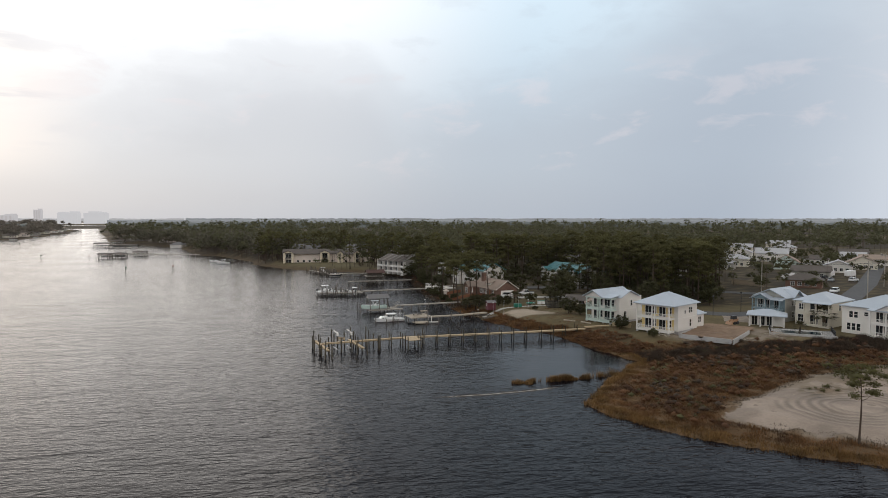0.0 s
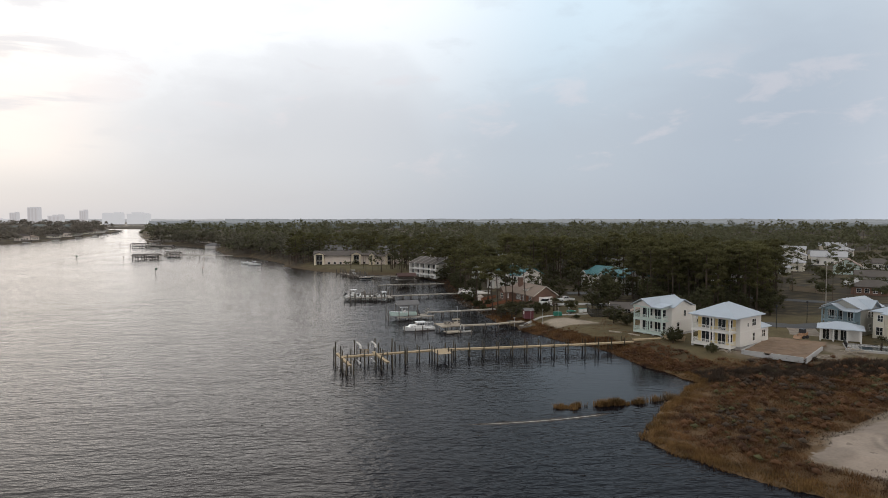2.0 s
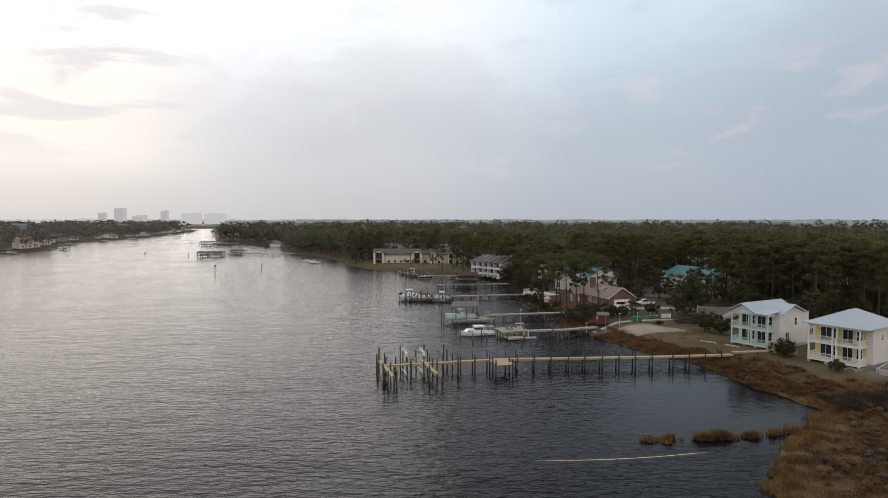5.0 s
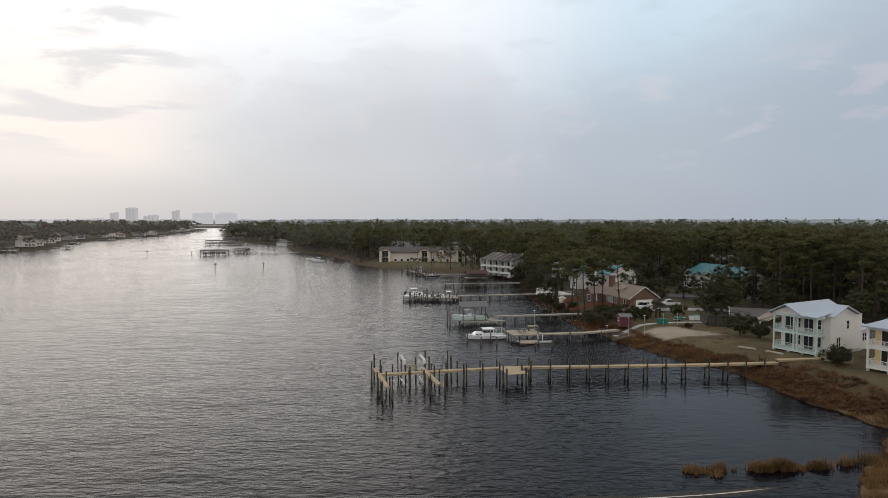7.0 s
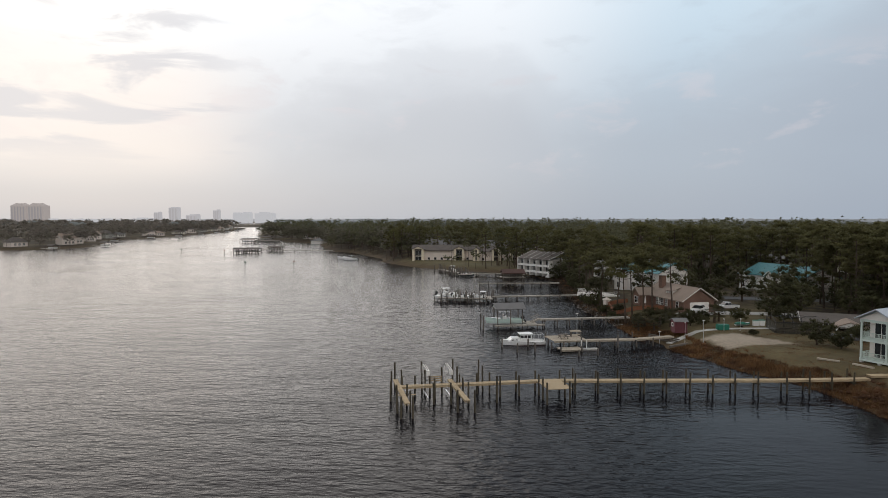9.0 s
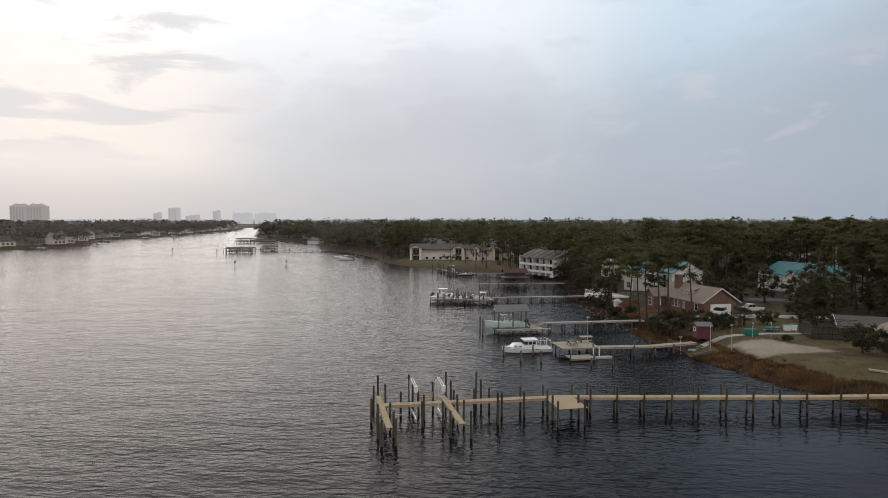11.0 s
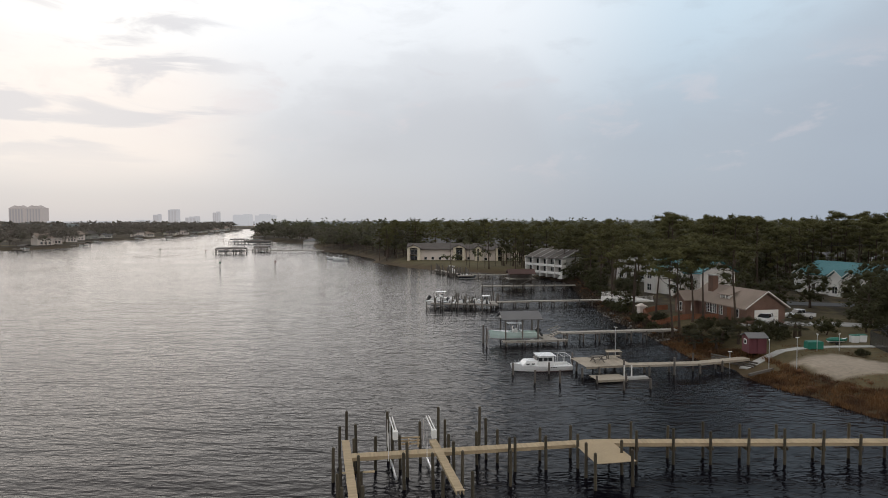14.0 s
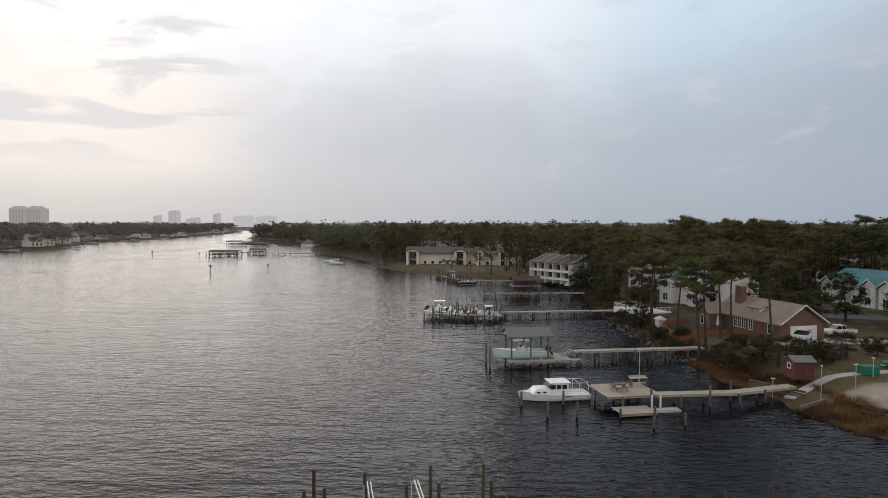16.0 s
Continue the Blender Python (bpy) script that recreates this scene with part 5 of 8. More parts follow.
PIER_Z = 1.7
pier = thing("pier", -10.3, 91.3, 0, 0, "long new timber pier with tan decking and tall piles", "pier")
pier.matrix_basis = pose(0, 0, 0)
J, K, E1, E2 = (-10.0, 91.8), (9.0, 96.8), (38.0, 99.6), (50.6, 101.42)
walkway(pier, [(J, K, 0.95), (K, E1, 1.0), (E1, E2, 1.0),
               ((-7.7, 84.6), (-10.9, 95.2), 0.6), ((-1.0, 86.4), (-3.9, 96.0), 0.6)], PIER_Z, "new_wood")
for i in range(20):
    t = (i + 0.5) / 20
    c = Vector((7.9 + 3.0 * t, 94.1 + 0.85 * t, PIER_Z + 0.012))
    d, o = Vector((0.962, 0.273, 0)) * 0.073, Vector((-0.273, 0.962, 0)) * 2.3
    part("board", slab(bmesh.new(), [c - d - o, c + d - o, c + d + o, c - d + o], 0.045), "new_wood", pier)
walkway(pier, [((50.6, 101.42), (57.0, 102.33), 1.0), ((57.0, 102.33), (62.6, 103.3), 1.0)], 2.14, "new_wood")
pile_pairs(pier, (12.2, 97.3), E1, 1.3, 2.95, 2.75)
pile_pairs(pier, E1, (50.5, 101.4), 1.3, 2.95, 2.75, start=1.4)
for x, y, top in ((-11.5, 95.5, 2.7), (-11.3, 97.0, 3.5), (-10.1, 95.6, 2.9), (-9.6, 92.9, 2.7), (-8.5, 89.3, 2.7), (-10.8, 91.0, 2.6), (-9.6, 88.8, 2.7), (-9.1, 86.3, 2.6), (-7.7, 86.8, 2.6), (-8.4, 84.2, 2.6), (-7.1, 84.5, 2.6),
                  (-8.1, 93.4, 2.7), (-7.4, 95.4, 4.1), (-7.0, 94.6, 3.2), (-6.2, 93.9, 2.7), (-5.3, 90.2, 2.7), (-5.4, 92.5, 2.7), (-3.6, 96.9, 4.1), (-2.9, 96.0, 3.4), (-4.8, 95.2, 3.4), (-2.5, 94.6, 2.7), (-1.9, 92.9, 2.7), (-1.2, 91.0, 2.7),
                  (-3.2, 90.4, 2.7), (-2.2, 87.2, 2.7), (-0.2, 87.2, 2.7), (-0.3, 95.4, 2.7), (-0.3, 98.4, 3.8), (0.4, 96.6, 3.4), (1.3, 95.9, 2.7), (2.2, 94.1, 2.7), (2.3, 91.5, 2.7), (2.7, 94.3, 2.7), (4.7, 96.7, 2.7), (5.1, 94.9, 2.7),
                  (7.2, 97.5, 2.7), (7.6, 95.4, 2.7), (8.0, 93.6, 2.7), (8.4, 91.3, 2.7), (10.4, 98.2, 2.7), (10.8, 94.4, 2.7), (11.2, 92.2, 2.7)):
    pile(pier, x, y, top)
bm = bmesh.new()
for i in range(3):
    beam(bm, (-6.35 + i * 0.75, 94.2, 1.7), (-6.35 + i * 0.75, 94.2, 2.35), 0.09, 0.09)
for z in (1.85, 2.1, 2.35):
    beam(bm, (-6.45, 94.2, z), (-4.75, 94.6, z), 0.05, 0.12)
part("gate", bm, "new_wood", pier, "short timber guard rail")
bm = bmesh.new()
for x, y in ((-10.0, 91.4), (-9.2, 91.6)):
    beam(bm, (x, y - 1.2, 1.0), (x + 1.6, y - 0.8, 1.0), 0.3, 0.05)
part("step", bm, "new_wood", pier, "low boarding step")


def boat_lift_hoist(x, y, turn, label):
    """A white cradle beam with its motor box and hoist pipes, on two tall piles."""
    e = thing("boat_lift", x, y, 0, turn, label, "boat lift", "boat lifts on the new pier")
    bm = bmesh.new()
    for o in (-0.10, 0.10):
        beam(bm, (o, -1.5, 3.8), (o, 1.5, 3.9), 0.06, 0.16)
    part("beam", bm, "white", e)
    part("motor_box", box(bmesh.new(), -0.19, -1.8, 3.25, 0.19, -1.4, 3.85), "white", e)
    part("hoist_pipe", rod(bmesh.new(), (-0.5, -1.5, 1.6), (-0.5, -1.5, 3.7), 0.03), "white", e)
    part("hoist_pipe", rod(bmesh.new(), (-0.3, 1.4, 1.6), (-0.3, 1.4, 3.8), 0.025), "white", e)
    bm = bmesh.new()
    beam(bm, (0, -1.9, 0.4), (0, 1.9, 0.4), 0.12, 0.2)
    part("cradle", bm, "alu", e)
    return e


boat_lift_hoist(-6.6, 92.9, 16, "white boat lift beam with pulleys above the pier")
boat_lift_hoist(-3.8, 93.5, 16, "white boat lift beam with motor box above the pier")

# second pier: square deck with picnic table and bench
deck = thing("pier", 0, 1.2, -0.35, 0, "bleached timber pier with a square deck over the water", "pier")
bd = bmesh.new()
boards(bd, (11.1, 126.2), (17.1, 127.9), 5.4, 1.7)
part("decking", bd, "pale_wood", deck)
walkway(deck, [((17.2, 125.7), (26, 127.4), 1.35), ((26, 127.4), (33.4, 130.9), 1.35)], 1.7, "pale_wood")
for i in range(26):
    t = (i + 0.5) / 26
    c = Vector((12.5 + 3.8 * t, 122.0 + 1.1 * t, 0.75))
    d, o = Vector((0.96, 0.278, 0)) * 0.07, Vector((-0.278, 0.96, 0)) * 1.3
    part("board", slab(bmesh.new(), [c - d - o, c + d - o, c + d + o, c - d + o], 0.045), "pale_wood", deck)
for p_, q_, z_ in (((11.9, 123.8), (17.8, 125.5), 1.7), ((11.2, 126.6), (16.9, 128.3), 1.7), ((10.6, 128.5), (16.3, 130.2), 1.7), ((12.9, 120.9), (16.6, 122.0), 0.75), ((12.3, 123.0), (16.0, 124.1), 0.75)):
    part("joist", beam(bmesh.new(), (*p_, z_ - 0.17), (*q_, z_ - 0.17), 0.08, 0.24), "pale_wood", deck)
for x, y, t in ((11.4, 123.6, 1.6), (10.6, 128.7, 2.4), (11, 127, 1.6), (13.5, 124.1, 1.6), (16.6, 124.7, 2.5), (16.5, 130.5, 2.4), (13.4, 129.4, 1.6), (12.8, 120.9, 1.3), (16.3, 121.8, 1.4), (19.8, 125.3, 1.6), (19.6, 127, 1.6),
                (23, 126, 2.6), (22.8, 127.6, 1.6), (26.4, 126.8, 1.6), (26, 128.4, 2.7), (29.6, 128.4, 1.8), (29.2, 129.9, 1.8), (14.8, 127.9, 1.6)):
    pile(deck, x, y, t, 0.13, "dark_wood")
for x, y, t in ((2.9, 125.6, 1.5), (5.4, 121.6, 1.6), (7.4, 126.4, 1.5), (8.4, 121.9, 1.6), (15.4, 119.4, 1.1), (18.6, 120.4, 1.2)):
    p_ = thing("mooring_pile", x, y, 0, 0, "weathered mooring pile standing in the water", "pile", "mooring piles")
    pile(p_, 0, 0, t, 0.13, "dark_wood")
bm = bmesh.new()
for x, y in ((16.5, 124.9), (17.4, 125.0)):
    beam(bm, (x, y - 0.9, 0.4), (x, y - 0.9, 1.9), 0.16, 0.16)
part("gate_post", bm, "white", deck, "white painted post")


def picnic_table(x, y, z, turn):
    e = thing("picnic_table", x, y, z, turn, "weathered timber picnic table on the deck", "table")
    part("tabletop", box(bmesh.new(), -0.9, -0.38, 0.72, 0.9, 0.38, 0.77), "dark_wood", e)
    for s in (-1, 1):
        part("bench_seat", box(bmesh.new(), -0.9, s * 0.72 - 0.13, 0.42, 0.9, s * 0.72 + 0.13, 0.46), "dark_wood", e)
        bm = bmesh.new()
        beam(bm, (s * 0.6, -0.7, 0), (s * 0.6, 0.25, 0.72), 0.06, 0.1)
        beam(bm, (s * 0.6, 0.7, 0), (s * 0.6, -0.25, 0.72), 0.06, 0.1)
        beam(bm, (s * 0.6, -0.75, 0.4), (s * 0.6, 0.75, 0.4), 0.05, 0.1)
        part("leg_frame", bm, "dark_wood", e)


picnic_table(13.6, 127.8, 1.35, 20)
e = thing("cleaning_table", 16.0, 129.9, 1.35, 12, "tan timber fish-cleaning table on the deck", "table")
part("tabletop", box(bmesh.new(), -1.0, -0.34, 0.92, 1.0, 0.34, 0.99), "pale_wood", e)
part("splash_board", box(bmesh.new(), -1.0, 0.34, 0.92, 1.0, 0.39, 1.12), "pale_wood", e)
part("shelf", box(bmesh.new(), -0.85, -0.26, 0.34, 0.85, 0.26, 0.39), "pale_wood", e)
for sx in (-0.85, 0.85):
    for sy in (-0.26, 0.26):
        part("leg", box(bmesh.new(), sx - 0.06, sy - 0.06, 0, sx + 0.06, sy + 0.06, 0.92), "dark_wood", e)
e = thing("float", 18.0, 125.0, 0, 14, "grey plastic jet-ski float on the water", "float")
bm = box(bmesh.new(), -1.4, -0.55, -0.1, 1.4, 0.55, 0.24)
bmesh.ops.bevel(bm, geom=bm.edges, offset=0.1, segments=2, affect="EDGES")
part("float_body", bm, "concrete", e)


def lamp_post(x, y, z, h, label="thin white lamp post"):
    e = thing("lamp_post", x, y, z, rng.uniform(0, 360), label, "lamp post", "posts by the sand court")
    part("pole", rod(bmesh.new(), (0, 0, -0.3), (0, 0, h), 0.045, 0.035, 8), "alu", e)
    bm = box(bmesh.new(), -0.26, -0.07, h, 0.26, 0.07, h + 0.07)
    part("lamp_head", bm, "white", e)
    return e


lamp_post(16.4, 131.2, 1.35, 3.9, "thin white lamp post on the pier deck")
lamp_post(31.1, 131.4, gz(31.1, 131.4), 2.2, "short white post at the pier head")
for x, y, h in ((34.5, 127.6, 4.0), (37.1, 126.0, 4.0), (43.2, 134.2, 2.2), (46.2, 134.6, 2.2)):
    lamp_post(x, y, gz(x, y), h, "thin white lamp post beside the sand court")

# third pier: roofed boat lift
e = thing("boathouse", 4.2, 146.4, 0, 14, "open boat shelter with a grey shingled gable roof", "boat shelter")
for x in (-2.7, 0.0, 2.5):
    for y in (-1.5, 1.9):
        part("post", beam(bmesh.new(), (x, y, -1.5), (x, y, 4.2), 0.2, 0.2), "dark_wood", e)
part("roof", gable_roof(-3.3, -2.1, 3.1, 2.5, 4.15, 0.98, "x", 0.14), "shingle_grey", e)
bm = gable_wall(bmesh.new(), -1.8, 2.2, -3.0, 4.05, 0.82, 0.06, "y")
gable_wall(bm, -1.8, 2.2, 2.8, 4.05, 0.82, 0.06, "y")
part("gable_trim", bm, "white", e, "white gable board")
bm = bmesh.new()
for y in (-1.5, 1.9):
    beam(bm, (-2.9, y, 4.05), (2.8, y, 4.05), 0.12, 0.25)
part("plate", bm, "dark_wood", e)
walkway(e, [((-3.3, -2.0), (7.0, -2.0), 0.95), ((4.6, -2.4), (4.6, 2.6), 2.2)], 0.85, "grey_wood")
for x in (-2.8, 0.2, 3.4, 5.4, 6.6):
    pile(e, x, -2.5, 0.8, 0.12, "dark_wood")
st = part("stairs", beam(bmesh.new(), (5.0, 0.2, 0.85), (6.8, 0.2, 1.57), 0.06, 0.24), "grey_wood", e)
part("stringer", beam(bmesh.new(), (5.0, 1.5, 0.85), (6.8, 1.5, 1.57), 0.06, 0.24), "grey_wood", st)
for i in range(4):
    part("tread", beam(bmesh.new(), (5.2 + i * 0.45, 0.23, 0.98 + i * 0.18), (5.2 + i * 0.45, 1.47, 0.98 + i * 0.18), 0.3, 0.05), "grey_wood", st)
for sy in (0.1, 1.6):
    part("handrail", beam(bmesh.new(), (5.0, sy, 1.7), (6.8, sy, 2.4), 0.05, 0.1), "grey_wood", st)
bm = bmesh.new()
for x in (-2.4, 2.0):
    beam(bm, (x, -1.2, 0.55), (x, 1.8, 0.55), 0.14, 0.22)
part("cradle", bm, "alu", e)
for x, y in ((-1.6, 146.2), (-1.0, 143.4)):
    p_ = thing("mooring_pile", x, y, 0, 0, "tall dark mooring pile standing in the water", "pile", "mooring piles")
    pile(p_, 0, 0, 2.9, 0.14, "dark_wood")
w = thing("pier", 0, 0, 0, 0, "narrow grey timber pier to the boat shelter", "pier")
walkway(w, [((10.6, 148.4), (29.8, 153.2), 1.3)], 1.55, "grey_wood")
PIER_Z = 1.55
pile_pairs(w, (11.5, 148.6), (28, 152.8), 1.3, 2.7, 1.5, "dark_wood", 0.12)

# fourth pier: crowded boat slips
w = thing("pier", 0, 0, 0, 0, "grey timber pier with crowded boat slips", "pier")
walkway(w, [((-1.2, 188.6), (25.5, 195.0), 1.4), ((-14.5, 185.2), (0.4, 184.2), 1.2), ((-0.6, 183.6), (-1.2, 190), 1.4), ((-15.5, 192.2), (-1.0, 189.4), 1.2), ((-8, 184.8), (-8.4, 190.8), 1.0)], 1.3, "grey_wood")
PIER_Z = 1.3
pile_pairs(w, (1, 189.1), (24, 194.6), 1.4, 3.0, 1.3, "dark_wood", 0.13)
rs = random.Random(91)
for i in range(34):
    pile(w, -15 + rs.random() * 15.5, rs.choice((183.8, 184.8, 187.5, 189.5, 192.6)) + rs.uniform(-0.4, 0.4), rs.uniform(1.7, 3.4), 0.14, "dark_wood")

for i in range(9):
    pile(w, -15.2 + i * 1.75 + rs.uniform(-0.2, 0.2), 183.6 + rs.uniform(-0.3, 0.3), rs.uniform(1.6, 2.9), 0.14, "dark_wood")

# fifth pier: two-deck boathouse with a russet roof
w = thing("boathouse", 0, 0, 0, 0, "two-deck timber boathouse with a russet gable roof", "boathouse")
walkway(w, [((-5.0, 224.2), (21.5, 228.2), 1.3)], 1.3, "grey_wood")
pile_pairs(w, (-4.6, 224.3), (20, 228), 1.3, 2.9, 1.9, "dark_wood", 0.12)
bd = bmesh.new()
boards(bd, (2.2, 229), (10.2, 230.2), 6.0, 2.9)
part("upper_deck", bd, "grey_wood", w)
rf = part("roof", gable_roof(-3.9, -2.8, 3.9, 2.8, 0, 1.15, "x", 0.2), "shingle_red", w)
rf.matrix_basis = pose(6.2, 229.6, 4.45, 0, 0, 8)
part("screen_wall", box(bmesh.new(), 3.2, 231.2, 1.3, 9.2, 231.4, 4.3), "dark_wood", w, "dark timber back screen")
for x in (3.0, 5.1, 7.2, 9.3):
    for y in (-2.3, 2.3):
        pile(w, x, 229.6 + y + (x - 6) * 0.14, 4.6, 0.12, "dark_wood")
bm = bmesh.new()
beam(bm, (6, 226.4, 1.4), (9.4, 226.9, 3.0), 0.9, 0.12)
beam(bm, (6, 225.9, 2.3), (9.4, 226.4, 3.9), 0.06, 0.1)
part("stairs", bm, "dark_wood", w)
railing(w, (2.2, 226.2, 2.9), (10.4, 227.4, 2.9), 0.95, "dark_wood", 0.3)

# sixth pier: boat slips before the lawn
w = thing("pier", 0, 0, 0, 0, "old timber pier with many slip piles", "pier")
walkway(w, [((-13, 262.6), (4, 264.6), 1.4), ((-24, 284), (-12.5, 262), 1.3), ((-14, 257.8), (-8.8, 259.0), 1.2)], 1.2, "grey_wood")
rs = random.Random(92)
for i in range(40):
    t = rs.random()
    pile(w, -24 + 12 * t + rs.uniform(-2.6, 2.6), 285 - 24 * t + rs.uniform(-1.5, 1.5), rs.uniform(1.8, 3.6), 0.18, "dark_wood")
for i in range(7):
    pile(w, -12 + i * 2.4, 262.0 + i * 0.3, 1.6, 0.12, "dark_wood")


# ---- houses ----
def columns(parent, pts, z0, z1, w=0.26, material="white"):
    for x, y in pts:
        bm = box(bmesh.new(), x - w / 2, y - w / 2, z0, x + w / 2, y + w / 2, z1)
        box(bm, x - w * 0.65, y - w * 0.65, z1 - 0.14, x + w * 0.65, y + w * 0.65, z1)
        box(bm, x - w * 0.65, y - w * 0.65, z0, x + w * 0.65, y + w * 0.65, z0 + 0.14)
        part("column", bm, material, parent)


def stilts(parent, pts, z0, z1, material="concrete"):
    for x, y in pts:
        part("stilt", box(bmesh.new(), x - 0.2, y - 0.2, z0, x + 0.2, y + 0.2, z1), material, parent)


def wall_box(parent, x0, y0, z0, x1, y1, z1, material, name="wall"):
    """The outer walls of a storey as a hollow shell 0.2 thick."""
    t = 0.2
    for a, b, c, d in ((x0, y0, x1, y0 + t), (x0, y1 - t, x1, y1), (x0, y0 + t, x0 + t, y1 - t), (x1 - t, y0 + t, x1, y1 - t)):
        part(name, box(bmesh.new(), a, b, z0, c, d, z1), material, parent)


def french_door(parent, x, y, z, w=1.7, h=2.2, face="f"):
    return window(parent, x, y, z, w, h, face, cols=2, rows=1, name="glazed_door")


def porch_house(x, y, turn, w, d, walls, front_walls, trim, label, porch=2.3, base=0.7, storey=2.85, roof="hip", ground=None, side_windows=(), annex=0.0):
    """A two-storey coastal house on short stilts with porches on both floors across the front."""
    e = thing("house", x, y, gz(x + 4, y) if ground is None else ground, turn, label, "house", "new waterfront houses")
    z0, z1, z2 = base, base + storey, base + 2 * storey
    stilts(e, [(a, b) for a in (0.15, w * 0.36, w * 0.68, w - 0.15) for b in (0.2, porch)], -0.8, z0 - 0.12)
    part("foundation", box(bmesh.new(), 0.1, porch + 0.2, -0.8, w + 0.7, d - 0.1, z0 - 0.02), "block", e)
    for z in (z0, z1):
        part("porch_floor", box(bmesh.new(), -0.05, -0.05, z - 0.3, w + 0.05, porch, z), trim, e)
    wall_box(e, 0, porch, z0 - 0.02, w + 0.8, d, z2, walls)
    # coloured facing of the recessed front
    for z in (z0, z1):
        part("front_wall", box(bmesh.new(), 0.02, porch - 0.03, z + 0.002, w - 0.1, porch - 0.003, z + storey - 0.31), front_walls, e)
    part("ceiling_beam", box(bmesh.new(), -0.1, -0.1, z2 - 0.35, w + 0.1, 0.2, z2 + 0.02), trim, e)
    part("ceiling_beam", box(bmesh.new(), w - 0.15, 0.2, z2 - 0.35, w + 0.1, porch - 0.04, z2 + 0.02), trim, e)
    cols = [(0.1, 0.1), (w * 0.48, 0.1), (w * 0.56, 0.1), (w - 0.1, 0.1)]
    for z in (z0, z1):
        columns(e, cols, z, z + storey - 0.33, 0.24, trim)
        for (a, _), (b, _) in zip(cols, cols[1:]):
            if b - a > 1:
                railing(e, (a, 0.1, z), (b, 0.1, z), 0.95, trim)
        railing(e, (w - 0.1, 0.1, z), (w - 0.1, porch - 0.1, z), 0.95, trim)
        railing(e, (0.1, 0.1, z), (0.1, porch - 0.1, z), 0.95, trim)
        french_door(e, w * 0.22, porch - 0.04, z + 0.04)
        window(e, w * 0.40, porch - 0.04, z + 0.5, 0.8, 1.7, "f", 1, 2)
        french_door(e, w * 0.64, porch - 0.04, z + 0.04, 1.5)
        window(e, w * 0.86, porch - 0.04, z + 0.5, 0.8, 1.7, "f", 1, 2)
    for sy, sz, sw, sh in side_windows:
        window(e, w + 0.8 + 0.02, sy, sz, sw, sh, "r", 2 if sw > 0.8 else 1, 2)
    band = bmesh.new()
    box(band, w + 0.802, porch, z1 - 0.12, w + 0.84, d, z1 + 0.1)
    part("belt_board", band, "white", e)
    if roof == "hip":
        part("roof", hip_roof(-0.6, -0.6, w + 1.4, d + 0.6, z2 + 0.1, 2.35), "metal_roof", e, "pale blue-grey seamed metal roof")
    if annex:
        part("annex_wall", box(bmesh.new(), w * 0.2, d - 0.05, -0.5, w + 0.3, d + annex, z0 + storey), walls, e)
        part("annex_roof", hip_roof(w * 0.2 - 0.5, d - 0.4, w + 0.8, d + annex + 0.5, z0 + storey + 0.05, 1.3), "metal_roof", e)
        window(e, w + 0.32, d + annex * 0.5, z0 + 0.9, 1.2, 1.3, "r", 2, 2)
    return e, z0, z1, z2


# yellow-fronted house
porch_house(60.2, 95.0, -57, 8.0, 10.6, "siding_white", "siding_yellow", "white", "white house with yellow porch walls and a pale metal hip roof", side_windows=((5.2, 4.4, 0.5, 0.7), (7.6, 4.4, 1.5, 1.3), (7.6, 1.4, 0.75, 1.5)), annex=4.2)
# mint-trimmed house with gables
h1, z0, z1, z2 = porch_house(54.0, 110.0, -58, 7.3, 11.5, "siding_white", "siding_white", "siding_mint", "white house with mint-green porches and a gabled pale metal roof", roof="", ground=gz(58, 110) - 0.15, side_windows=((7.2, 4.2, 0.7, 1.3), (4.6, 1.2, 1.0, 1.8)), annex=3.6)
part("roof", gable_roof(-0.6, -0.7, 5.2, 12.1, z2 + 0.1, 1.6, "y"), "metal_roof", h1, "pale blue-grey seamed metal roof")
part("roof", gable_roof(2.3, 2.2, 8.7, 10.2, z2 + 0.1, 1.58, "x"), "metal_roof", h1, "pale blue-grey seamed metal roof")
part("roof", slab(bmesh.new(), [(4.6, -0.7, z2 + 0.12), (7.7, -0.7, z2 + 0.12), (7.7, 4.4, z2 + 0.7), (4.6, 4.4, z2 + 0.7)], 0.14), "metal_roof", h1, "pale blue-grey seamed metal roof")
part("gable", gable_wall(bmesh.new(), -0.1, 4.7, -0.1, z2, 1.28), "siding_white", h1)
part("gable", gable_wall(bmesh.new(), 2.6, 9.8, 7.85, z2, 1.38, 0.15, "y"), "siding_white", h1)
fence_ = thing("deck_fence", 57.2, 101.6, gz(57.2, 101.6), -38, "low tan timber fence at the pier head", "fence")
for i in range(14):
    part("board", box(bmesh.new(), i * 0.32, 0, 0, i * 0.32 + 0.29, 0.05, 1.0 + 0.03 * (i % 2)), "new_wood", fence_)

# block foundation filled with dirt
lot = thing("building_pad", 65.8, 86.0, gz(70, 84) - 0.05, -46, "unfinished concrete-block foundation filled with brown dirt", "foundation")
W_, D_, H_ = 10.6, 14.0, 1.04
for i in range(26):
    for j in range(5):
        a = i * 0.41 + (0.2 if j % 2 else 0)
        if a + 0.4 < W_ and not (3.6 < a < 4.6 and j > 2):
            part("block", box(bmesh.new(), a, 0, j * 0.205, a + 0.4, 0.2, j * 0.205 + 0.2), "block", lot)
for i in range(33):
    for j in range(5):
        a = i * 0.41 + (0.2 if j % 2 else 0)
        if a + 0.4 < D_:
            part("block", box(bmesh.new(), W_, a, j * 0.205, W_ + 0.2, a + 0.4, j * 0.205 + 0.2), "block", lot)
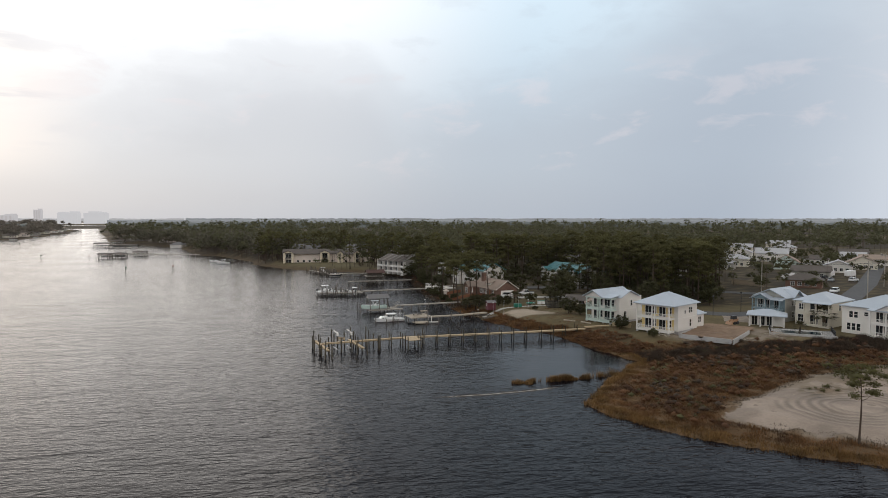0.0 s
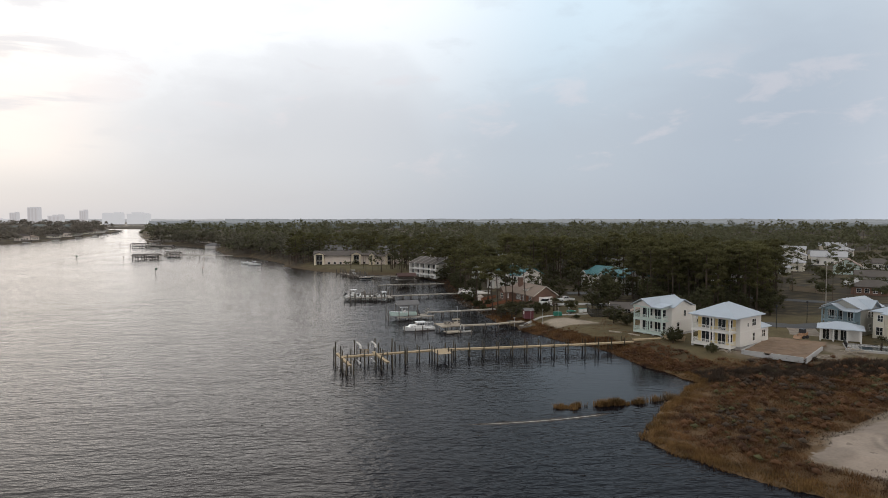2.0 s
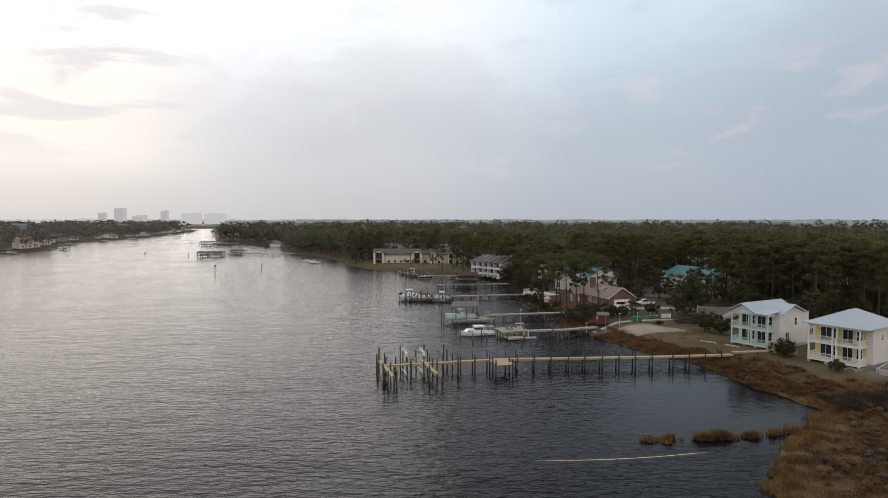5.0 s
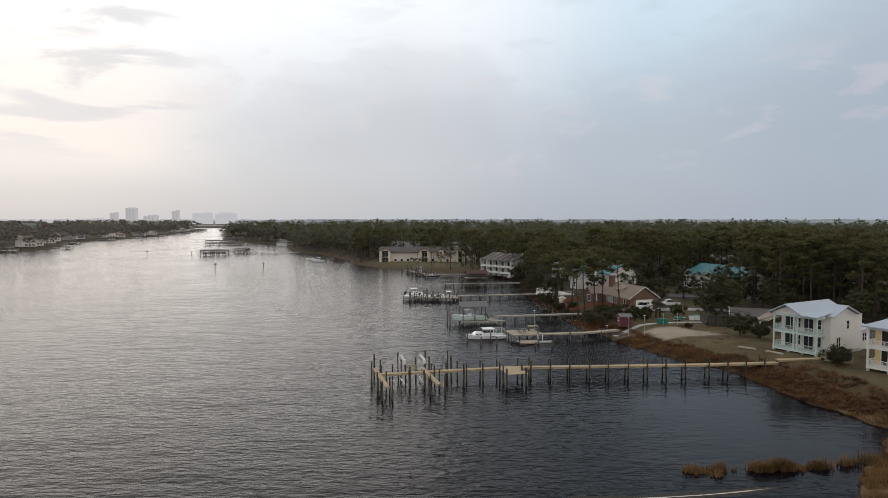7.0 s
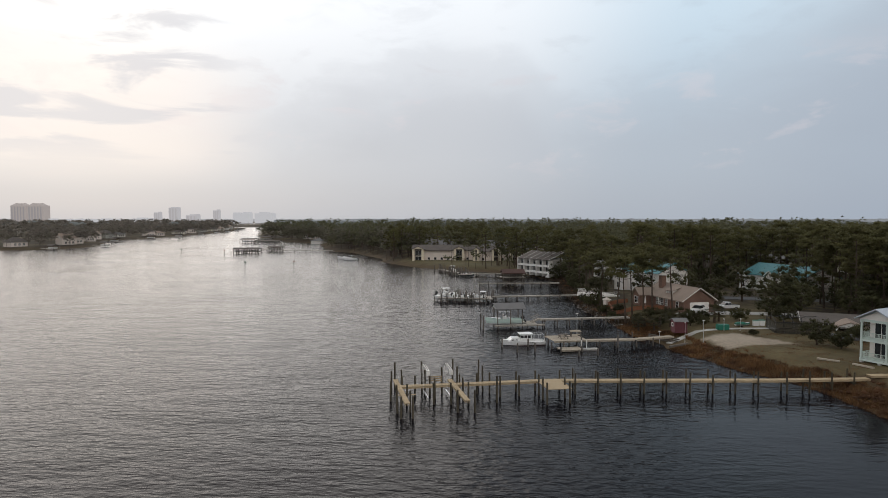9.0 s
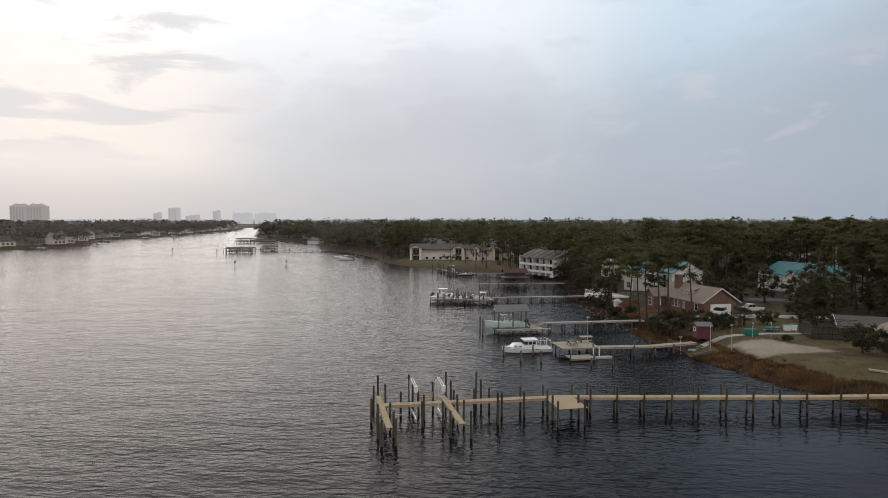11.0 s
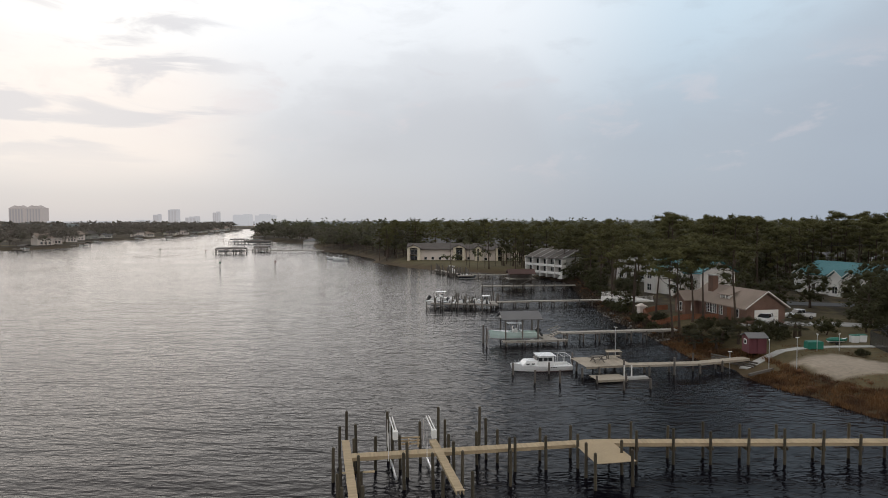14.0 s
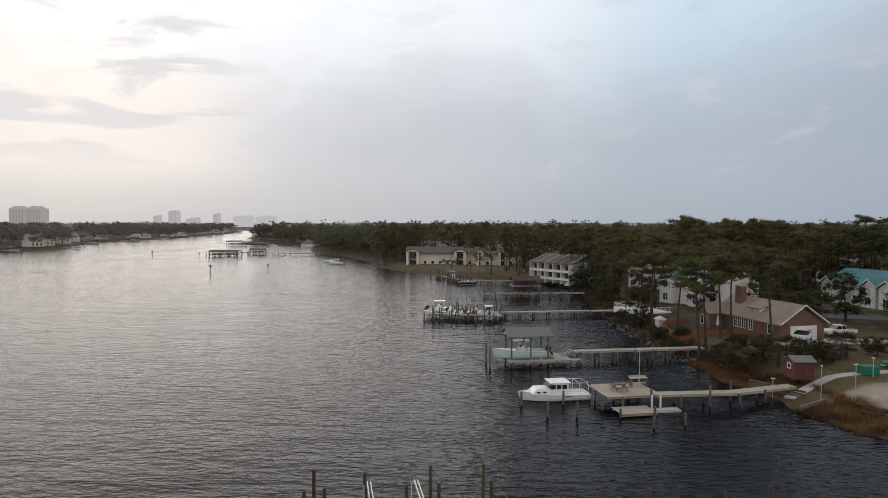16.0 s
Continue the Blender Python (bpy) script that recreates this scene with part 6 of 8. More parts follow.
part("wall", box(bmesh.new(), -0.2, 0, 0, 0, D_, H_), "block", lot)
bm = bmesh.new()
bmesh.ops.create_grid(bm, x_segments=26, y_segments=32, size=0.5)
for v in bm.verts:
    v.co = Vector(((v.co.x + 0.5) * (W_ - 0.1) + 0.05, (v.co.y + 0.5) * (D_ + 5) + 0.22, H_ - 0.2 + 0.18 * noise.noise((v.co.x * 7, v.co.y * 9, 3)) + 0.12 * v.co.y))
part("dirt_fill", bm, "dirt", lot, "brown fill dirt", True)


def simple_house(name, x, y, turn, w, d, h, walls, roof_mat, label, roof="gable_x", rise=2.2, ov=0.5, wins=(), ground=None, group="", category="house"):
    """Body with corner walls, roof with gables, windows listed as (x, y, z, w, h, face, cols)."""
    e = thing(name, x, y, gz(x, y) if ground is None else ground, turn, label, category, group)
    wall_box(e, 0, 0, -0.6, w, d, h, walls)
    if roof == "hip":
        part("roof", hip_roof(-ov, -ov, w + ov, d + ov, h, rise), roof_mat, e)
    elif roof == "gable_x":
        part("roof", gable_roof(-ov, -ov, w + ov, d + ov, h, rise), roof_mat, e)
        k = rise * d / (d + 2 * ov)
        part("gable", gable_wall(bmesh.new(), 0, d, 0.0, h - 0.05, k, 0.15, "y"), walls, e)
        part("gable", gable_wall(bmesh.new(), 0, d, w - 0.15, h - 0.05, k, 0.15, "y"), walls, e)
    else:
        part("roof", gable_roof(-ov, -ov, w + ov, d + ov, h, rise, "y"), roof_mat, e)
        k = rise * w / (w + 2 * ov)
        part("gable", gable_wall(bmesh.new(), 0, w, 0.0, h - 0.05, k), walls, e)
        part("gable", gable_wall(bmesh.new(), 0, w, d - 0.15, h - 0.05, k), walls, e)
    for wx, wy, wz, ww, wh, face, cols in wins:
        window(e, wx, wy, wz, ww, wh, face, cols, 2)
    return e


# grey-blue gabled house, cream house, white house
h3 = simple_house("house", 97.6, 107.6, -62, 7.6, 9.6, 5.9, "siding_grey", "metal_roof", "grey-green house with a blue porch and pale metal roof", "gable_y", 2.0,
                  wins=((2.0, -0.02, 3.7, 1.6, 1.5, "f", 2), (7.62, 3.5, 3.8, 0.8, 1.3, "r", 1), (7.62, 5.0, 3.8, 0.8, 1.3, "r", 1), (7.62, 8, 3.8, 1.0, 1.3, "r", 2), (7.62, 4, 0.9, 1.2, 1.4, "r", 2)), group="new waterfront houses")
part("roof", gable_roof(2.2, 2.6, 8.6, 7.4, 5.9, 1.7, "x"), "metal_roof", h3)
part("gable", gable_wall(bmesh.new(), 3.0, 7.0, 7.75, 5.85, 1.35, 0.15, "y"), "siding_grey", h3)
for z in (0.3, 3.1):
    part("porch_floor", box(bmesh.new(), 0.3, -2.0, z - 0.25, 7.2, -0.02, z), "siding_blue", h3, "blue painted porch")
    railing(h3, (0.4, -1.9, z), (7.1, -1.9, z), 0.95, "siding_blue")
    columns(h3, [(0.45, -1.85), (3.7, -1.85), (7.05, -1.85)], z, z + 2.55, 0.24, "siding_blue")
part("front_wall", box(bmesh.new(), 0.05, -0.05, 0.2, 7.5, -0.003, 5.8), "siding_blue", h3, "blue front siding")
part("porch_roof", gable_roof(0.0, -2.6, 5.2, 0.5, 5.55, 1.3, "y"), "metal_roof", h3)
part("gable", gable_wall(bmesh.new(), 0.4, 4.8, -2.1, 5.5, 1.05), "siding_blue", h3)
part("porch_roof", slab(bmesh.new(), [(5.0, -2.5, 5.5), (7.9, -2.5, 5.5), (7.9, 0.2, 5.95), (5.0, 0.2, 5.95)], 0.14), "metal_roof", h3)
for wx in (1.5, 3.2, 5.6):
    window(h3, wx, -0.06, 3.15, 1.2, 2.0, "f", 2, 1)
    window(h3, wx, -0.06, 0.35, 1.2, 2.0, "f", 2, 1)

pav = thing("pool_house", 88.6, 97.4, gz(92, 98), -36, "open white pool house with a pale metal hip roof", "pool house")
part("roof", hip_roof(0, 0, 8.6, 7.0, 2.75, 1.15), "metal_roof", pav)
wall_box(pav, 0.6, 2.6, -0.4, 8.0, 6.4, 2.7, "white")
columns(pav, [(0.7, 0.7), (3.0, 0.7), (5.5, 0.7), (7.9, 0.7)], -0.2, 2.7, 0.3)
for wx in (1.7, 3.3, 4.9):
    window(pav, wx, 2.58, 0.1, 1.1, 2.1, "f", 2, 1)
pool = thing("pool_deck", 91.4, 93.2, gz(96, 90), -32, "raised concrete pool deck with a dark pool", "pool")
part("deck", box(bmesh.new(), 0, -7.4, -0.6, 12.5, 0.6, 0.18), "concrete", pool)
part("pool_water", box(bmesh.new(), 2.4, -5.4, 0.05, 10, -2.0, 0.20), "pool", pool)
part("wall", box(bmesh.new(), -0.25, -7.7, -0.6, 12.7, -7.4, 0.42), "block", pool)
for p, q in (((0.1, -7.2), (12.4, -7.2)), ((12.4, -7.2), (12.4, 0.4)), ((0.1, -7.2), (0.1, 0.4))):
    railing(pool, (*p, 0.18), (*q, 0.18), 1.2, "black", 0.13)
h4 = simple_house("house", 102.6, 99.2, -62, 8.2, 10.6, 5.8, "siding_cream", "metal_roof", "cream two-storey house with a pale metal hip roof", "hip", 1.9,
                  wins=((1.4, -0.02, 3.7, 1.0, 1.3, "f", 2), (1.4, -0.02, 0.8, 1.4, 1.6, "f", 2), (8.22, 4, 3.7, 1.0, 1.3, "r", 2), (8.22, 9, 3.7, 1.0, 1.3, "r", 2), (8.22, 6, 0.8, 1.0, 1.3, "r", 2)), group="new waterfront houses")
for z in (0.3, 3.1):
    part("porch_floor", box(bmesh.new(), 2.6, -1.8, z - 0.25, 8.3, -0.02, z), "siding_cream", h4)
    railing(h4, (2.7, -1.7, z), (8.2, -1.7, z), 0.95, "siding_cream")
    columns(h4, [(2.75, -1.65), (5.4, -1.65), (8.15, -1.65)], z, z + 2.55, 0.24, "siding_cream")
    window(h4, 4.3, -0.02, z + 0.1, 1.7, 2.1, "f", 2, 1)
    window(h4, 6.9, -0.02, z + 0.1, 1.2, 2.1, "f", 2, 1)
part("porch_roof", slab(bmesh.new(), [(2.3, -2.2, 5.6), (8.7, -2.2, 5.6), (8.7, 0.1, 5.95), (2.3, 0.1, 5.95)], 0.14), "metal_roof", h4)
h5 = simple_house("house", 105.0, 87.2, -66, 13.4, 12, 6.1, "siding_white", "metal_roof", "bright white two-storey house with porches and metal roof", "hip", 2.5,
                  wins=((1.9, -0.02, 3.6, 0.75, 1.3, "f", 1), (2.9, -0.02, 3.6, 0.75, 1.3, "f", 1), (5.0, -0.02, 4.2, 0.8, 0.8, "f", 1), (1.5, -0.02, 0.8, 0.75, 1.5, "f", 1), (2.5, -0.02, 0.8, 0.75, 1.5, "f", 1), (3.5, -0.02, 0.8, 0.75, 1.5, "f", 1)), group="new waterfront houses")
for z in (0.3, 3.1):
    part("porch_floor", box(bmesh.new(), 6.4, -2.0, z - 0.3, 13.4, -0.02, z), "white", h5)
    railing(h5, (6.5, -1.9, z), (13.3, -1.9, z), 0.95, "white")
    columns(h5, [(6.55, -1.85), (9.6, -1.85), (10.3, -1.85), (13.25, -1.85)], z, z + 2.5, 0.26)
    for wx in (7.6, 9.2, 11.8):
        window(h5, wx, -0.02, z + 0.1, 1.3, 2.1, "f", 2, 1)
part("porch_roof", slab(bmesh.new(), [(6.0, -2.4, 5.85), (13.9, -2.4, 5.85), (13.9, 0.1, 6.2), (6.0, 0.1, 6.2)], 0.14), "metal_roof", h5)
part("porch_roof", gable_roof(7.6, -2.3, 12.0, 3.0, 5.95, 1.3, "y"), "metal_roof", h5)
part("gable", gable_wall(bmesh.new(), 7.9, 11.7, -2.0, 5.95, 1.05), "siding_white", h5)
bm = bmesh.new()
for i in range(5):
    box(bm, 4.9 + i * 0.28, -1.9, -0.6, 5.2 + i * 0.28, -0.7, -0.45 + i * 0.17)
part("stairs", bm, "white", h5)

# brick house
br = thing("brick_house", 37.1, 170.6, 2.25, -72, "low red-brick house with brown shingles and a tall chimney", "house")
L, D = 15.6, 7.4
wall_box(br, 0, 0, -0.8, L, D, 2.5, "brick")
part("roof", gable_roof(-0.4, -0.6, L + 0.5, D + 0.6, 2.4, 2.85, "x", 0.2), "shingle", br)
part("gable", gable_wall(bmesh.new(), 0, D, L - 0.2, 2.4, 2.4, 0.2, "y"), "brick", br)
part("gable", gable_wall(bmesh.new(), 0, D, 0.0, 2.4, 2.4, 0.2, "y"), "brick", br)
bm = bmesh.new()
for y in (-0.62, D + 0.62):
    beam(bm, (L + 0.53, y, 2.4), (L + 0.53, D / 2, 5.25), 0.06, 0.15)
part("barge_board", bm, "white", br)
part("garage_door", box(bmesh.new(), L + 0.003, 1.5, -0.2, L + 0.05, 6.1, 2.1), "white", br, "wide white garage door")
bm = bmesh.new()
for z in (0.36, 0.92, 1.48):
    box(bm, L + 0.05, 1.6, z, L + 0.062, 6.0, z + 0.03)
part("door_groove", bm, "concrete", br)
part("chimney", box(bmesh.new(), 2.6, 1.8, 2.0, 4.0, 2.9, 6.9), "brick", br)
part("chimney_cap", box(bmesh.new(), 2.5, 1.7, 6.9, 4.1, 3.0, 7.1), "concrete", br)
part("wing_wall", box(bmesh.new(), -0.6, -3.0, -0.5, 2.6, -0.01, 2.5), "brick", br)
part("wing_roof", gable_roof(-1.0, -3.5, 3.0, 2.0, 2.45, 1.6, "y"), "shingle", br)
part("wing_gable", gable_wall(bmesh.new(), -0.6, 2.6, -3.0, 2.4, 1.3), "brick", br)
window(br, 1.0, -3.02, 0.4, 1.3, 1.5, "f", 2, 2)
for wx in (5.2, 6.2, 7.2, 8.9):
    window(br, wx, -0.02, 0.6, 0.8, 1.5, "f", 2, 3)
window(br, 13.2, -0.02, 0.7, 0.9, 1.3, "f", 1, 2)
part("door", box(bmesh.new(), 10.6, -0.05, -0.2, 11.6, -0.003, 2.05), "cedar", br)
dm = bmesh.new()
box(dm, 7.3, 0.9, 2.8, 9.9, 3.0, 4.1)
part("dormer", dm, "white", br)
part("dormer_roof", slab(bmesh.new(), [(7.0, 0.6, 4.05), (10.2, 0.6, 4.05), (10.2, 3.5, 5.0), (7.0, 3.5, 5.0)], 0.14), "shingle", br)
for wx in (7.9, 8.6, 9.3):
    window(br, wx, 0.88, 3.2, 0.5, 0.75, "f", 2, 2)

# low brown house with a screened pool
lowh = simple_house("house", 60.2, 141.0, -20, 17, 9, 2.1, "stucco_pink", "shingle_dark", "low house with dark brown shingles and white gable edge", "gable_x", 1.2, 0.7, ground=0.95,
                    wins=((4, -0.02, 0.7, 1.6, 1.2, "f", 2), (9, -0.02, 0.7, 1.6, 1.2, "f", 2)))
bm = bmesh.new()
for y in (-0.72, 9.72):
    beam(bm, (-0.73, y, 2.1), (-0.73, 4.5, 3.3), 0.07, 0.22)
part("barge_board", bm, "white", lowh)
part("porch_roof", gable_roof(4.6, -4.4, 9.4, 1.5, 2.0, 0.95, "y"), "shingle", lowh)
part("porch_gable", gable_wall(bmesh.new(), 4.9, 9.1, -4.2, 1.95, 0.8), "white", lowh)
columns(lowh, [(4.9, -4.1), (9.1, -4.1)], -0.3, 2.0, 0.25)
cage = thing("pool_cage", 51.6, 132.6, 1.95, -8, "dark screened pool enclosure with thin bars", "enclosure")
bm = bmesh.new()
for i in range(6):
    x = i * 1.5
    for y in (0, 6.5):
        beam(bm, (x, y, 0), (x, y, 2.1), 0.06, 0.06)
    beam(bm, (x, 0, 2.1), (x, 3.2, 2.9), 0.06, 0.06)
    beam(bm, (x, 3.2, 2.9), (x, 6.5, 2.1), 0.06, 0.06)
for y, z in ((0, 2.1), (3.2, 2.9), (6.5, 2.1), (0, 1.0)):
    beam(bm, (0, y, z), (7.5, y, z), 0.06, 0.06)
part("frame", bm, "black", cage)
part("screen_wall", box(bmesh.new(), 0, 0.05, 0, 7.5, 0.08, 2.05), "screen", cage, "dark insect screen")
part("screen_wall", box(bmesh.new(), -0.02, 0.1, 0, 0.01, 6.4, 2.05), "screen", cage, "dark insect screen")

# white houses with teal roofs
def teal_house(x, y, turn, w, d, h, gables, label, rise=3.0):
    e = simple_house("house", x, y, turn, w, d, h, "siding_white", "teal_roof", label, "gable_x", rise, 0.6, ground=2.0, group="white houses with teal roofs")
    for gx, gw in gables:
        part("bay_wall", box(bmesh.new(), gx, -1.6, -0.5, gx + gw, -0.01, h - 0.1), "siding_white", e)
        part("bay_roof", gable_roof(gx - 0.4, -2.0, gx + gw + 0.4, 3.0, h - 0.1, gw * 0.45, "y"), "teal_roof", e)
        part("bay_gable", gable_wall(bmesh.new(), gx, gx + gw, -1.6, h - 0.15, gw * 0.38), "siding_white", e)
        bm = bmesh.new()
        for s in (0, 1):
            beam(bm, (gx - 0.4 if s == 0 else gx + gw + 0.4, -2.02, h - 0.1), (gx + gw / 2, -2.02, h - 0.1 + gw * 0.45), 0.06, 0.2)
        part("barge_board", bm, "white", e)
        for z in (0.7, 3.5):
            if z + 1.6 < h:
                window(e, gx + gw / 2, -1.62, z, 1.3, 1.5, "f", 2, 2)
    for i in range(int(w / 3)):
        if not any(gx - 1 < 1.5 + i * 3 < gx + gw + 1 for gx, gw in gables):
            for z in (0.7, 3.5):
                if z + 1.5 < h:
                    window(e, 1.5 + i * 3, -0.02, z, 1.0, 1.4, "f", 1, 2)
    return e


teal_house(36.6, 205.6, -58, 16, 11, 5.6, ((0.4, 3.6), (8.5, 4.0)), "white house with a teal metal roof among pines", 2.8)
teal_house(74.0, 210.6, -70, 22, 12, 4.5, ((0.2, 3.2), (10.5, 3.4), (14.6, 3.4), (18.4, 3.2)), "long white house with gabled bays and teal metal roof", 3.0)
wd = thing("pool_terrace", 23.4, 192.5, 1.5, -68, "raised white terrace with white railings", "terrace")
part("deck", box(bmesh.new(), 0, 0, 0.5, 10, 7, 0.7), "white", wd)
part("skirt", box(bmesh.new(), 0.02, 0.02, -0.3, 10 - 0.02, 0.1, 0.498), "white", wd)
for p, q in (((0, 0.05), (10, 0.05)), ((0.05, 0.1), (0.05, 7)), ((9.95, 0.1), (9.95, 7))):
    railing(wd, (*p, 0.7), (*q, 0.7), 1.0, "white", 0.3)

# apartment row with balconies
ap = thing("apartment_building", 8.8, 266.2, 1.4, -51, "white balconied apartment row with grey sloping roofs", "apartment building")
ap.scale = (0.82, 0.85, 0.92)
N, U = 5, 4.3
part("wall", box(bmesh.new(), 0, 1.8, -0.5, N * U, 12, 6.4), "siding_grey", ap)
for i in range(N):
    for z in (1.6, 4.2):
        part("balcony_front", box(bmesh.new(), i * U + 0.3, 0, z - 0.9, (i + 1) * U - 0.003, 0.15, z - 0.05), "white", ap)
        part("balcony_floor", box(bmesh.new(), i * U + 0.3, 0.15, z - 0.9, (i + 1) * U - 0.003, 1.79, z - 0.75), "white", ap)
        window(ap, i * U + 2.3, 1.78, z - 0.3, 3.7, 1.85, "f", 4, 1)
    part("roof_slope", slab(bmesh.new(), [(i * U + 0.3, -0.3, 6.35), ((i + 1) * U, -0.3, 6.35), ((i + 1) * U, 8.5, 9.3), (i * U + 0.3, 8.5, 9.3)], 0.2), "shingle_dark", ap)
for i in range(N + 1):
    bm = bmesh.new()
    part("roof_seam", slab(bmesh.new(), [(i * U + 0.05, -0.35, 6.44), (i * U + 0.247, -0.35, 6.44), (i * U + 0.247, 8.5, 9.38), (i * U + 0.05, 8.5, 9.38)], 0.5), "concrete", ap)
    box(bm, i * U, -0.35, -0.5, i * U + 0.297, 1.79, 6.0)
    part("party_wall", bm, "white", ap)
part("roof_back", slab(bmesh.new(), [(0, 8.5, 9.3), (N * U, 8.5, 9.3), (N * U, 12.5, 7.6), (0, 12.5, 7.6)], 0.2), "shingle_dark", ap)
bm = bmesh.new()
for i in range(7):
    box(bm, 20.5 + i * 0.35, -1.4, -0.6, 20.9 + i * 0.35, -0.3, -0.4 + i * 0.25)
part("stairs", bm, "white", ap)


def condo(x, y, turn, w, d, h, label, ends):
    e = thing("condominium", x, y, 1.6, turn, label, "apartment building", "cream condominiums")
    part("wall", box(bmesh.new(), 0, 2.0, -0.8, w, d, h), "stucco_pink", e)
    part("roof", gable_roof(-0.6, 0.4, w + 0.6, d + 0.6, h, 2.4, "x", 0.25), "shingle_dark", e)
    for gx, gw in ends:
        for s in (0, gw - 1.1):
            part("pier_wall", box(bmesh.new(), gx + s, -0.4, -0.8, gx + s + 1.1, 1.997, h + 0.6), "stucco_cream", e)
        for z in (0.0, 2.9):
            part("balcony", box(bmesh.new(), gx + 1.103, 0.1, z - 0.2, gx + gw - 1.103, 1.99, z), "dark_wood", e)
            railing(e, (gx + 1.2, 0.2, z), (gx + gw - 1.2, 0.2, z), 1.0, "dark_wood", 0.3)
            window(e, gx + gw / 2, 1.97, z + 0.1, gw - 2.6, 2.0, "f", 2, 1)
        part("end_roof", gable_roof(gx - 0.5, -0.9, gx + gw + 0.5, 5, h + 0.5, 1.5, "y", 0.2), "shingle_dark", e)
        part("end_gable", gable_wall(bmesh.new(), gx, gx + gw, -0.35, h + 0.45, 1.25), "stucco_cream", e)
    for i in range(int(w / 3.2)):
        if not any(gx - 1.2 < 1.6 + i * 3.2 < gx + gw + 1.2 for gx, gw in ends):
            window(e, 1.6 + i * 3.2, 1.98, 0.6, 1.1, 1.1, "f", 1, 1)
    return e


condo(-41.6, 326.5, 2, 31, 13, 5.4, "cream condominium with brown roof and balcony ends", ((0.0, 5.6), (20.4, 5.2)))
condo(-11.5, 323.5, 4, 30, 13, 5.2, "long condominium with dark brown roof behind pines", ((0.0, 3.0), (9, 4.2), (18, 4.2)))


# ---- boats ----
def hull(parent, L, B, H, material, bottom="dark_hull", n=14, draft=0.35):
    """Lofted hull, bow towards +x, waterline at z = 0, with a cockpit sole and gunwale."""
    def sect(s):
        f = max(0.0, (s - 0.42) / 0.58)
        b = B / 2 * (0.92 + 0.08 * min(1, s / 0.3)) * (1 - f ** 2.4)
        sheer = H * (0.80 + 0.42 * s * s)
        keel = -draft + draft * 1.15 * max(0.0, (s - 0.72) / 0.28) ** 1.6
        return max(b, 0.02), sheer, keel

    def loft(name, rows, mat_, label=""):
        bm = bmesh.new()
        grid = [[bm.verts.new(p) for p in r] for r in rows]
        for a, b in zip(grid, grid[1:]):
            for i in range(len(a) - 1):
                bm.faces.new((a[i], b[i], b[i + 1], a[i + 1]))
        bm.faces.new(grid[0])
        bmesh.ops.recalc_face_normals(bm, faces=bm.faces)
        return part(name, bm, mat_, parent, label)

    S = [i / n for i in range(n + 1)]
    X = lambda s: (s - 0.5) * L
    side, low, inner = [], [], []
    for s in S:
        b, sh, k = sect(s)
        rake = 0.05 * L * s ** 6
        side.append([(X(s) + rake, -b, sh), (X(s) + rake * 0.5, -b * 0.93, sh * 0.45), (X(s), -b * 0.82, 0.06), (X(s), b * 0.82, 0.06), (X(s) + rake * 0.5, b * 0.93, sh * 0.45), (X(s) + rake, b, sh)])
        low.append([(X(s), -b * 0.82, 0.06), (X(s), -b * 0.6, (k + 0.05) * 0.6), (X(s), 0, k), (X(s), b * 0.6, (k + 0.05) * 0.6), (X(s), b * 0.82, 0.06)])
    bm = bmesh.new()
    grid = [[bm.verts.new(p) for p in r] for r in side]
    for a, b in zip(grid, grid[1:]):
        for i in (0, 1, 3, 4):
            bm.faces.new((a[i], b[i], b[i + 1], a[i + 1]))
    bm.faces.new(grid[0])
    # gunwale, inner side and sole
    rim = []
    for s in S[:-1]:
        b, sh, k = sect(s)
        t = min(0.16, b * 0.5)
        rim.append([(X(s), -b, sh), (X(s), -b + t, sh + 0.01), (X(s), -b + t, 0.42), (X(s), b - t, 0.42), (X(s), b - t, sh + 0.01), (X(s), b, sh)])
    g2 = [[bm.verts.new(p) for p in r] for r in rim]
    for a, b in zip(g2, g2[1:]):
        for i in range(5):
            bm.faces.new((a[i], a[i + 1], b[i + 1], b[i]))
    bmesh.ops.remove_doubles(bm, verts=bm.verts, dist=0.004)
    bmesh.ops.recalc_face_normals(bm, faces=bm.faces)
    part("hull", bm, material, parent)
    loft("keel", low, bottom)
    # fore deck
    bm = bmesh.new()
    fd = []
    for s in [0.62 + 0.38 * i / 6 for i in range(7)]:
        b, sh, k = sect(s)
        fd.append([bm.verts.new((X(s), -b * 0.96, sh + 0.01)), bm.verts.new((X(s), 0, sh + 0.07)), bm.verts.new((X(s), b * 0.96, sh + 0.01))])
    for a, b in zip(fd, fd[1:]):
        for i in range(2):
            bm.faces.new((a[i], b[i], b[i + 1], a[i + 1]))
    part("fore_deck", bm, "gelcoat", parent)
    return sect, X


def tapered(bm, x0, x1, y, z0, z1, back=0.0, front=0.0, narrow=0.0):
    """A box whose top is drawn in at the back, front and sides."""
    lo = [(x0, -y, z0), (x1, -y, z0), (x1, y, z0), (x0, y, z0)]
    hi = [(x0 + back, -y + narrow, z1), (x1 - front, -y + narrow, z1), (x1 - front, y - narrow, z1), (x0 + back, y - narrow, z1)]
    a, b = [bm.verts.new(p) for p in lo], [bm.verts.new(p) for p in hi]
    bm.faces.new(a[::-1])
    bm.faces.new(b)
    for i in range(4):
        bm.faces.new((a[i], a[(i + 1) % 4], b[(i + 1) % 4], b[i]))
    return bm


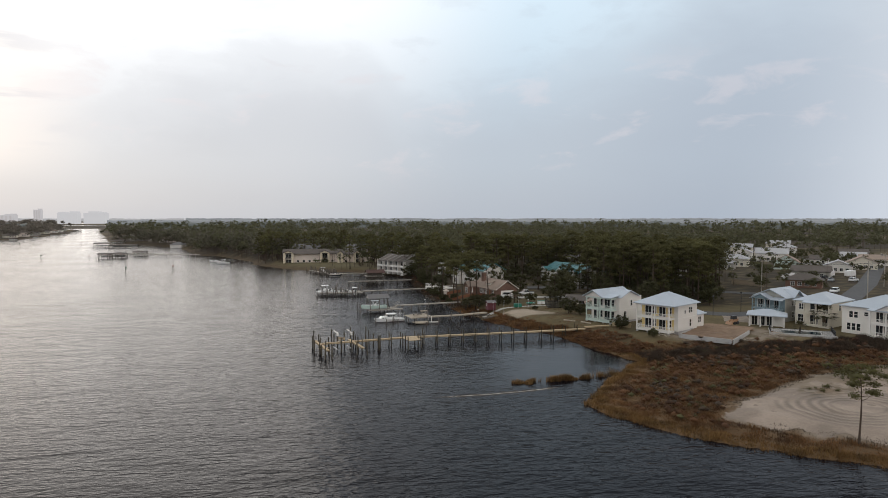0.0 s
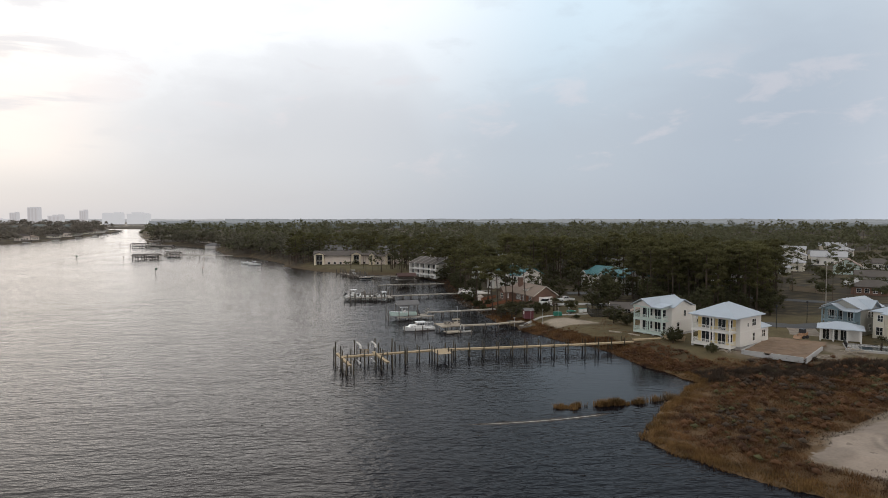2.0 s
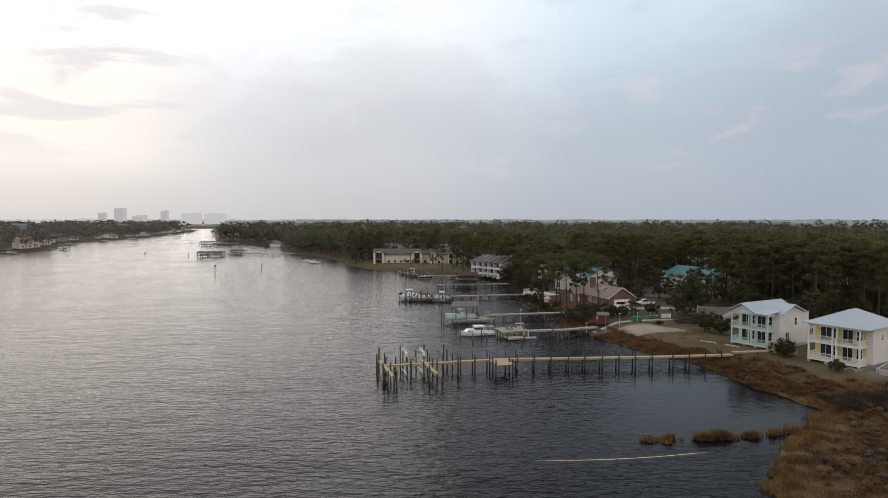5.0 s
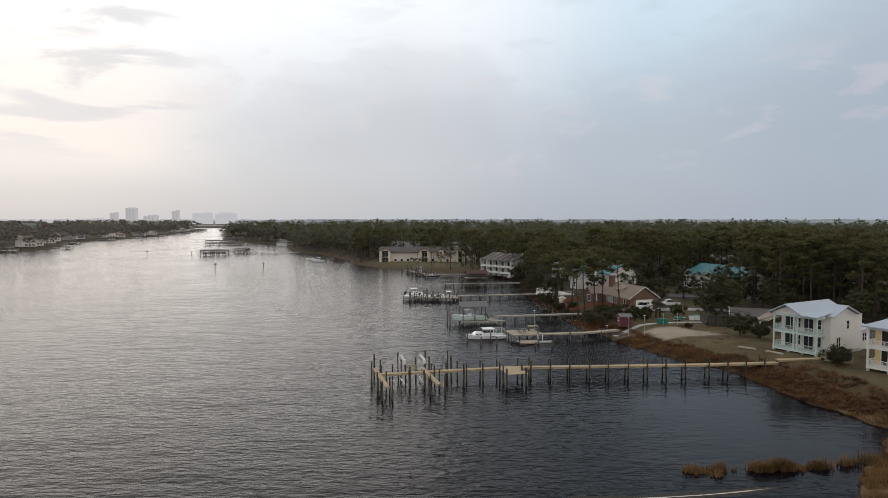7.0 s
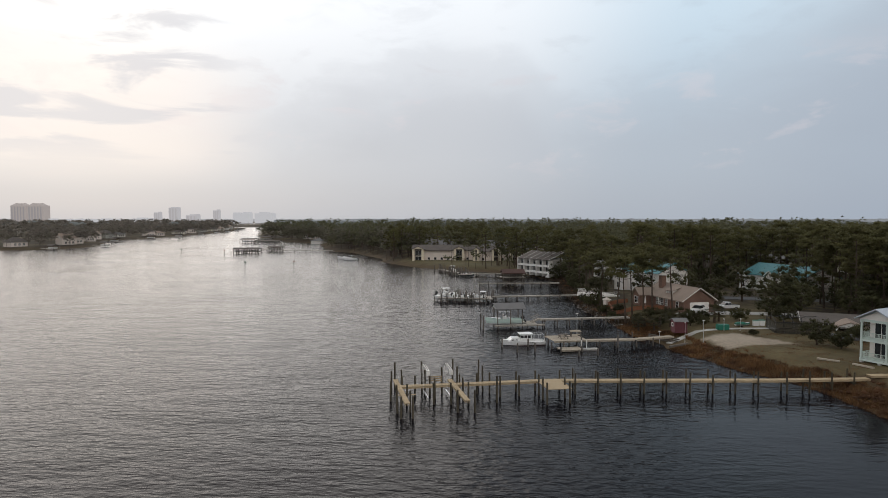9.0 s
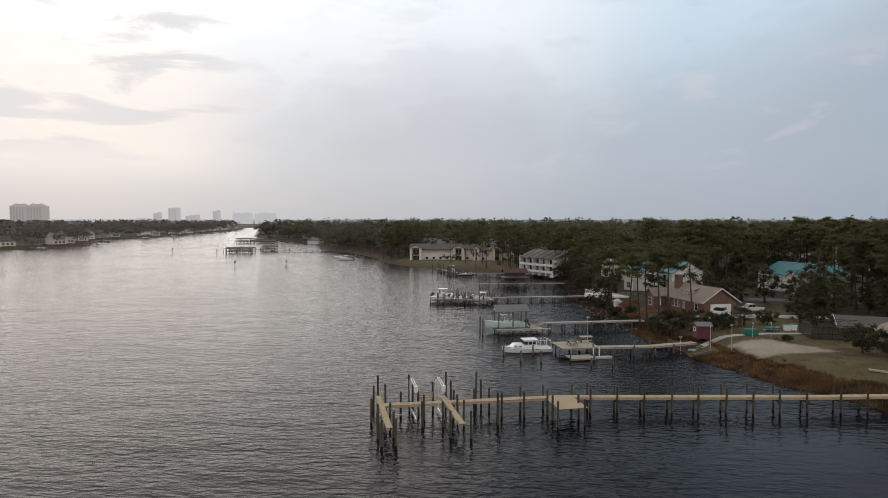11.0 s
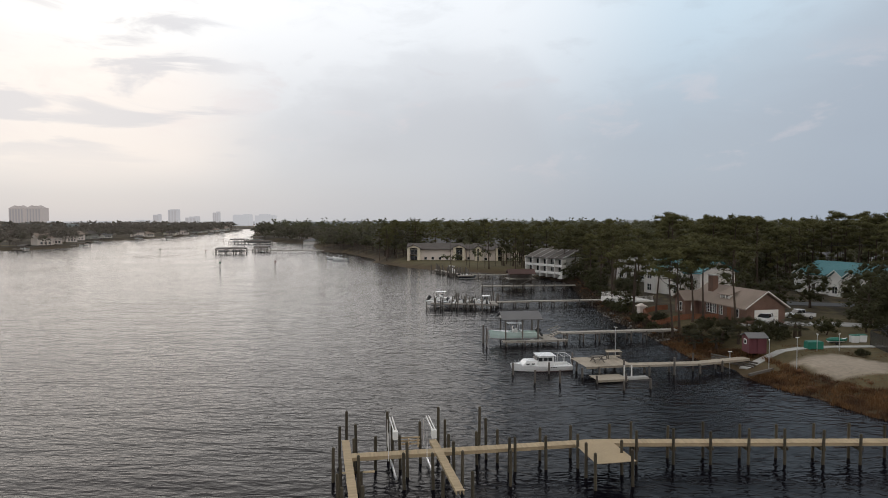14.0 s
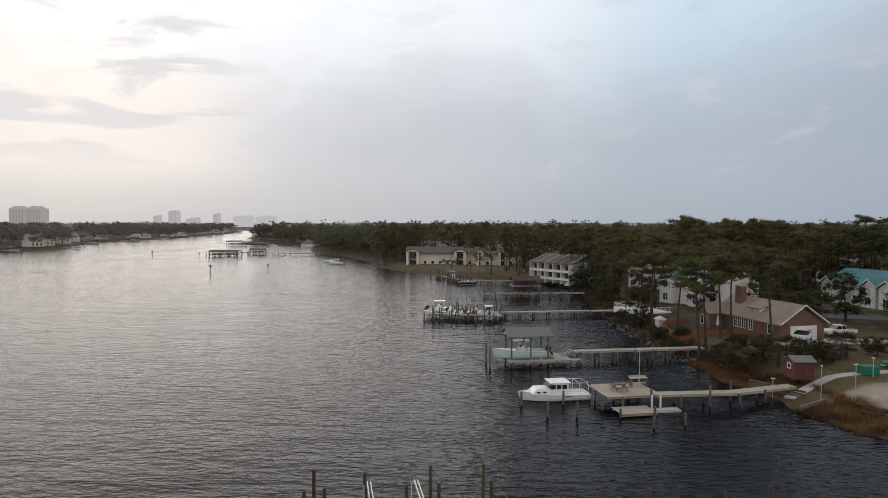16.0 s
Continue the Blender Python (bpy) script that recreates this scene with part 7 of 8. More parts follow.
def outboard(parent, x, y, z, up=True):
    bm = tapered(bmesh.new(), -0.55, 0.25, 0.24, 0.0, 0.75, 0.12, 0.08, 0.06)
    m = part("outboard_motor", bm, "black", parent, "black outboard motor")
    leg = tapered(bmesh.new(), -0.2, 0.1, 0.09, -0.9, 0.02, 0, 0, 0)
    part("motor_leg", leg, "black", m)
    m.matrix_basis = pose(x, y, z, 0, 42 if up else 8, 0)


def centre_console(x, y, z, turn, L, hull_mat, label, ttop=True, motors=1, group="boats on lifts", category="boat"):
    e = thing("motor_boat", x, y, z, turn, label, category, group)
    hull(e, L, L * 0.31, L * 0.12 + 0.15, hull_mat, "gelcoat")
    part("console", tapered(bmesh.new(), -0.5, 0.5, 0.45, 0.42, 1.45, 0.05, 0.3, 0.05), "gelcoat", e)
    part("windscreen", tapered(bmesh.new(), 0.0, 0.35, 0.40, 1.45, 1.85, 0.12, 0.14, 0.04), "glass", e)
    part("leaning_post", box(bmesh.new(), -1.35, -0.5, 0.42, -0.95, 0.5, 1.15), "gelcoat", e)
    if ttop:
        bm = bmesh.new()
        for a, b in ((-0.55, -0.5), (0.45, -0.5), (-0.55, 0.5), (0.45, 0.5)):
            rod(bm, (a, b, 0.45), (a * 1.3, b * 1.25, 2.25), 0.03, n=6)
        part("tower_frame", bm, "alu", e)
        bm = box(bmesh.new(), -1.2, -0.85, 2.25, 1.1, 0.85, 2.33)
        bmesh.ops.bevel(bm, geom=bm.edges, offset=0.03, segments=1, affect="EDGES")
        part("hard_top", bm, "gelcoat", e)
    for i in range(motors):
        outboard(e, -L / 2 - 0.2, (i - (motors - 1) / 2) * 0.62, 0.75)
    return e


# white cabin boat moored by the deck
cb = thing("cabin_boat", 6.6, 128.6, 0, 194, "white cabin cruiser moored beside timber piles", "boat")
sect, X = hull(cb, 7.7, 2.9, 1.0, "gelcoat")
part("boot_stripe", box(bmesh.new(), -3.7, -1.28, 0.02, 1.1, 1.28, 0.10), "dark_hull", cb)
part("cabin_trunk", tapered(bmesh.new(), 0.4, 2.9, 1.0, 0.9, 1.65, 0, 0.7, 0.2), "gelcoat", cb)
part("wheelhouse", tapered(bmesh.new(), -1.3, 1.0, 1.12, 0.6, 2.35, 0.0, 0.45, 0.12), "gelcoat", cb)
bm = box(bmesh.new(), -1.6, -1.16, 2.36, 0.85, 1.16, 2.44)
bmesh.ops.bevel(bm, geom=bm.edges, offset=0.04, segments=2, affect="EDGES")
part("cabin_roof", bm, "gelcoat", cb)
for s in (-1, 1):
    for a in (-1.1, -0.45, 0.2):
        bm = bmesh.new()
        y0 = s * 1.075
        slab(bm, [(a, y0 - 0.03 * s, 2.15), (a + 0.52, y0 - 0.03 * s, 2.15), (a + 0.52, y0 + 0.03 * s, 2.15), (a, y0 + 0.03 * s, 2.15)], 0.55)
        part("cabin_window", bm, "glass", cb)
    for a in (1.2, 1.9):
        part("porthole", box(bmesh.new(), a, s * 0.985 - 0.03, 1.12, a + 0.42, s * 0.985 + 0.03, 1.3), "glass", cb)
    for i in range(5):
        part("hull_mark", box(bmesh.new(), -1.6 + i * 0.22, s * 1.42 - 0.045, 0.62, -1.46 + i * 0.22, s * 1.42 + 0.045, 0.74), "black", cb)
part("windshield", tapered(bmesh.new(), 0.70, 0.93, 0.9, 1.72, 2.2, 0.13, 0.13, 0.05), "glass", cb)
bm = bmesh.new()
for a in (-1.6, -2.6, -3.6):
    for s in (-1, 1):
        rod(bm, (a, s * 1.3, 0.9), (a + 0.1, s * 1.05, 2.3), 0.025, n=6)
    rod(bm, (a + 0.1, -1.05, 2.3), (a + 0.1, 1.05, 2.3), 0.025, n=6)
for s in (-1, 1):
    rod(bm, (-1.5, s * 1.05, 2.3), (-3.5, s * 1.05, 2.3), 0.025, n=6)
part("canopy_frame", bm, "gelcoat", cb, "bare white canopy hoops")
bm = bmesh.new()
for i in range(5):
    s = 0.66 + i * 0.075
    b, sh, _ = sect(s)
    for k in (-1, 1):
        rod(bm, (X(s), k * b * 0.9, sh), (X(s), k * b * 0.88, sh + 0.45), 0.015, n=5)
part("bow_rail", bm, "alu", cb)
cb.scale = (1, 1, 0.84)

centre_console(3.3, 146.9, 0.85, 194, 7.6, "mint_hull", "seafoam-green centre console boat raised under the shelter", True, 1)
for x, y, z, t, L_, m_, tt, k in ((-12.8, 191.0, 0.9, 20, 5.6, "gelcoat", True, 2), (-10.5, 187.3, 0.6, 186, 5.4, "car_silver", False, 1), (-5.2, 187.4, 0.7, 170, 5.2, "gelcoat", False, 1), (-2.4, 187.0, 0.5, 95, 5.0, "gelcoat", True, 1), (-8.0, 185.9, 0.5, 184, 5.0, "gelcoat", False, 1), (-13.4, 187.6, 0.7, 190, 4.8, "gelcoat", False, 1)):
    centre_console(x, y, z, t, L_, m_, "white motor boat raised on a crowded lift", tt, k)
centre_console(-17.5, 276, 0.8, 120, 6.5, "gelcoat", "white motor boat on a lift among piles", True, 1)
centre_console(-11, 259.8, 0.2, 10, 5.5, "car_dark", "dark low skiff tied to the old pier", False, 1)
centre_console(-79, 353, 0.1, 178, 7.5, "gelcoat", "white motor boat moored off the woods", True, 1)
centre_console(-86, 366, 0.1, 185, 6.5, "gelcoat", "white skiff moored off the woods", False, 1)


# ---- vehicles ----
def vehicle(kind, x, y, turn, paint, label, z=None):
    """A car, pick-up or van: shaped body, glazed cabin, four wheels. Nose towards +x."""
    e = thing(kind, x, y, gz(x, y) + 0.09 if z is None else z, turn, label, "vehicle", "parked vehicles")
    L_, W_c, prof, cab = {
        "pickup_truck": (5.8, 1.95, [(-2.9, 0.45), (-2.9, 1.12), (-0.9, 1.15), (-0.85, 1.2), (1.15, 1.2), (2.75, 1.08), (2.9, 0.75), (2.85, 0.42)], (-0.85, 1.35, 1.18, 1.9, 0.35, 0.75)),
        "suv": (4.8, 1.9, [(-2.4, 0.4), (-2.38, 1.05), (-2.2, 1.12), (1.1, 1.1), (2.25, 0.98), (2.4, 0.7), (2.38, 0.38)], (-2.25, 1.2, 1.08, 1.75, 0.25, 0.75)),
        "car": (4.6, 1.8, [(-2.3, 0.38), (-2.3, 0.92), (-1.5, 1.0), (1.0, 0.98), (2.15, 0.82), (2.3, 0.6), (2.28, 0.35)], (-1.5, 1.05, 0.96, 1.48, 0.55, 0.75)),
        "van": (6.4, 2.3, [(-3.2, 0.5), (-3.2, 2.7), (2.4, 2.8), (2.9, 2.0), (3.2, 1.2), (3.2, 0.5)], (1.9, 2.95, 1.4, 2.3, 0.0, 0.5)),
    }[kind]
    bm = bmesh.new()
    a = [bm.verts.new((px, -W_c / 2, pz)) for px, pz in prof]
    b = [bm.verts.new((px, W_c / 2, pz)) for px, pz in prof]
    bm.faces.new(a)
    bm.faces.new(b[::-1])
    k = len(prof)
    for i in range(k):
        bm.faces.new((a[i], b[i], b[(i + 1) % k], a[(i + 1) % k]))
    bmesh.ops.bevel(bm, geom=bm.edges, offset=0.06, segments=1, affect="EDGES")
    part("body", bm, paint, e)
    x0, x1, c0, c1, bk, fr = cab
    if kind != "van":
        part("cabin_glass", tapered(bmesh.new(), x0, x1, W_c / 2 - 0.06, c0 - 0.02, c1 - 0.06, bk * 0.9, fr * 0.9, 0.16), "glass", e)
        part("roof", tapered(bmesh.new(), x0 + bk * 0.85, x1 - fr * 0.85, W_c / 2 - 0.2, c1 - 0.07, c1, 0.05, 0.08, 0.05), paint, e)
        bm = bmesh.new()
        for px in (x0 + bk, (x0 + x1) / 2):
            for s in (-1, 1):
                beam(bm, (px - bk * 0.5, s * (W_c / 2 - 0.07), c0), (px, s * (W_c / 2 - 0.2), c1 - 0.05), 0.1, 0.06)
        part("pillars", bm, paint, e)
    else:
        part("windscreen", tapered(bmesh.new(), x0 + 0.9, x1 + 0.1, W_c / 2 - 0.1, 1.5, 2.2, 0.0, 0.4, 0.1), "glass", e)
    if kind == "pickup_truck":
        part("truck_bed", box(bmesh.new(), -2.75, -0.8, 1.1, -0.98, 0.8, 1.165), "black", e)
    for s in (-1, 1):
        for wx in (-L_ * 0.31, L_ * 0.32):
            w_ = part("wheel", rod(bmesh.new(), (wx, s * (W_c / 2 - 0.22), 0.37), (wx, s * (W_c / 2 + 0.02), 0.37), 0.37, 0.35, 14), "rubber", e)
            part("rim", rod(bmesh.new(), (wx, s * (W_c / 2 - 0.1), 0.37), (wx, s * (W_c / 2 + 0.035), 0.37), 0.22, 0.2, 10), "alu", w_)
        part("headlight", box(bmesh.new(), L_ / 2 - 0.1, s * 0.7 - 0.16, 0.72, L_ / 2 - 0.01, s * 0.7 + 0.16, 0.88), "alu", e)
        part("tail_light", box(bmesh.new(), -L_ / 2 - 0.015, s * 0.75 - 0.08, 0.75, -L_ / 2 + 0.06, s * 0.75 + 0.08, 0.98), "sign_red", e)
    return e


vehicle("pickup_truck", 53.2, 162.3, 195, "car_white", "white crew-cab pickup parked on the drive", 2.12).scale = (0.9, 0.9, 0.9)
vehicle("suv", 45.2, 156.6, 232, "car_white", "white sport utility car parked by the garage", 2.12)
vehicle("suv", 157.8, 153.5, 215, "car_white", "white car parked beside the street")
for x, y, t, k, p in ((178, 190, 30, "suv", "car_dark"), (184, 187, 40, "car", "car_silver"), (193, 186, 25, "suv", "car_white"), (198, 205, 35, "van", "car_white"), (206, 203, 30, "van", "car_white"), (190, 197, 20, "car", "car_dark"), (172, 196, 20, "van", "car_white"), (330, 322, 45, "suv", "car_white"), (118, 190, 200, "car", "car_silver"), (92, 186, 170, "suv", "car_white")):
    vehicle(k, x, y, t, p, {"van": "white camper van parked in the yard", "suv": "sport utility car parked on the grass", "car": "saloon car parked near a house"}[k])

# skid-steer loader on the building site
ld = thing("loader", 84.5, 96.0, gz(84.5, 96) + 0.75, 200, "small orange skid loader on the dirt", "loader")
part("body", tapered(bmesh.new(), -1.1, 0.6, 0.55, 0.35, 1.2, 0.1, 0.2, 0.05), "excavator", ld)
part("cab", tapered(bmesh.new(), -0.6, 0.5, 0.5, 1.2, 2.0, 0.1, 0.1, 0.05), "black", ld)
for s in (-0.62, 0.62):
    part("lift_arm", beam(bmesh.new(), (-0.9, s, 1.3), (1.3, s, 0.55), 0.12, 0.2), "excavator", ld)
part("bucket", tapered(bmesh.new(), 1.2, 1.9, 0.8, 0.1, 0.7, 0.1, 0.4, 0), "excavator", ld)
for s in (-1, 1):
    for wx in (-0.65, 0.35):
        part("wheel", rod(bmesh.new(), (wx, s * 0.5, 0.38), (wx, s * 0.78, 0.38), 0.38, 0.36, 12), "rubber", ld)

# heaps of soil on the building site
for x, y, r_m, h_m in ((81.5, 96.5, 2.6, 1.0), (85.8, 92.6, 2.0, 0.8), (78.5, 99.5, 1.8, 0.6), (89.5, 88.6, 1.6, 0.5)):
    bm = bmesh.new()
    bmesh.ops.create_grid(bm, x_segments=14, y_segments=14, size=1.0)
    for v in bm.verts:
        d = min(1.0, v.co.xy.length)
        v.co = Vector((v.co.x * r_m, v.co.y * r_m * 0.8, h_m * (1 - d * d) * (0.8 + 0.4 * noise.noise((v.co.x * 2 + x, v.co.y * 2, 1))) - 0.15))
    heap = link("dirt_mound", bm, "dirt", smooth=True)
    heap.matrix_basis = pose(x, y, gz(x, y), 0, 0, x * 9)
    tagged(heap, "brown heap of loose soil on the site", "dirt mound", "dirt mounds on the site")

# debris and stacked boards
rs = random.Random(17)
for px_, py_, k_ in ((87.4, 84.6, 22), (79.0, 82.4, 12), (64.2, 88.6, 9)):
    pl = thing("lumber_pile", px_, py_, gz(px_, py_), 20, "untidy pile of pale scrap lumber", "lumber", "lumber piles on the site")
    for i in range(k_):
        bm = bmesh.new()
        a = rs.uniform(0, 3.14)
        c = Vector((rs.uniform(-2, 2), rs.uniform(-1.2, 1.2), 0.08 + 0.04 * i * rs.random()))
        d = Vector((math.cos(a), math.sin(a), rs.uniform(-0.05, 0.05))) * rs.uniform(0.8, 1.8)
        beam(bm, c - d, c + d, 0.15, 0.05)
        part("plank", bm, "pale_wood", pl)
for x, y, t, l_ in ((49.9, 110.4, -40, 2.9), (52.8, 106.8, -60, 2.9)):
    b_ = thing("timber", x, y, gz(x, y) + 0.02, t, "pale squared timber lying on the lawn", "timber", "timbers on the lawn")
    part("beam", box(bmesh.new(), -l_ / 2, -0.2, 0, l_ / 2, 0.2, 0.22), "pale_wood", b_)

# ---- yard of the brick house, shed and court ----
sh = thing("shed", 34.3, 133.6, 1.9, 4, "small barn-red timber shed with a grey roof", "shed")
wall_box(sh, 0, 0, -0.3, 2.3, 2.2, 1.85, "shed_red")
part("roof", gable_roof(-0.2, -0.2, 2.5, 2.4, 1.85, 0.5, "x", 0.1), "shingle_grey", sh)
part("gable", gable_wall(bmesh.new(), 0, 2.2, 0.0, 1.8, 0.42, 0.1, "y"), "shed_red", sh)
part("gable", gable_wall(bmesh.new(), 0, 2.2, 2.2, 1.8, 0.42, 0.1, "y"), "shed_red", sh)
window(sh, -0.02, 1.1, 0.9, 0.6, 0.5, "l", 1, 1)
part("door", box(bmesh.new(), 1.1, -0.05, -0.1, 1.9, -0.003, 1.7), "shed_red", sh)
for a in (0.4, 0.95, 2.05):
    part("batten", box(bmesh.new(), a, -0.03, -0.2, a + 0.06, -0.003, 1.8), "shed_red", sh)
gb = thing("storage_box", 43.4, 135.6, gz(43.4, 135.6), 8, "green covered storage box beside the path", "storage box")
bm = box(bmesh.new(), -1.05, -0.6, 0, 1.05, 0.6, 1.05)
bmesh.ops.bevel(bm, geom=bm.edges, offset=0.08, segments=2, affect="EDGES")
part("box_body", bm, "green_plastic", gb)
gc = thing("covered_boat", 48.3, 139.4, gz(48.3, 139.4) + 0.55, 8, "small boat under a green cover on a trailer", "boat")
hull(gc, 3.6, 1.3, 0.45, "green_plastic", "gelcoat", draft=0.2)
part("cover", tapered(bmesh.new(), -1.7, 1.2, 0.56, 0.4, 0.7, 0.4, 1.0, 0.35), "green_plastic", gc)
bm = bmesh.new()
beam(bm, (-1.6, 0, -0.3), (2.6, 0, -0.2), 0.1, 0.1)
rod(bm, (-0.6, -0.9, -0.3), (-0.6, -0.7, -0.3), 0.28, n=12)
rod(bm, (-0.6, 0.7, -0.3), (-0.6, 0.9, -0.3), 0.28, n=12)
part("trailer", bm, "rubber", gc)
gc.scale = (0.75, 0.75, 0.75)
gc.location.z -= 0.14
for x, y in ((51.3, 140.9), (52.6, 141.4)):
    wb = thing("bin", x, y, gz(x, y), 0, "white plastic bin in the yard", "bin", "bins in the yard")
    part("bin_body", tapered(bmesh.new(), -0.45, 0.45, 0.4, 0, 1.0, -0.05, -0.05, -0.05), "gelcoat", wb)
    part("lid", box(bmesh.new(), -0.52, -0.48, 1.0, 0.52, 0.48, 1.07), "green_plastic", wb)
cf = thing("picket_fence", 0, 0, 0, 0, "reddish cedar fence round the garden", "fence")
for (ax, ay), (bx, by) in (((28.4, 171.4), (28.7, 161.5)), ((28.7, 161.5), (39.2, 161.3)), ((28.4, 171.4), (33.5, 173.5))):
    n_ = int(math.dist((ax, ay), (bx, by)) / 0.3)
    turn_ = math.degrees(math.atan2(by - ay, bx - ax))
    for i in range(n_):
        px, py = ax + (bx - ax) * (i + 0.5) / n_, ay + (by - ay) * (i + 0.5) / n_
        if i == 0 and ay == 171.4 and by == 161.5:
            bm = box(bmesh.new(), -0.13, -0.025, -0.2, 0.13, 0.025, 0.95)
            first_picket = part("picket", bm, "cedar", cf)
            first_picket.matrix_basis = pose(px, py, gz(px, py), 0, 0, turn_)
        else:
            share(first_picket, px, py, gz(px, py), turn_)
gazebo = thing("garden_kiosk", 28.2, 172.3, gz(28.2, 172.3), 20, "small pale garden kiosk with a peaked roof", "kiosk")
part("body", box(bmesh.new(), -0.6, -0.6, 0, 0.6, 0.6, 1.5), "stucco_pink", gazebo)
part("roof", hip_roof(-0.85, -0.85, 0.85, 0.86, 1.5, 0.6, 0.08), "stucco_pink", gazebo)
um = thing("patio_umbrella", 36.0, 166.0, 2.0, 0, "closed white patio umbrella", "umbrella")
part("pole", rod(bmesh.new(), (0, 0, 0), (0, 0, 2.6), 0.03), "alu", um)
part("canopy", rod(bmesh.new(), (0, 0, 0.9), (0, 0, 2.5), 0.24, 0.06, 9), "white", um)
# bank timbers and riprap
tb = thing("retaining_timber", 30.2, 134.6, 0.35, -52, "weathered retaining timbers along the bank", "timber")
for i, z in enumerate((0.0, 0.35, 0.7)):
    part("timber_beam", box(bmesh.new(), -0.5 - i * 0.4, i * 0.5, z * 0.6, 5.5, i * 0.5 + 0.2, z * 0.6 + 0.2), "dark_wood", tb)
bx_ = thing("storm_timber", 33.2, 126.6, 0.7, 40, "dark timber lying on the bank", "timber")
part("beam", box(bmesh.new(), -2.6, -0.15, -0.1, 2.6, 0.15, 0.2), "dark_wood", bx_)
rk = []
for k in range(5):
    bm = bmesh.new()
    bmesh.ops.create_icosphere(bm, subdivisions=1, radius=0.5)
    for v in bm.verts:
        v.co *= 1 + 0.4 * noise.noise(v.co * 2.3 + Vector((k * 7, 0, 0)))
        v.co.z *= 0.65
    rk.append(bm)
rocks = []
for i in range(60):
    t = rs.random()
    y = 149 + 36 * t
    x = float(np.interp(y, [149, 159.5, 170, 185], [26.8, 25.3, 22.8, 21.8])) + rs.uniform(-0.6, 1.8)
    if i < 5:
        ob = link("rock", rk[i], "rock")
        rocks.append(ob)
    else:
        ob = new("rock", rocks[i % 5].data)
    ob.matrix_basis = pose(x, y, max(-0.05, gz(x, y) + 0.02), rs.uniform(0, 40), rs.uniform(0, 40), rs.uniform(0, 360)) @ Matrix.Scale(rs.uniform(0.4, 0.95), 4)
    tagged(ob, "pale riprap boulder on the bank", "rock", "riprap along the bank")
# ---- channel markers ----
for x, y, k in ((-116.7, 301.6, 0), (-96.5, 311.0, 1), (-174.8, 408.6, 1), (-208, 417, 0), (-325, 636, 0), (-271, 643, 1)):
    mk = thing("channel_marker", x, y, 0, 35, "timber channel marker with a red triangle board" if k else "timber channel marker with a green square board", "channel marker", "channel markers")
    pile(mk, 0, 0, 2.5, 0.15, "dark_wood")
    bm = bmesh.new()
    if k:
        gable_wall(bm, -0.55, 0.55, -0.28, 1.8, 0.95, 0.05)
    else:
        box(bm, -0.45, -0.28, 1.8, 0.45, -0.23, 2.65)
    part("day_board", bm, "sign_red" if k else "sign_green", mk)

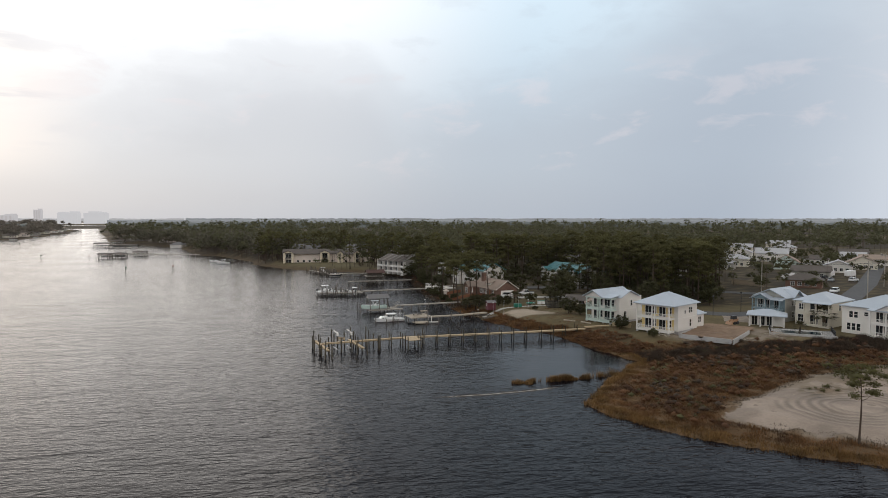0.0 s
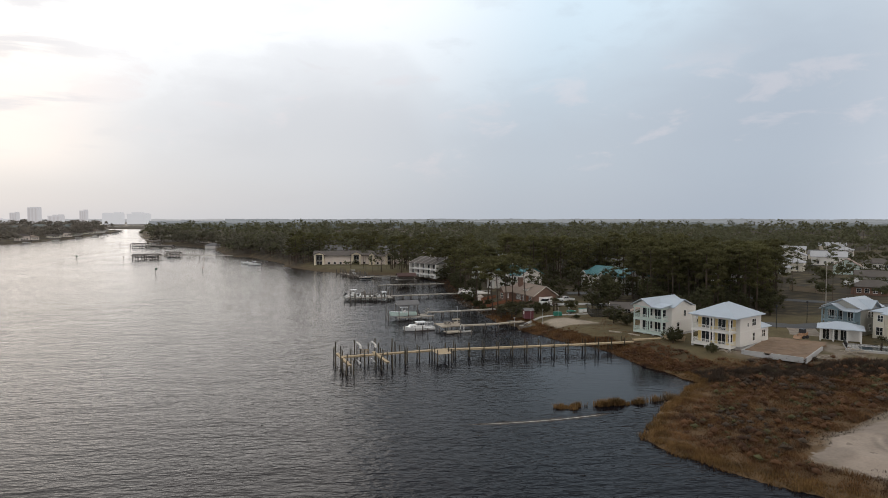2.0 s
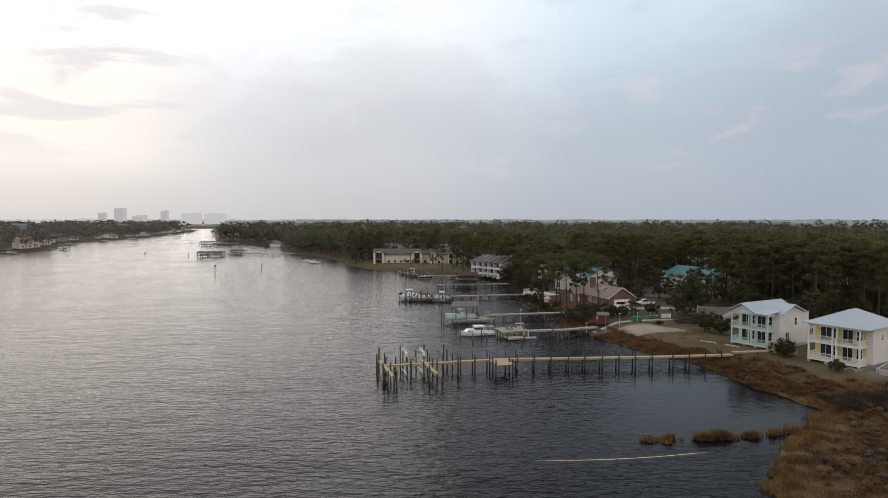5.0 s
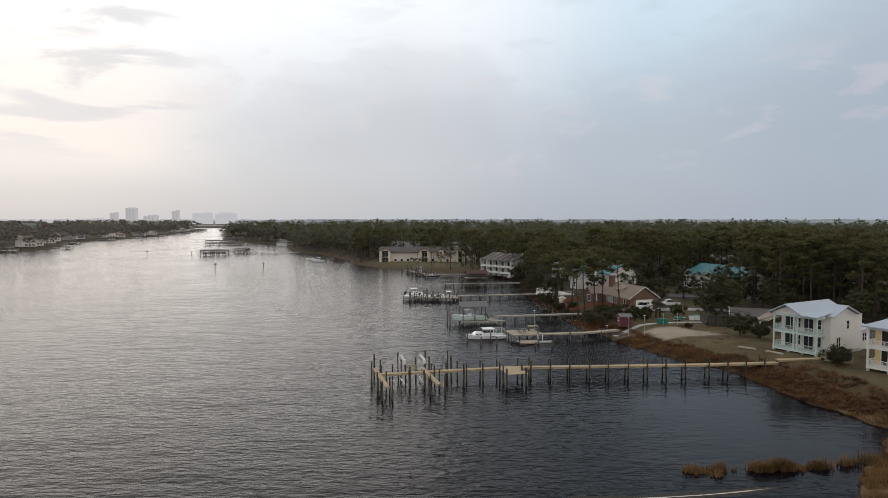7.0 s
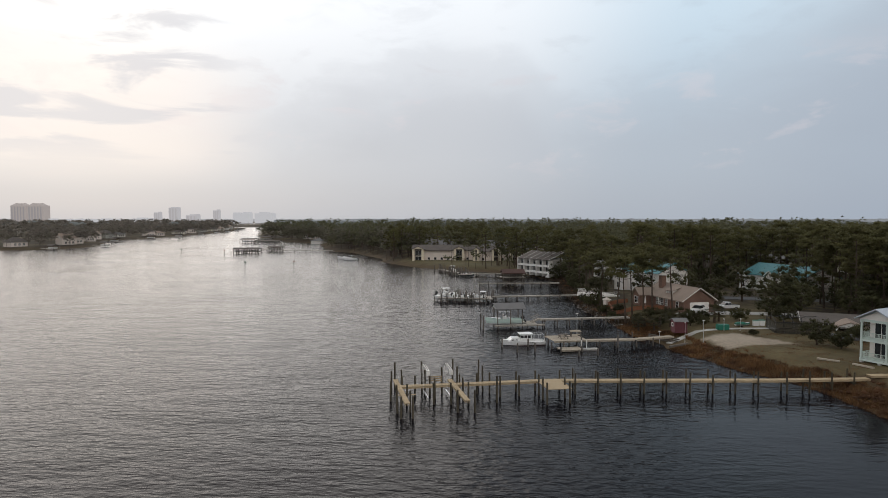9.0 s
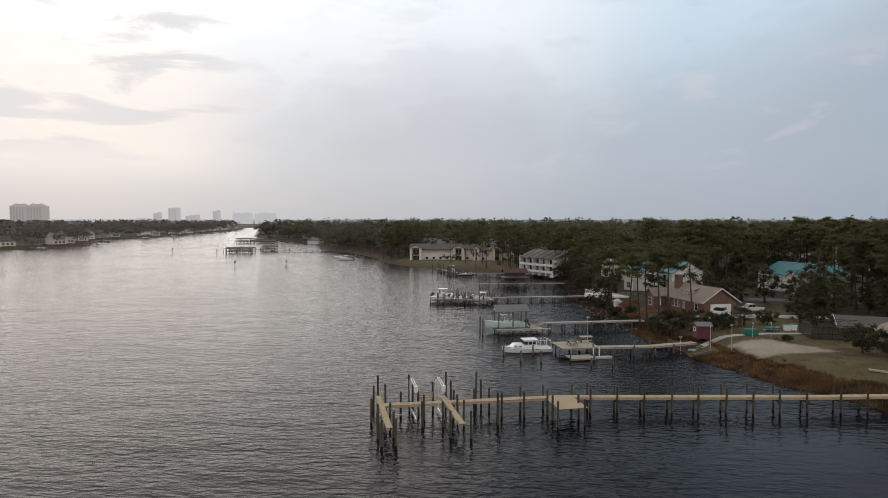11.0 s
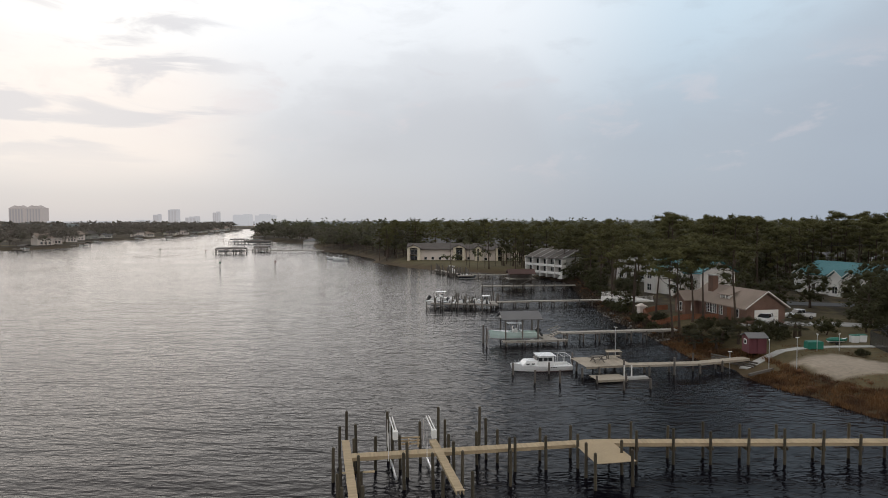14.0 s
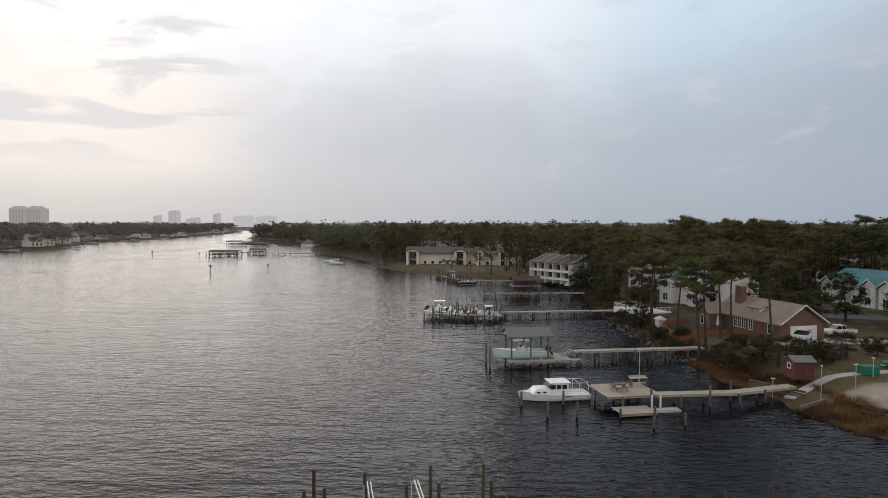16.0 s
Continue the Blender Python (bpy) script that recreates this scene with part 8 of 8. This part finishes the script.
# ---- neighbourhood inland ----
for x, y, t, w, d, h, wl, rf, kind, rise, txt in (
        (201, 246, -40, 13, 12, 3.6, "siding_mint", "shingle", "gable_y", 4.2, "pale mint gabled house"),
        (228, 300, -38, 20, 13, 4.6, "siding_white", "pale_roof", "gable_x", 3.4, "large white building with a pale roof"),
        (186, 268, -40, 16, 11, 4.2, "siding_cream", "pale_roof", "hip", 2.6, "pale house with a light hip roof"),
        (154, 173, -42, 14, 9, 2.8, "brick", "shingle_dark", "hip", 2.6, "low brown-brick house with dark shingles"),
        (180, 205, -42, 17, 11, 3.0, "siding_grey", "shingle_dark", "gable_x", 2.6, "low grey house with dark roof"),
        (212, 226, -38, 14, 11, 3.0, "siding_white", "pale_roof", "gable_y", 3.2, "white house with a pale gabled roof"),
        (236, 240, -38, 15, 12, 3.2, "siding_cream", "shingle", "gable_y", 4.0, "cream house with a wide brown gable"),
        (172, 252, -40, 12, 10, 3.2, "siding_grey", "pale_roof", "hip", 2.4, "grey house with a light hip roof"),
        (206, 350, -35, 22, 14, 6.0, "siding_white", "pale_roof", "gable_x", 3.0, "white two-storey building among trees"),
        (176, 334, -30, 18, 12, 6.5, "siding_white", "shingle_grey", "gable_x", 3.0, "white two-storey house among trees"),
        (140, 300, -20, 18, 10, 3.2, "siding_white", "shingle_grey", "gable_x", 2.6, "white house glimpsed between pines"),
        (122, 268, -20, 16, 10, 3.4, "siding_cream", "pale_roof", "gable_x", 2.6, "pale house glimpsed between pines"),
        (96, 262, -15, 16, 10, 5.0, "siding_white", "shingle_grey", "gable_x", 2.6, "white house glimpsed between pines"),
        (130, 222, -25, 15, 10, 3.4, "siding_white", "pale_roof", "gable_x", 2.4, "white house glimpsed between pines"),
        (56, 300, 0, 18, 11, 5.4, "siding_white", "pale_roof", "gable_x", 2.6, "pale house glimpsed between pines"),
        (34, 238, -40, 14, 10, 5.6, "siding_white", "pale_roof", "gable_y", 3.4, "white gabled house behind the terrace"),
        (20, 345, 5, 20, 11, 6.0, "stucco_pink", "shingle_grey", "gable_x", 3.0, "grey-roofed condominium among pines"),
        (-8, 358, 5, 22, 11, 6.0, "siding_grey", "shingle_grey", "gable_x", 3.4, "grey-roofed condominium among pines"),
        (-40, 366, 0, 20, 11, 6.0, "siding_grey", "shingle_grey", "gable_x", 3.4, "grey-roofed condominium among pines"),
        (232, 332, -38, 15, 12, 3.4, "siding_white", "pale_roof", "gable_y", 3.4, "white house with a pale gabled roof"),
        (258, 346, -42, 15, 11, 3.2, "siding_cream", "shingle_grey", "gable_x", 2.8, "cream house with a grey shingled roof"),
        (204, 306, -36, 15, 11, 3.4, "siding_white", "shingle_grey", "gable_y", 3.6, "white gabled house with a grey roof"),
        (236, 272, -40, 15, 10, 3.0, "siding_white", "shingle_dark", "hip", 2.6, "low white house with a dark hip roof"),
        (276, 292, -38, 15, 11, 3.0, "siding_grey", "pale_roof", "gable_x", 2.6, "grey house with a pale roof"),
        (226, 392, -34, 18, 12, 6.0, "siding_white", "pale_roof", "gable_x", 2.8, "white two-storey house among trees"),
        (290, 372, -40, 17, 12, 4.2, "siding_white", "pale_roof", "hip", 2.6, "white house with a light hip roof"),
        (312, 412, -38, 20, 13, 5.0, "siding_cream", "pale_roof", "gable_x", 2.8, "pale building with a light roof"),
        (262, 262, -38, 16, 12, 3.2, "siding_white", "shingle", "gable_x", 2.8, "low white house with brown roof"),
        (256, 372, -38, 18, 12, 4.6, "siding_cream", "pale_roof", "gable_x", 2.8, "pale house with a light roof"),
        (290, 310, -38, 18, 12, 3.6, "siding_white", "shingle_dark", "gable_x", 2.8, "white house with a dark roof"),
        (-198, 645, -20, 16, 12, 4.0, "stucco_pink", "shingle", "hip", 4.2, "waterfront house with a steep tan hip roof"),
        (-166, 565, -20, 14, 10, 5.0, "siding_white", "shingle_grey", "hip", 2.6, "white waterfront house among trees"),
        (-138, 548, -20, 14, 10, 4.4, "siding_white", "shingle_grey", "gable_x", 2.6, "white waterfront house among trees")):
    w, d, rise = w * 0.82, d * 0.82, rise * 0.85
    simple_house("house", x, y, t, w, d, h, wl, rf, txt + (" in the neighbourhood" if len(txt.split()) < 5 else ""), kind, rise, 0.6, group="houses of the neighbourhood",
                 wins=tuple((w * k / 5, -0.02, 0.8, 1.2, 1.3, "f", 2) for k in (1, 2, 3, 4)))
fn = thing("board_fence", 141.5, 187, gz(141, 180), -71, "long tan timber board fence", "fence")
for i in range(46):
    if i == 0:
        bm = box(bmesh.new(), 0, 0, 0, 0.28, 0.03, 1.8)
        tb0 = part("board", bm, "tan_fence", fn)
    else:
        share(tb0, i * 0.3, 0)


def utility_pole(x, y, turn, h=12.5):
    e = thing("utility_pole", x, y, gz(x, y) - 0.3, turn, "brown timber utility pole with a crossarm", "utility pole", "utility poles")
    part("pole", rod(bmesh.new(), (0, 0, 0), (0, 0, h), 0.17, 0.11, 8), "grey_wood", e)
    part("crossarm", box(bmesh.new(), -1.2, -0.06, h - 0.9, 1.2, 0.06, h - 0.75), "dark_wood", e)
    for s in (-1.1, -0.4, 0.4, 1.1):
        part("insulator", rod(bmesh.new(), (s, 0, h - 0.75), (s, 0, h - 0.55), 0.05, 0.04, 6), "alu", e)
    return e


def wires(pts, h=12.3, label="sagging power lines between poles"):
    bm = bmesh.new()
    for (ax, ay), (bx, by) in zip(pts, pts[1:]):
        za, zb = gz(ax, ay) + h - 0.75, gz(bx, by) + h - 0.75
        d = Vector((bx - ax, by - ay, 0)).normalized()
        sd = Vector((-d.y, d.x, 0))
        for o in (-1.1, 0.4, 1.1):
            prev = None
            for i in range(9):
                t = i / 8
                p = Vector((ax + (bx - ax) * t, ay + (by - ay) * t, za + (zb - za) * t - 3.2 * t * (1 - t))) + sd * o
                if prev is not None:
                    beam(bm, prev, p, 0.035, 0.035)
                prev = p
    tagged(link("power_line", bm, "black"), label, "power line", kind="structure")


for run, turn_ in (([(45, 332), (60, 290), (75.6, 248), (91, 206), (107, 172), (130, 152)], 20), ([(152, 133), (190, 168), (240, 218), (300, 280)], -45)):
    for x, y in run:
        utility_pole(x, y, turn_)
    wires(run)
wires([(130, 152), (152, 133)])
for x, y in ((89, 112), (101, 118.5)):
    sl = thing("street_lamp", x, y, gz(x, y), 20, "black street lamp post beside the road", "street lamp", "street lamps")
    part("pole", rod(bmesh.new(), (0, 0, -0.2), (0, 0, 5.0), 0.08, 0.06), "black", sl)
    part("lamp_head", tapered(bmesh.new(), -0.2, 0.2, 0.2, 5.0, 5.5, 0.08, 0.08, 0.08), "black", sl)

# ---- far piers and the opposite bank ----
fp = thing("pier", 0, 0, 0, 0, "long pale pier with boat shelters, far up the bay", "pier")
walkway(fp, [((-166, 437), (-110, 430), 2.0)], 1.4, "grey_wood")
for i in range(14):
    pile(fp, -165 + i * 4, 437 - i * 0.5, 2.3, 0.2, "grey_wood")
for x, y, w, d, z in ((-170, 411, 7, 6, 3.0), (-163, 414, 8, 7, 3.0), (-157, 438, 8, 6, 3.0), (-237, 582, 13, 9, 3.6), (-218, 568, 22, 7, 2.6), (-246, 648, 12, 8, 4.0)):
    bs = thing("boathouse", x, y, 0, 0, "weathered open boat shelter with a flat dark roof", "boat shelter", "far boat shelters")
    for a in (0, w / 2, w):
        for b in (0, d):
            part("post", beam(bmesh.new(), (a, b, -1), (a, b, z), 0.3, 0.3), "dark_wood", bs)
    part("roof", gable_roof(-0.5, -0.5, w + 0.5, d + 0.5, z, 0.8, "x", 0.25), "shingle_dark", bs)
    part("deck", box(bmesh.new(), -0.5, -0.5, 1.0, w + 0.5, d + 0.5, 1.2), "dark_wood", bs)
    part("boat_hull", tapered(bmesh.new(), 0.8, w - 0.8, 1.1, 1.3, 2.2, -0.1, -0.9, -0.15), "gelcoat", bs).location = (0, d / 2, 0)
    for a in range(6):
        pile(bs, -1 + (w + 2) * a / 5, -1.0 + 0.3 * (a % 2), 2.2 + 0.5 * (a % 3), 0.2, "dark_wood")
    part("rail", box(bmesh.new(), -0.4, -0.4, 2.1, w + 0.4, -0.3, 2.25), "grey_wood", bs)
rs = random.Random(29)
west_shore = [(-328, 449), (-322, 478), (-326, 505), (-352, 556), (-380, 600), (-392, 640), (-397, 690), (-402, 760), (-411, 820), (-425, 890), (-445, 985), (-474, 1105), (-520, 1240), (-560, 1370)]
for i, (x, y) in enumerate(path_points(west_shore, 34)):
    if y > 1300:
        continue
    w_, d_ = rs.uniform(9, 15), rs.uniform(8, 11)
    simple_house("house", x - rs.uniform(14, 26), y + rs.uniform(-6, 6), 90 - 18 + rs.uniform(-15, 15), w_, d_, rs.choice((3.0, 3.4, 5.4)), rs.choice(("siding_white", "siding_grey", "siding_cream", "stucco_pink")), rs.choice(("shingle_grey", "shingle", "shingle_dark", "shingle_dark")),
                 "far waterfront house on the opposite bank", rs.choice(("hip", "gable_x")), rs.uniform(2.4, 3.6), 0.6, group="houses on the opposite bank",
                 wins=tuple((w_ * k / 4, d_ + 0.02, 0.9, 1.5, 1.5, "b", 2) for k in (1, 2, 3)) + tuple((w_ * k / 4, -0.02, 0.9, 1.5, 1.5, "f", 2) for k in (1, 2, 3)))
    if i % 2 == 0:
        dk = thing("dock", x, y, 0, rs.uniform(-30, 10), "small timber dock with a boat shelter, far off", "dock", "docks on the opposite bank")
        part("deck", box(bmesh.new(), -4, -1, 0.8, 15, 1, 1.05), "grey_wood", dk)
        part("shelter_roof", gable_roof(6, -3, 15, 3, 3.4, 0.9, "x", 0.25), "shingle_dark", dk)
        for a in (6.3, 14.7):
            for b in (-2.7, 2.7):
                part("post", beam(bmesh.new(), (a, b, -1), (a, b, 3.4), 0.25, 0.25), "dark_wood", dk)
        part("boat_hull", tapered(bmesh.new(), 7, 14, 1.2, 1.0, 2.0, -0.1, -0.9, -0.15), "gelcoat", dk)


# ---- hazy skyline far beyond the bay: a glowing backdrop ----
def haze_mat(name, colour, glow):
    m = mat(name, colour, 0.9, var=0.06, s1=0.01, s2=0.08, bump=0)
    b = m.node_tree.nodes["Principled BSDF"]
    # emission stands in for the haze before the towers and tree lines
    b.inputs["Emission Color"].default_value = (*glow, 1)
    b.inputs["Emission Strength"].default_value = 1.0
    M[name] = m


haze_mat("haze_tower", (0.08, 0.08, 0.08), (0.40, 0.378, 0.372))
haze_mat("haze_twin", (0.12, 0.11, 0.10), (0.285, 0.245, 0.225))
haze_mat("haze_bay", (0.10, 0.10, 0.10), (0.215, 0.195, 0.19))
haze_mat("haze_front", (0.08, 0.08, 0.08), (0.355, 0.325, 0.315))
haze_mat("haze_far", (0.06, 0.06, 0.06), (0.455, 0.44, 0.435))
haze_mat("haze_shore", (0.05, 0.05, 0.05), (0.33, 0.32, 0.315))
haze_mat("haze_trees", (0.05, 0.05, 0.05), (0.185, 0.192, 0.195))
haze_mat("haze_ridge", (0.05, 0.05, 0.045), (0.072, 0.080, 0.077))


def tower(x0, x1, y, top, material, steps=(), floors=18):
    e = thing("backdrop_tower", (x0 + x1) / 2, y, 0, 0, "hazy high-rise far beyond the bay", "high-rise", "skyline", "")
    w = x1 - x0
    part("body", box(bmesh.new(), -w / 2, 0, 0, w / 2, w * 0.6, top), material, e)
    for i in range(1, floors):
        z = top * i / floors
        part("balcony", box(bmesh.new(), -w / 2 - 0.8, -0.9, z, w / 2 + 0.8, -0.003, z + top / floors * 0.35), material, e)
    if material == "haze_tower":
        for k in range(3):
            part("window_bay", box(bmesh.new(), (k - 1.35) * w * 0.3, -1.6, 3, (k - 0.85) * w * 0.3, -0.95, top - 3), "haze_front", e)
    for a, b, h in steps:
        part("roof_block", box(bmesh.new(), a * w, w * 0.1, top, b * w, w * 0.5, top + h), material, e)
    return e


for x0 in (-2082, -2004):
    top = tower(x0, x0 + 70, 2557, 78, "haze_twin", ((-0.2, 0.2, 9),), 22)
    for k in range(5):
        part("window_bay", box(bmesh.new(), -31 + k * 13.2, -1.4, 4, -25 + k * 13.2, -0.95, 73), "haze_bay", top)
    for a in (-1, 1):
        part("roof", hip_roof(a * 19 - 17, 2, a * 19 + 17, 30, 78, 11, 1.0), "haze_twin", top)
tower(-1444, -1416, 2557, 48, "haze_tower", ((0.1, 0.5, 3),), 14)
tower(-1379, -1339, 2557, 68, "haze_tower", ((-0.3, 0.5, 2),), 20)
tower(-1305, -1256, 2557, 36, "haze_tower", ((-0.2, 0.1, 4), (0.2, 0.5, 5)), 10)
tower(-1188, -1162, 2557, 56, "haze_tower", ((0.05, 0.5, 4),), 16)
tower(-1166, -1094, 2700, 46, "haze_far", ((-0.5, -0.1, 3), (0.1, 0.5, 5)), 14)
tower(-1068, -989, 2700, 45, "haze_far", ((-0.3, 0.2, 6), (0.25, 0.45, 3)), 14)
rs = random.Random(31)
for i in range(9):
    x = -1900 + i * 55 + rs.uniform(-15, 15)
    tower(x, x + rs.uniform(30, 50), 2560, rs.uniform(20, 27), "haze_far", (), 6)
def tree_line(r, a0, a1, step, base, seed, material, label):
    """A far line of crowns with an uneven top, several metres deep."""
    bm = bmesh.new()
    ring = []
    for i in range(int((a0 - a1) / step)):
        a = radians(a0 - i * step)
        q = a * r
        h = base + 5 * noise.noise((q * 0.004, seed, 0)) + 4 * noise.noise((q * 0.03, seed + 5, 0)) + 2.5 * noise.noise((q * 0.13, seed + 9, 0))
        d = Vector((-math.sin(a), math.cos(a), 0))
        ring.append([bm.verts.new(d * r + Vector((0, 0, -2))), bm.verts.new(d * (r + 1) + Vector((0, 0, h * 0.75))), bm.verts.new(d * (r + 9) + Vector((0, 0, h))), bm.verts.new(d * (r + 40) + Vector((0, 0, h - 3)))])
    for a, b in zip(ring, ring[1:]):
        for k in range(3):
            bm.faces.new((a[k], b[k], b[k + 1], a[k + 1]))
    tagged(link("backdrop", bm, material), label, "backdrop", kind="structure")


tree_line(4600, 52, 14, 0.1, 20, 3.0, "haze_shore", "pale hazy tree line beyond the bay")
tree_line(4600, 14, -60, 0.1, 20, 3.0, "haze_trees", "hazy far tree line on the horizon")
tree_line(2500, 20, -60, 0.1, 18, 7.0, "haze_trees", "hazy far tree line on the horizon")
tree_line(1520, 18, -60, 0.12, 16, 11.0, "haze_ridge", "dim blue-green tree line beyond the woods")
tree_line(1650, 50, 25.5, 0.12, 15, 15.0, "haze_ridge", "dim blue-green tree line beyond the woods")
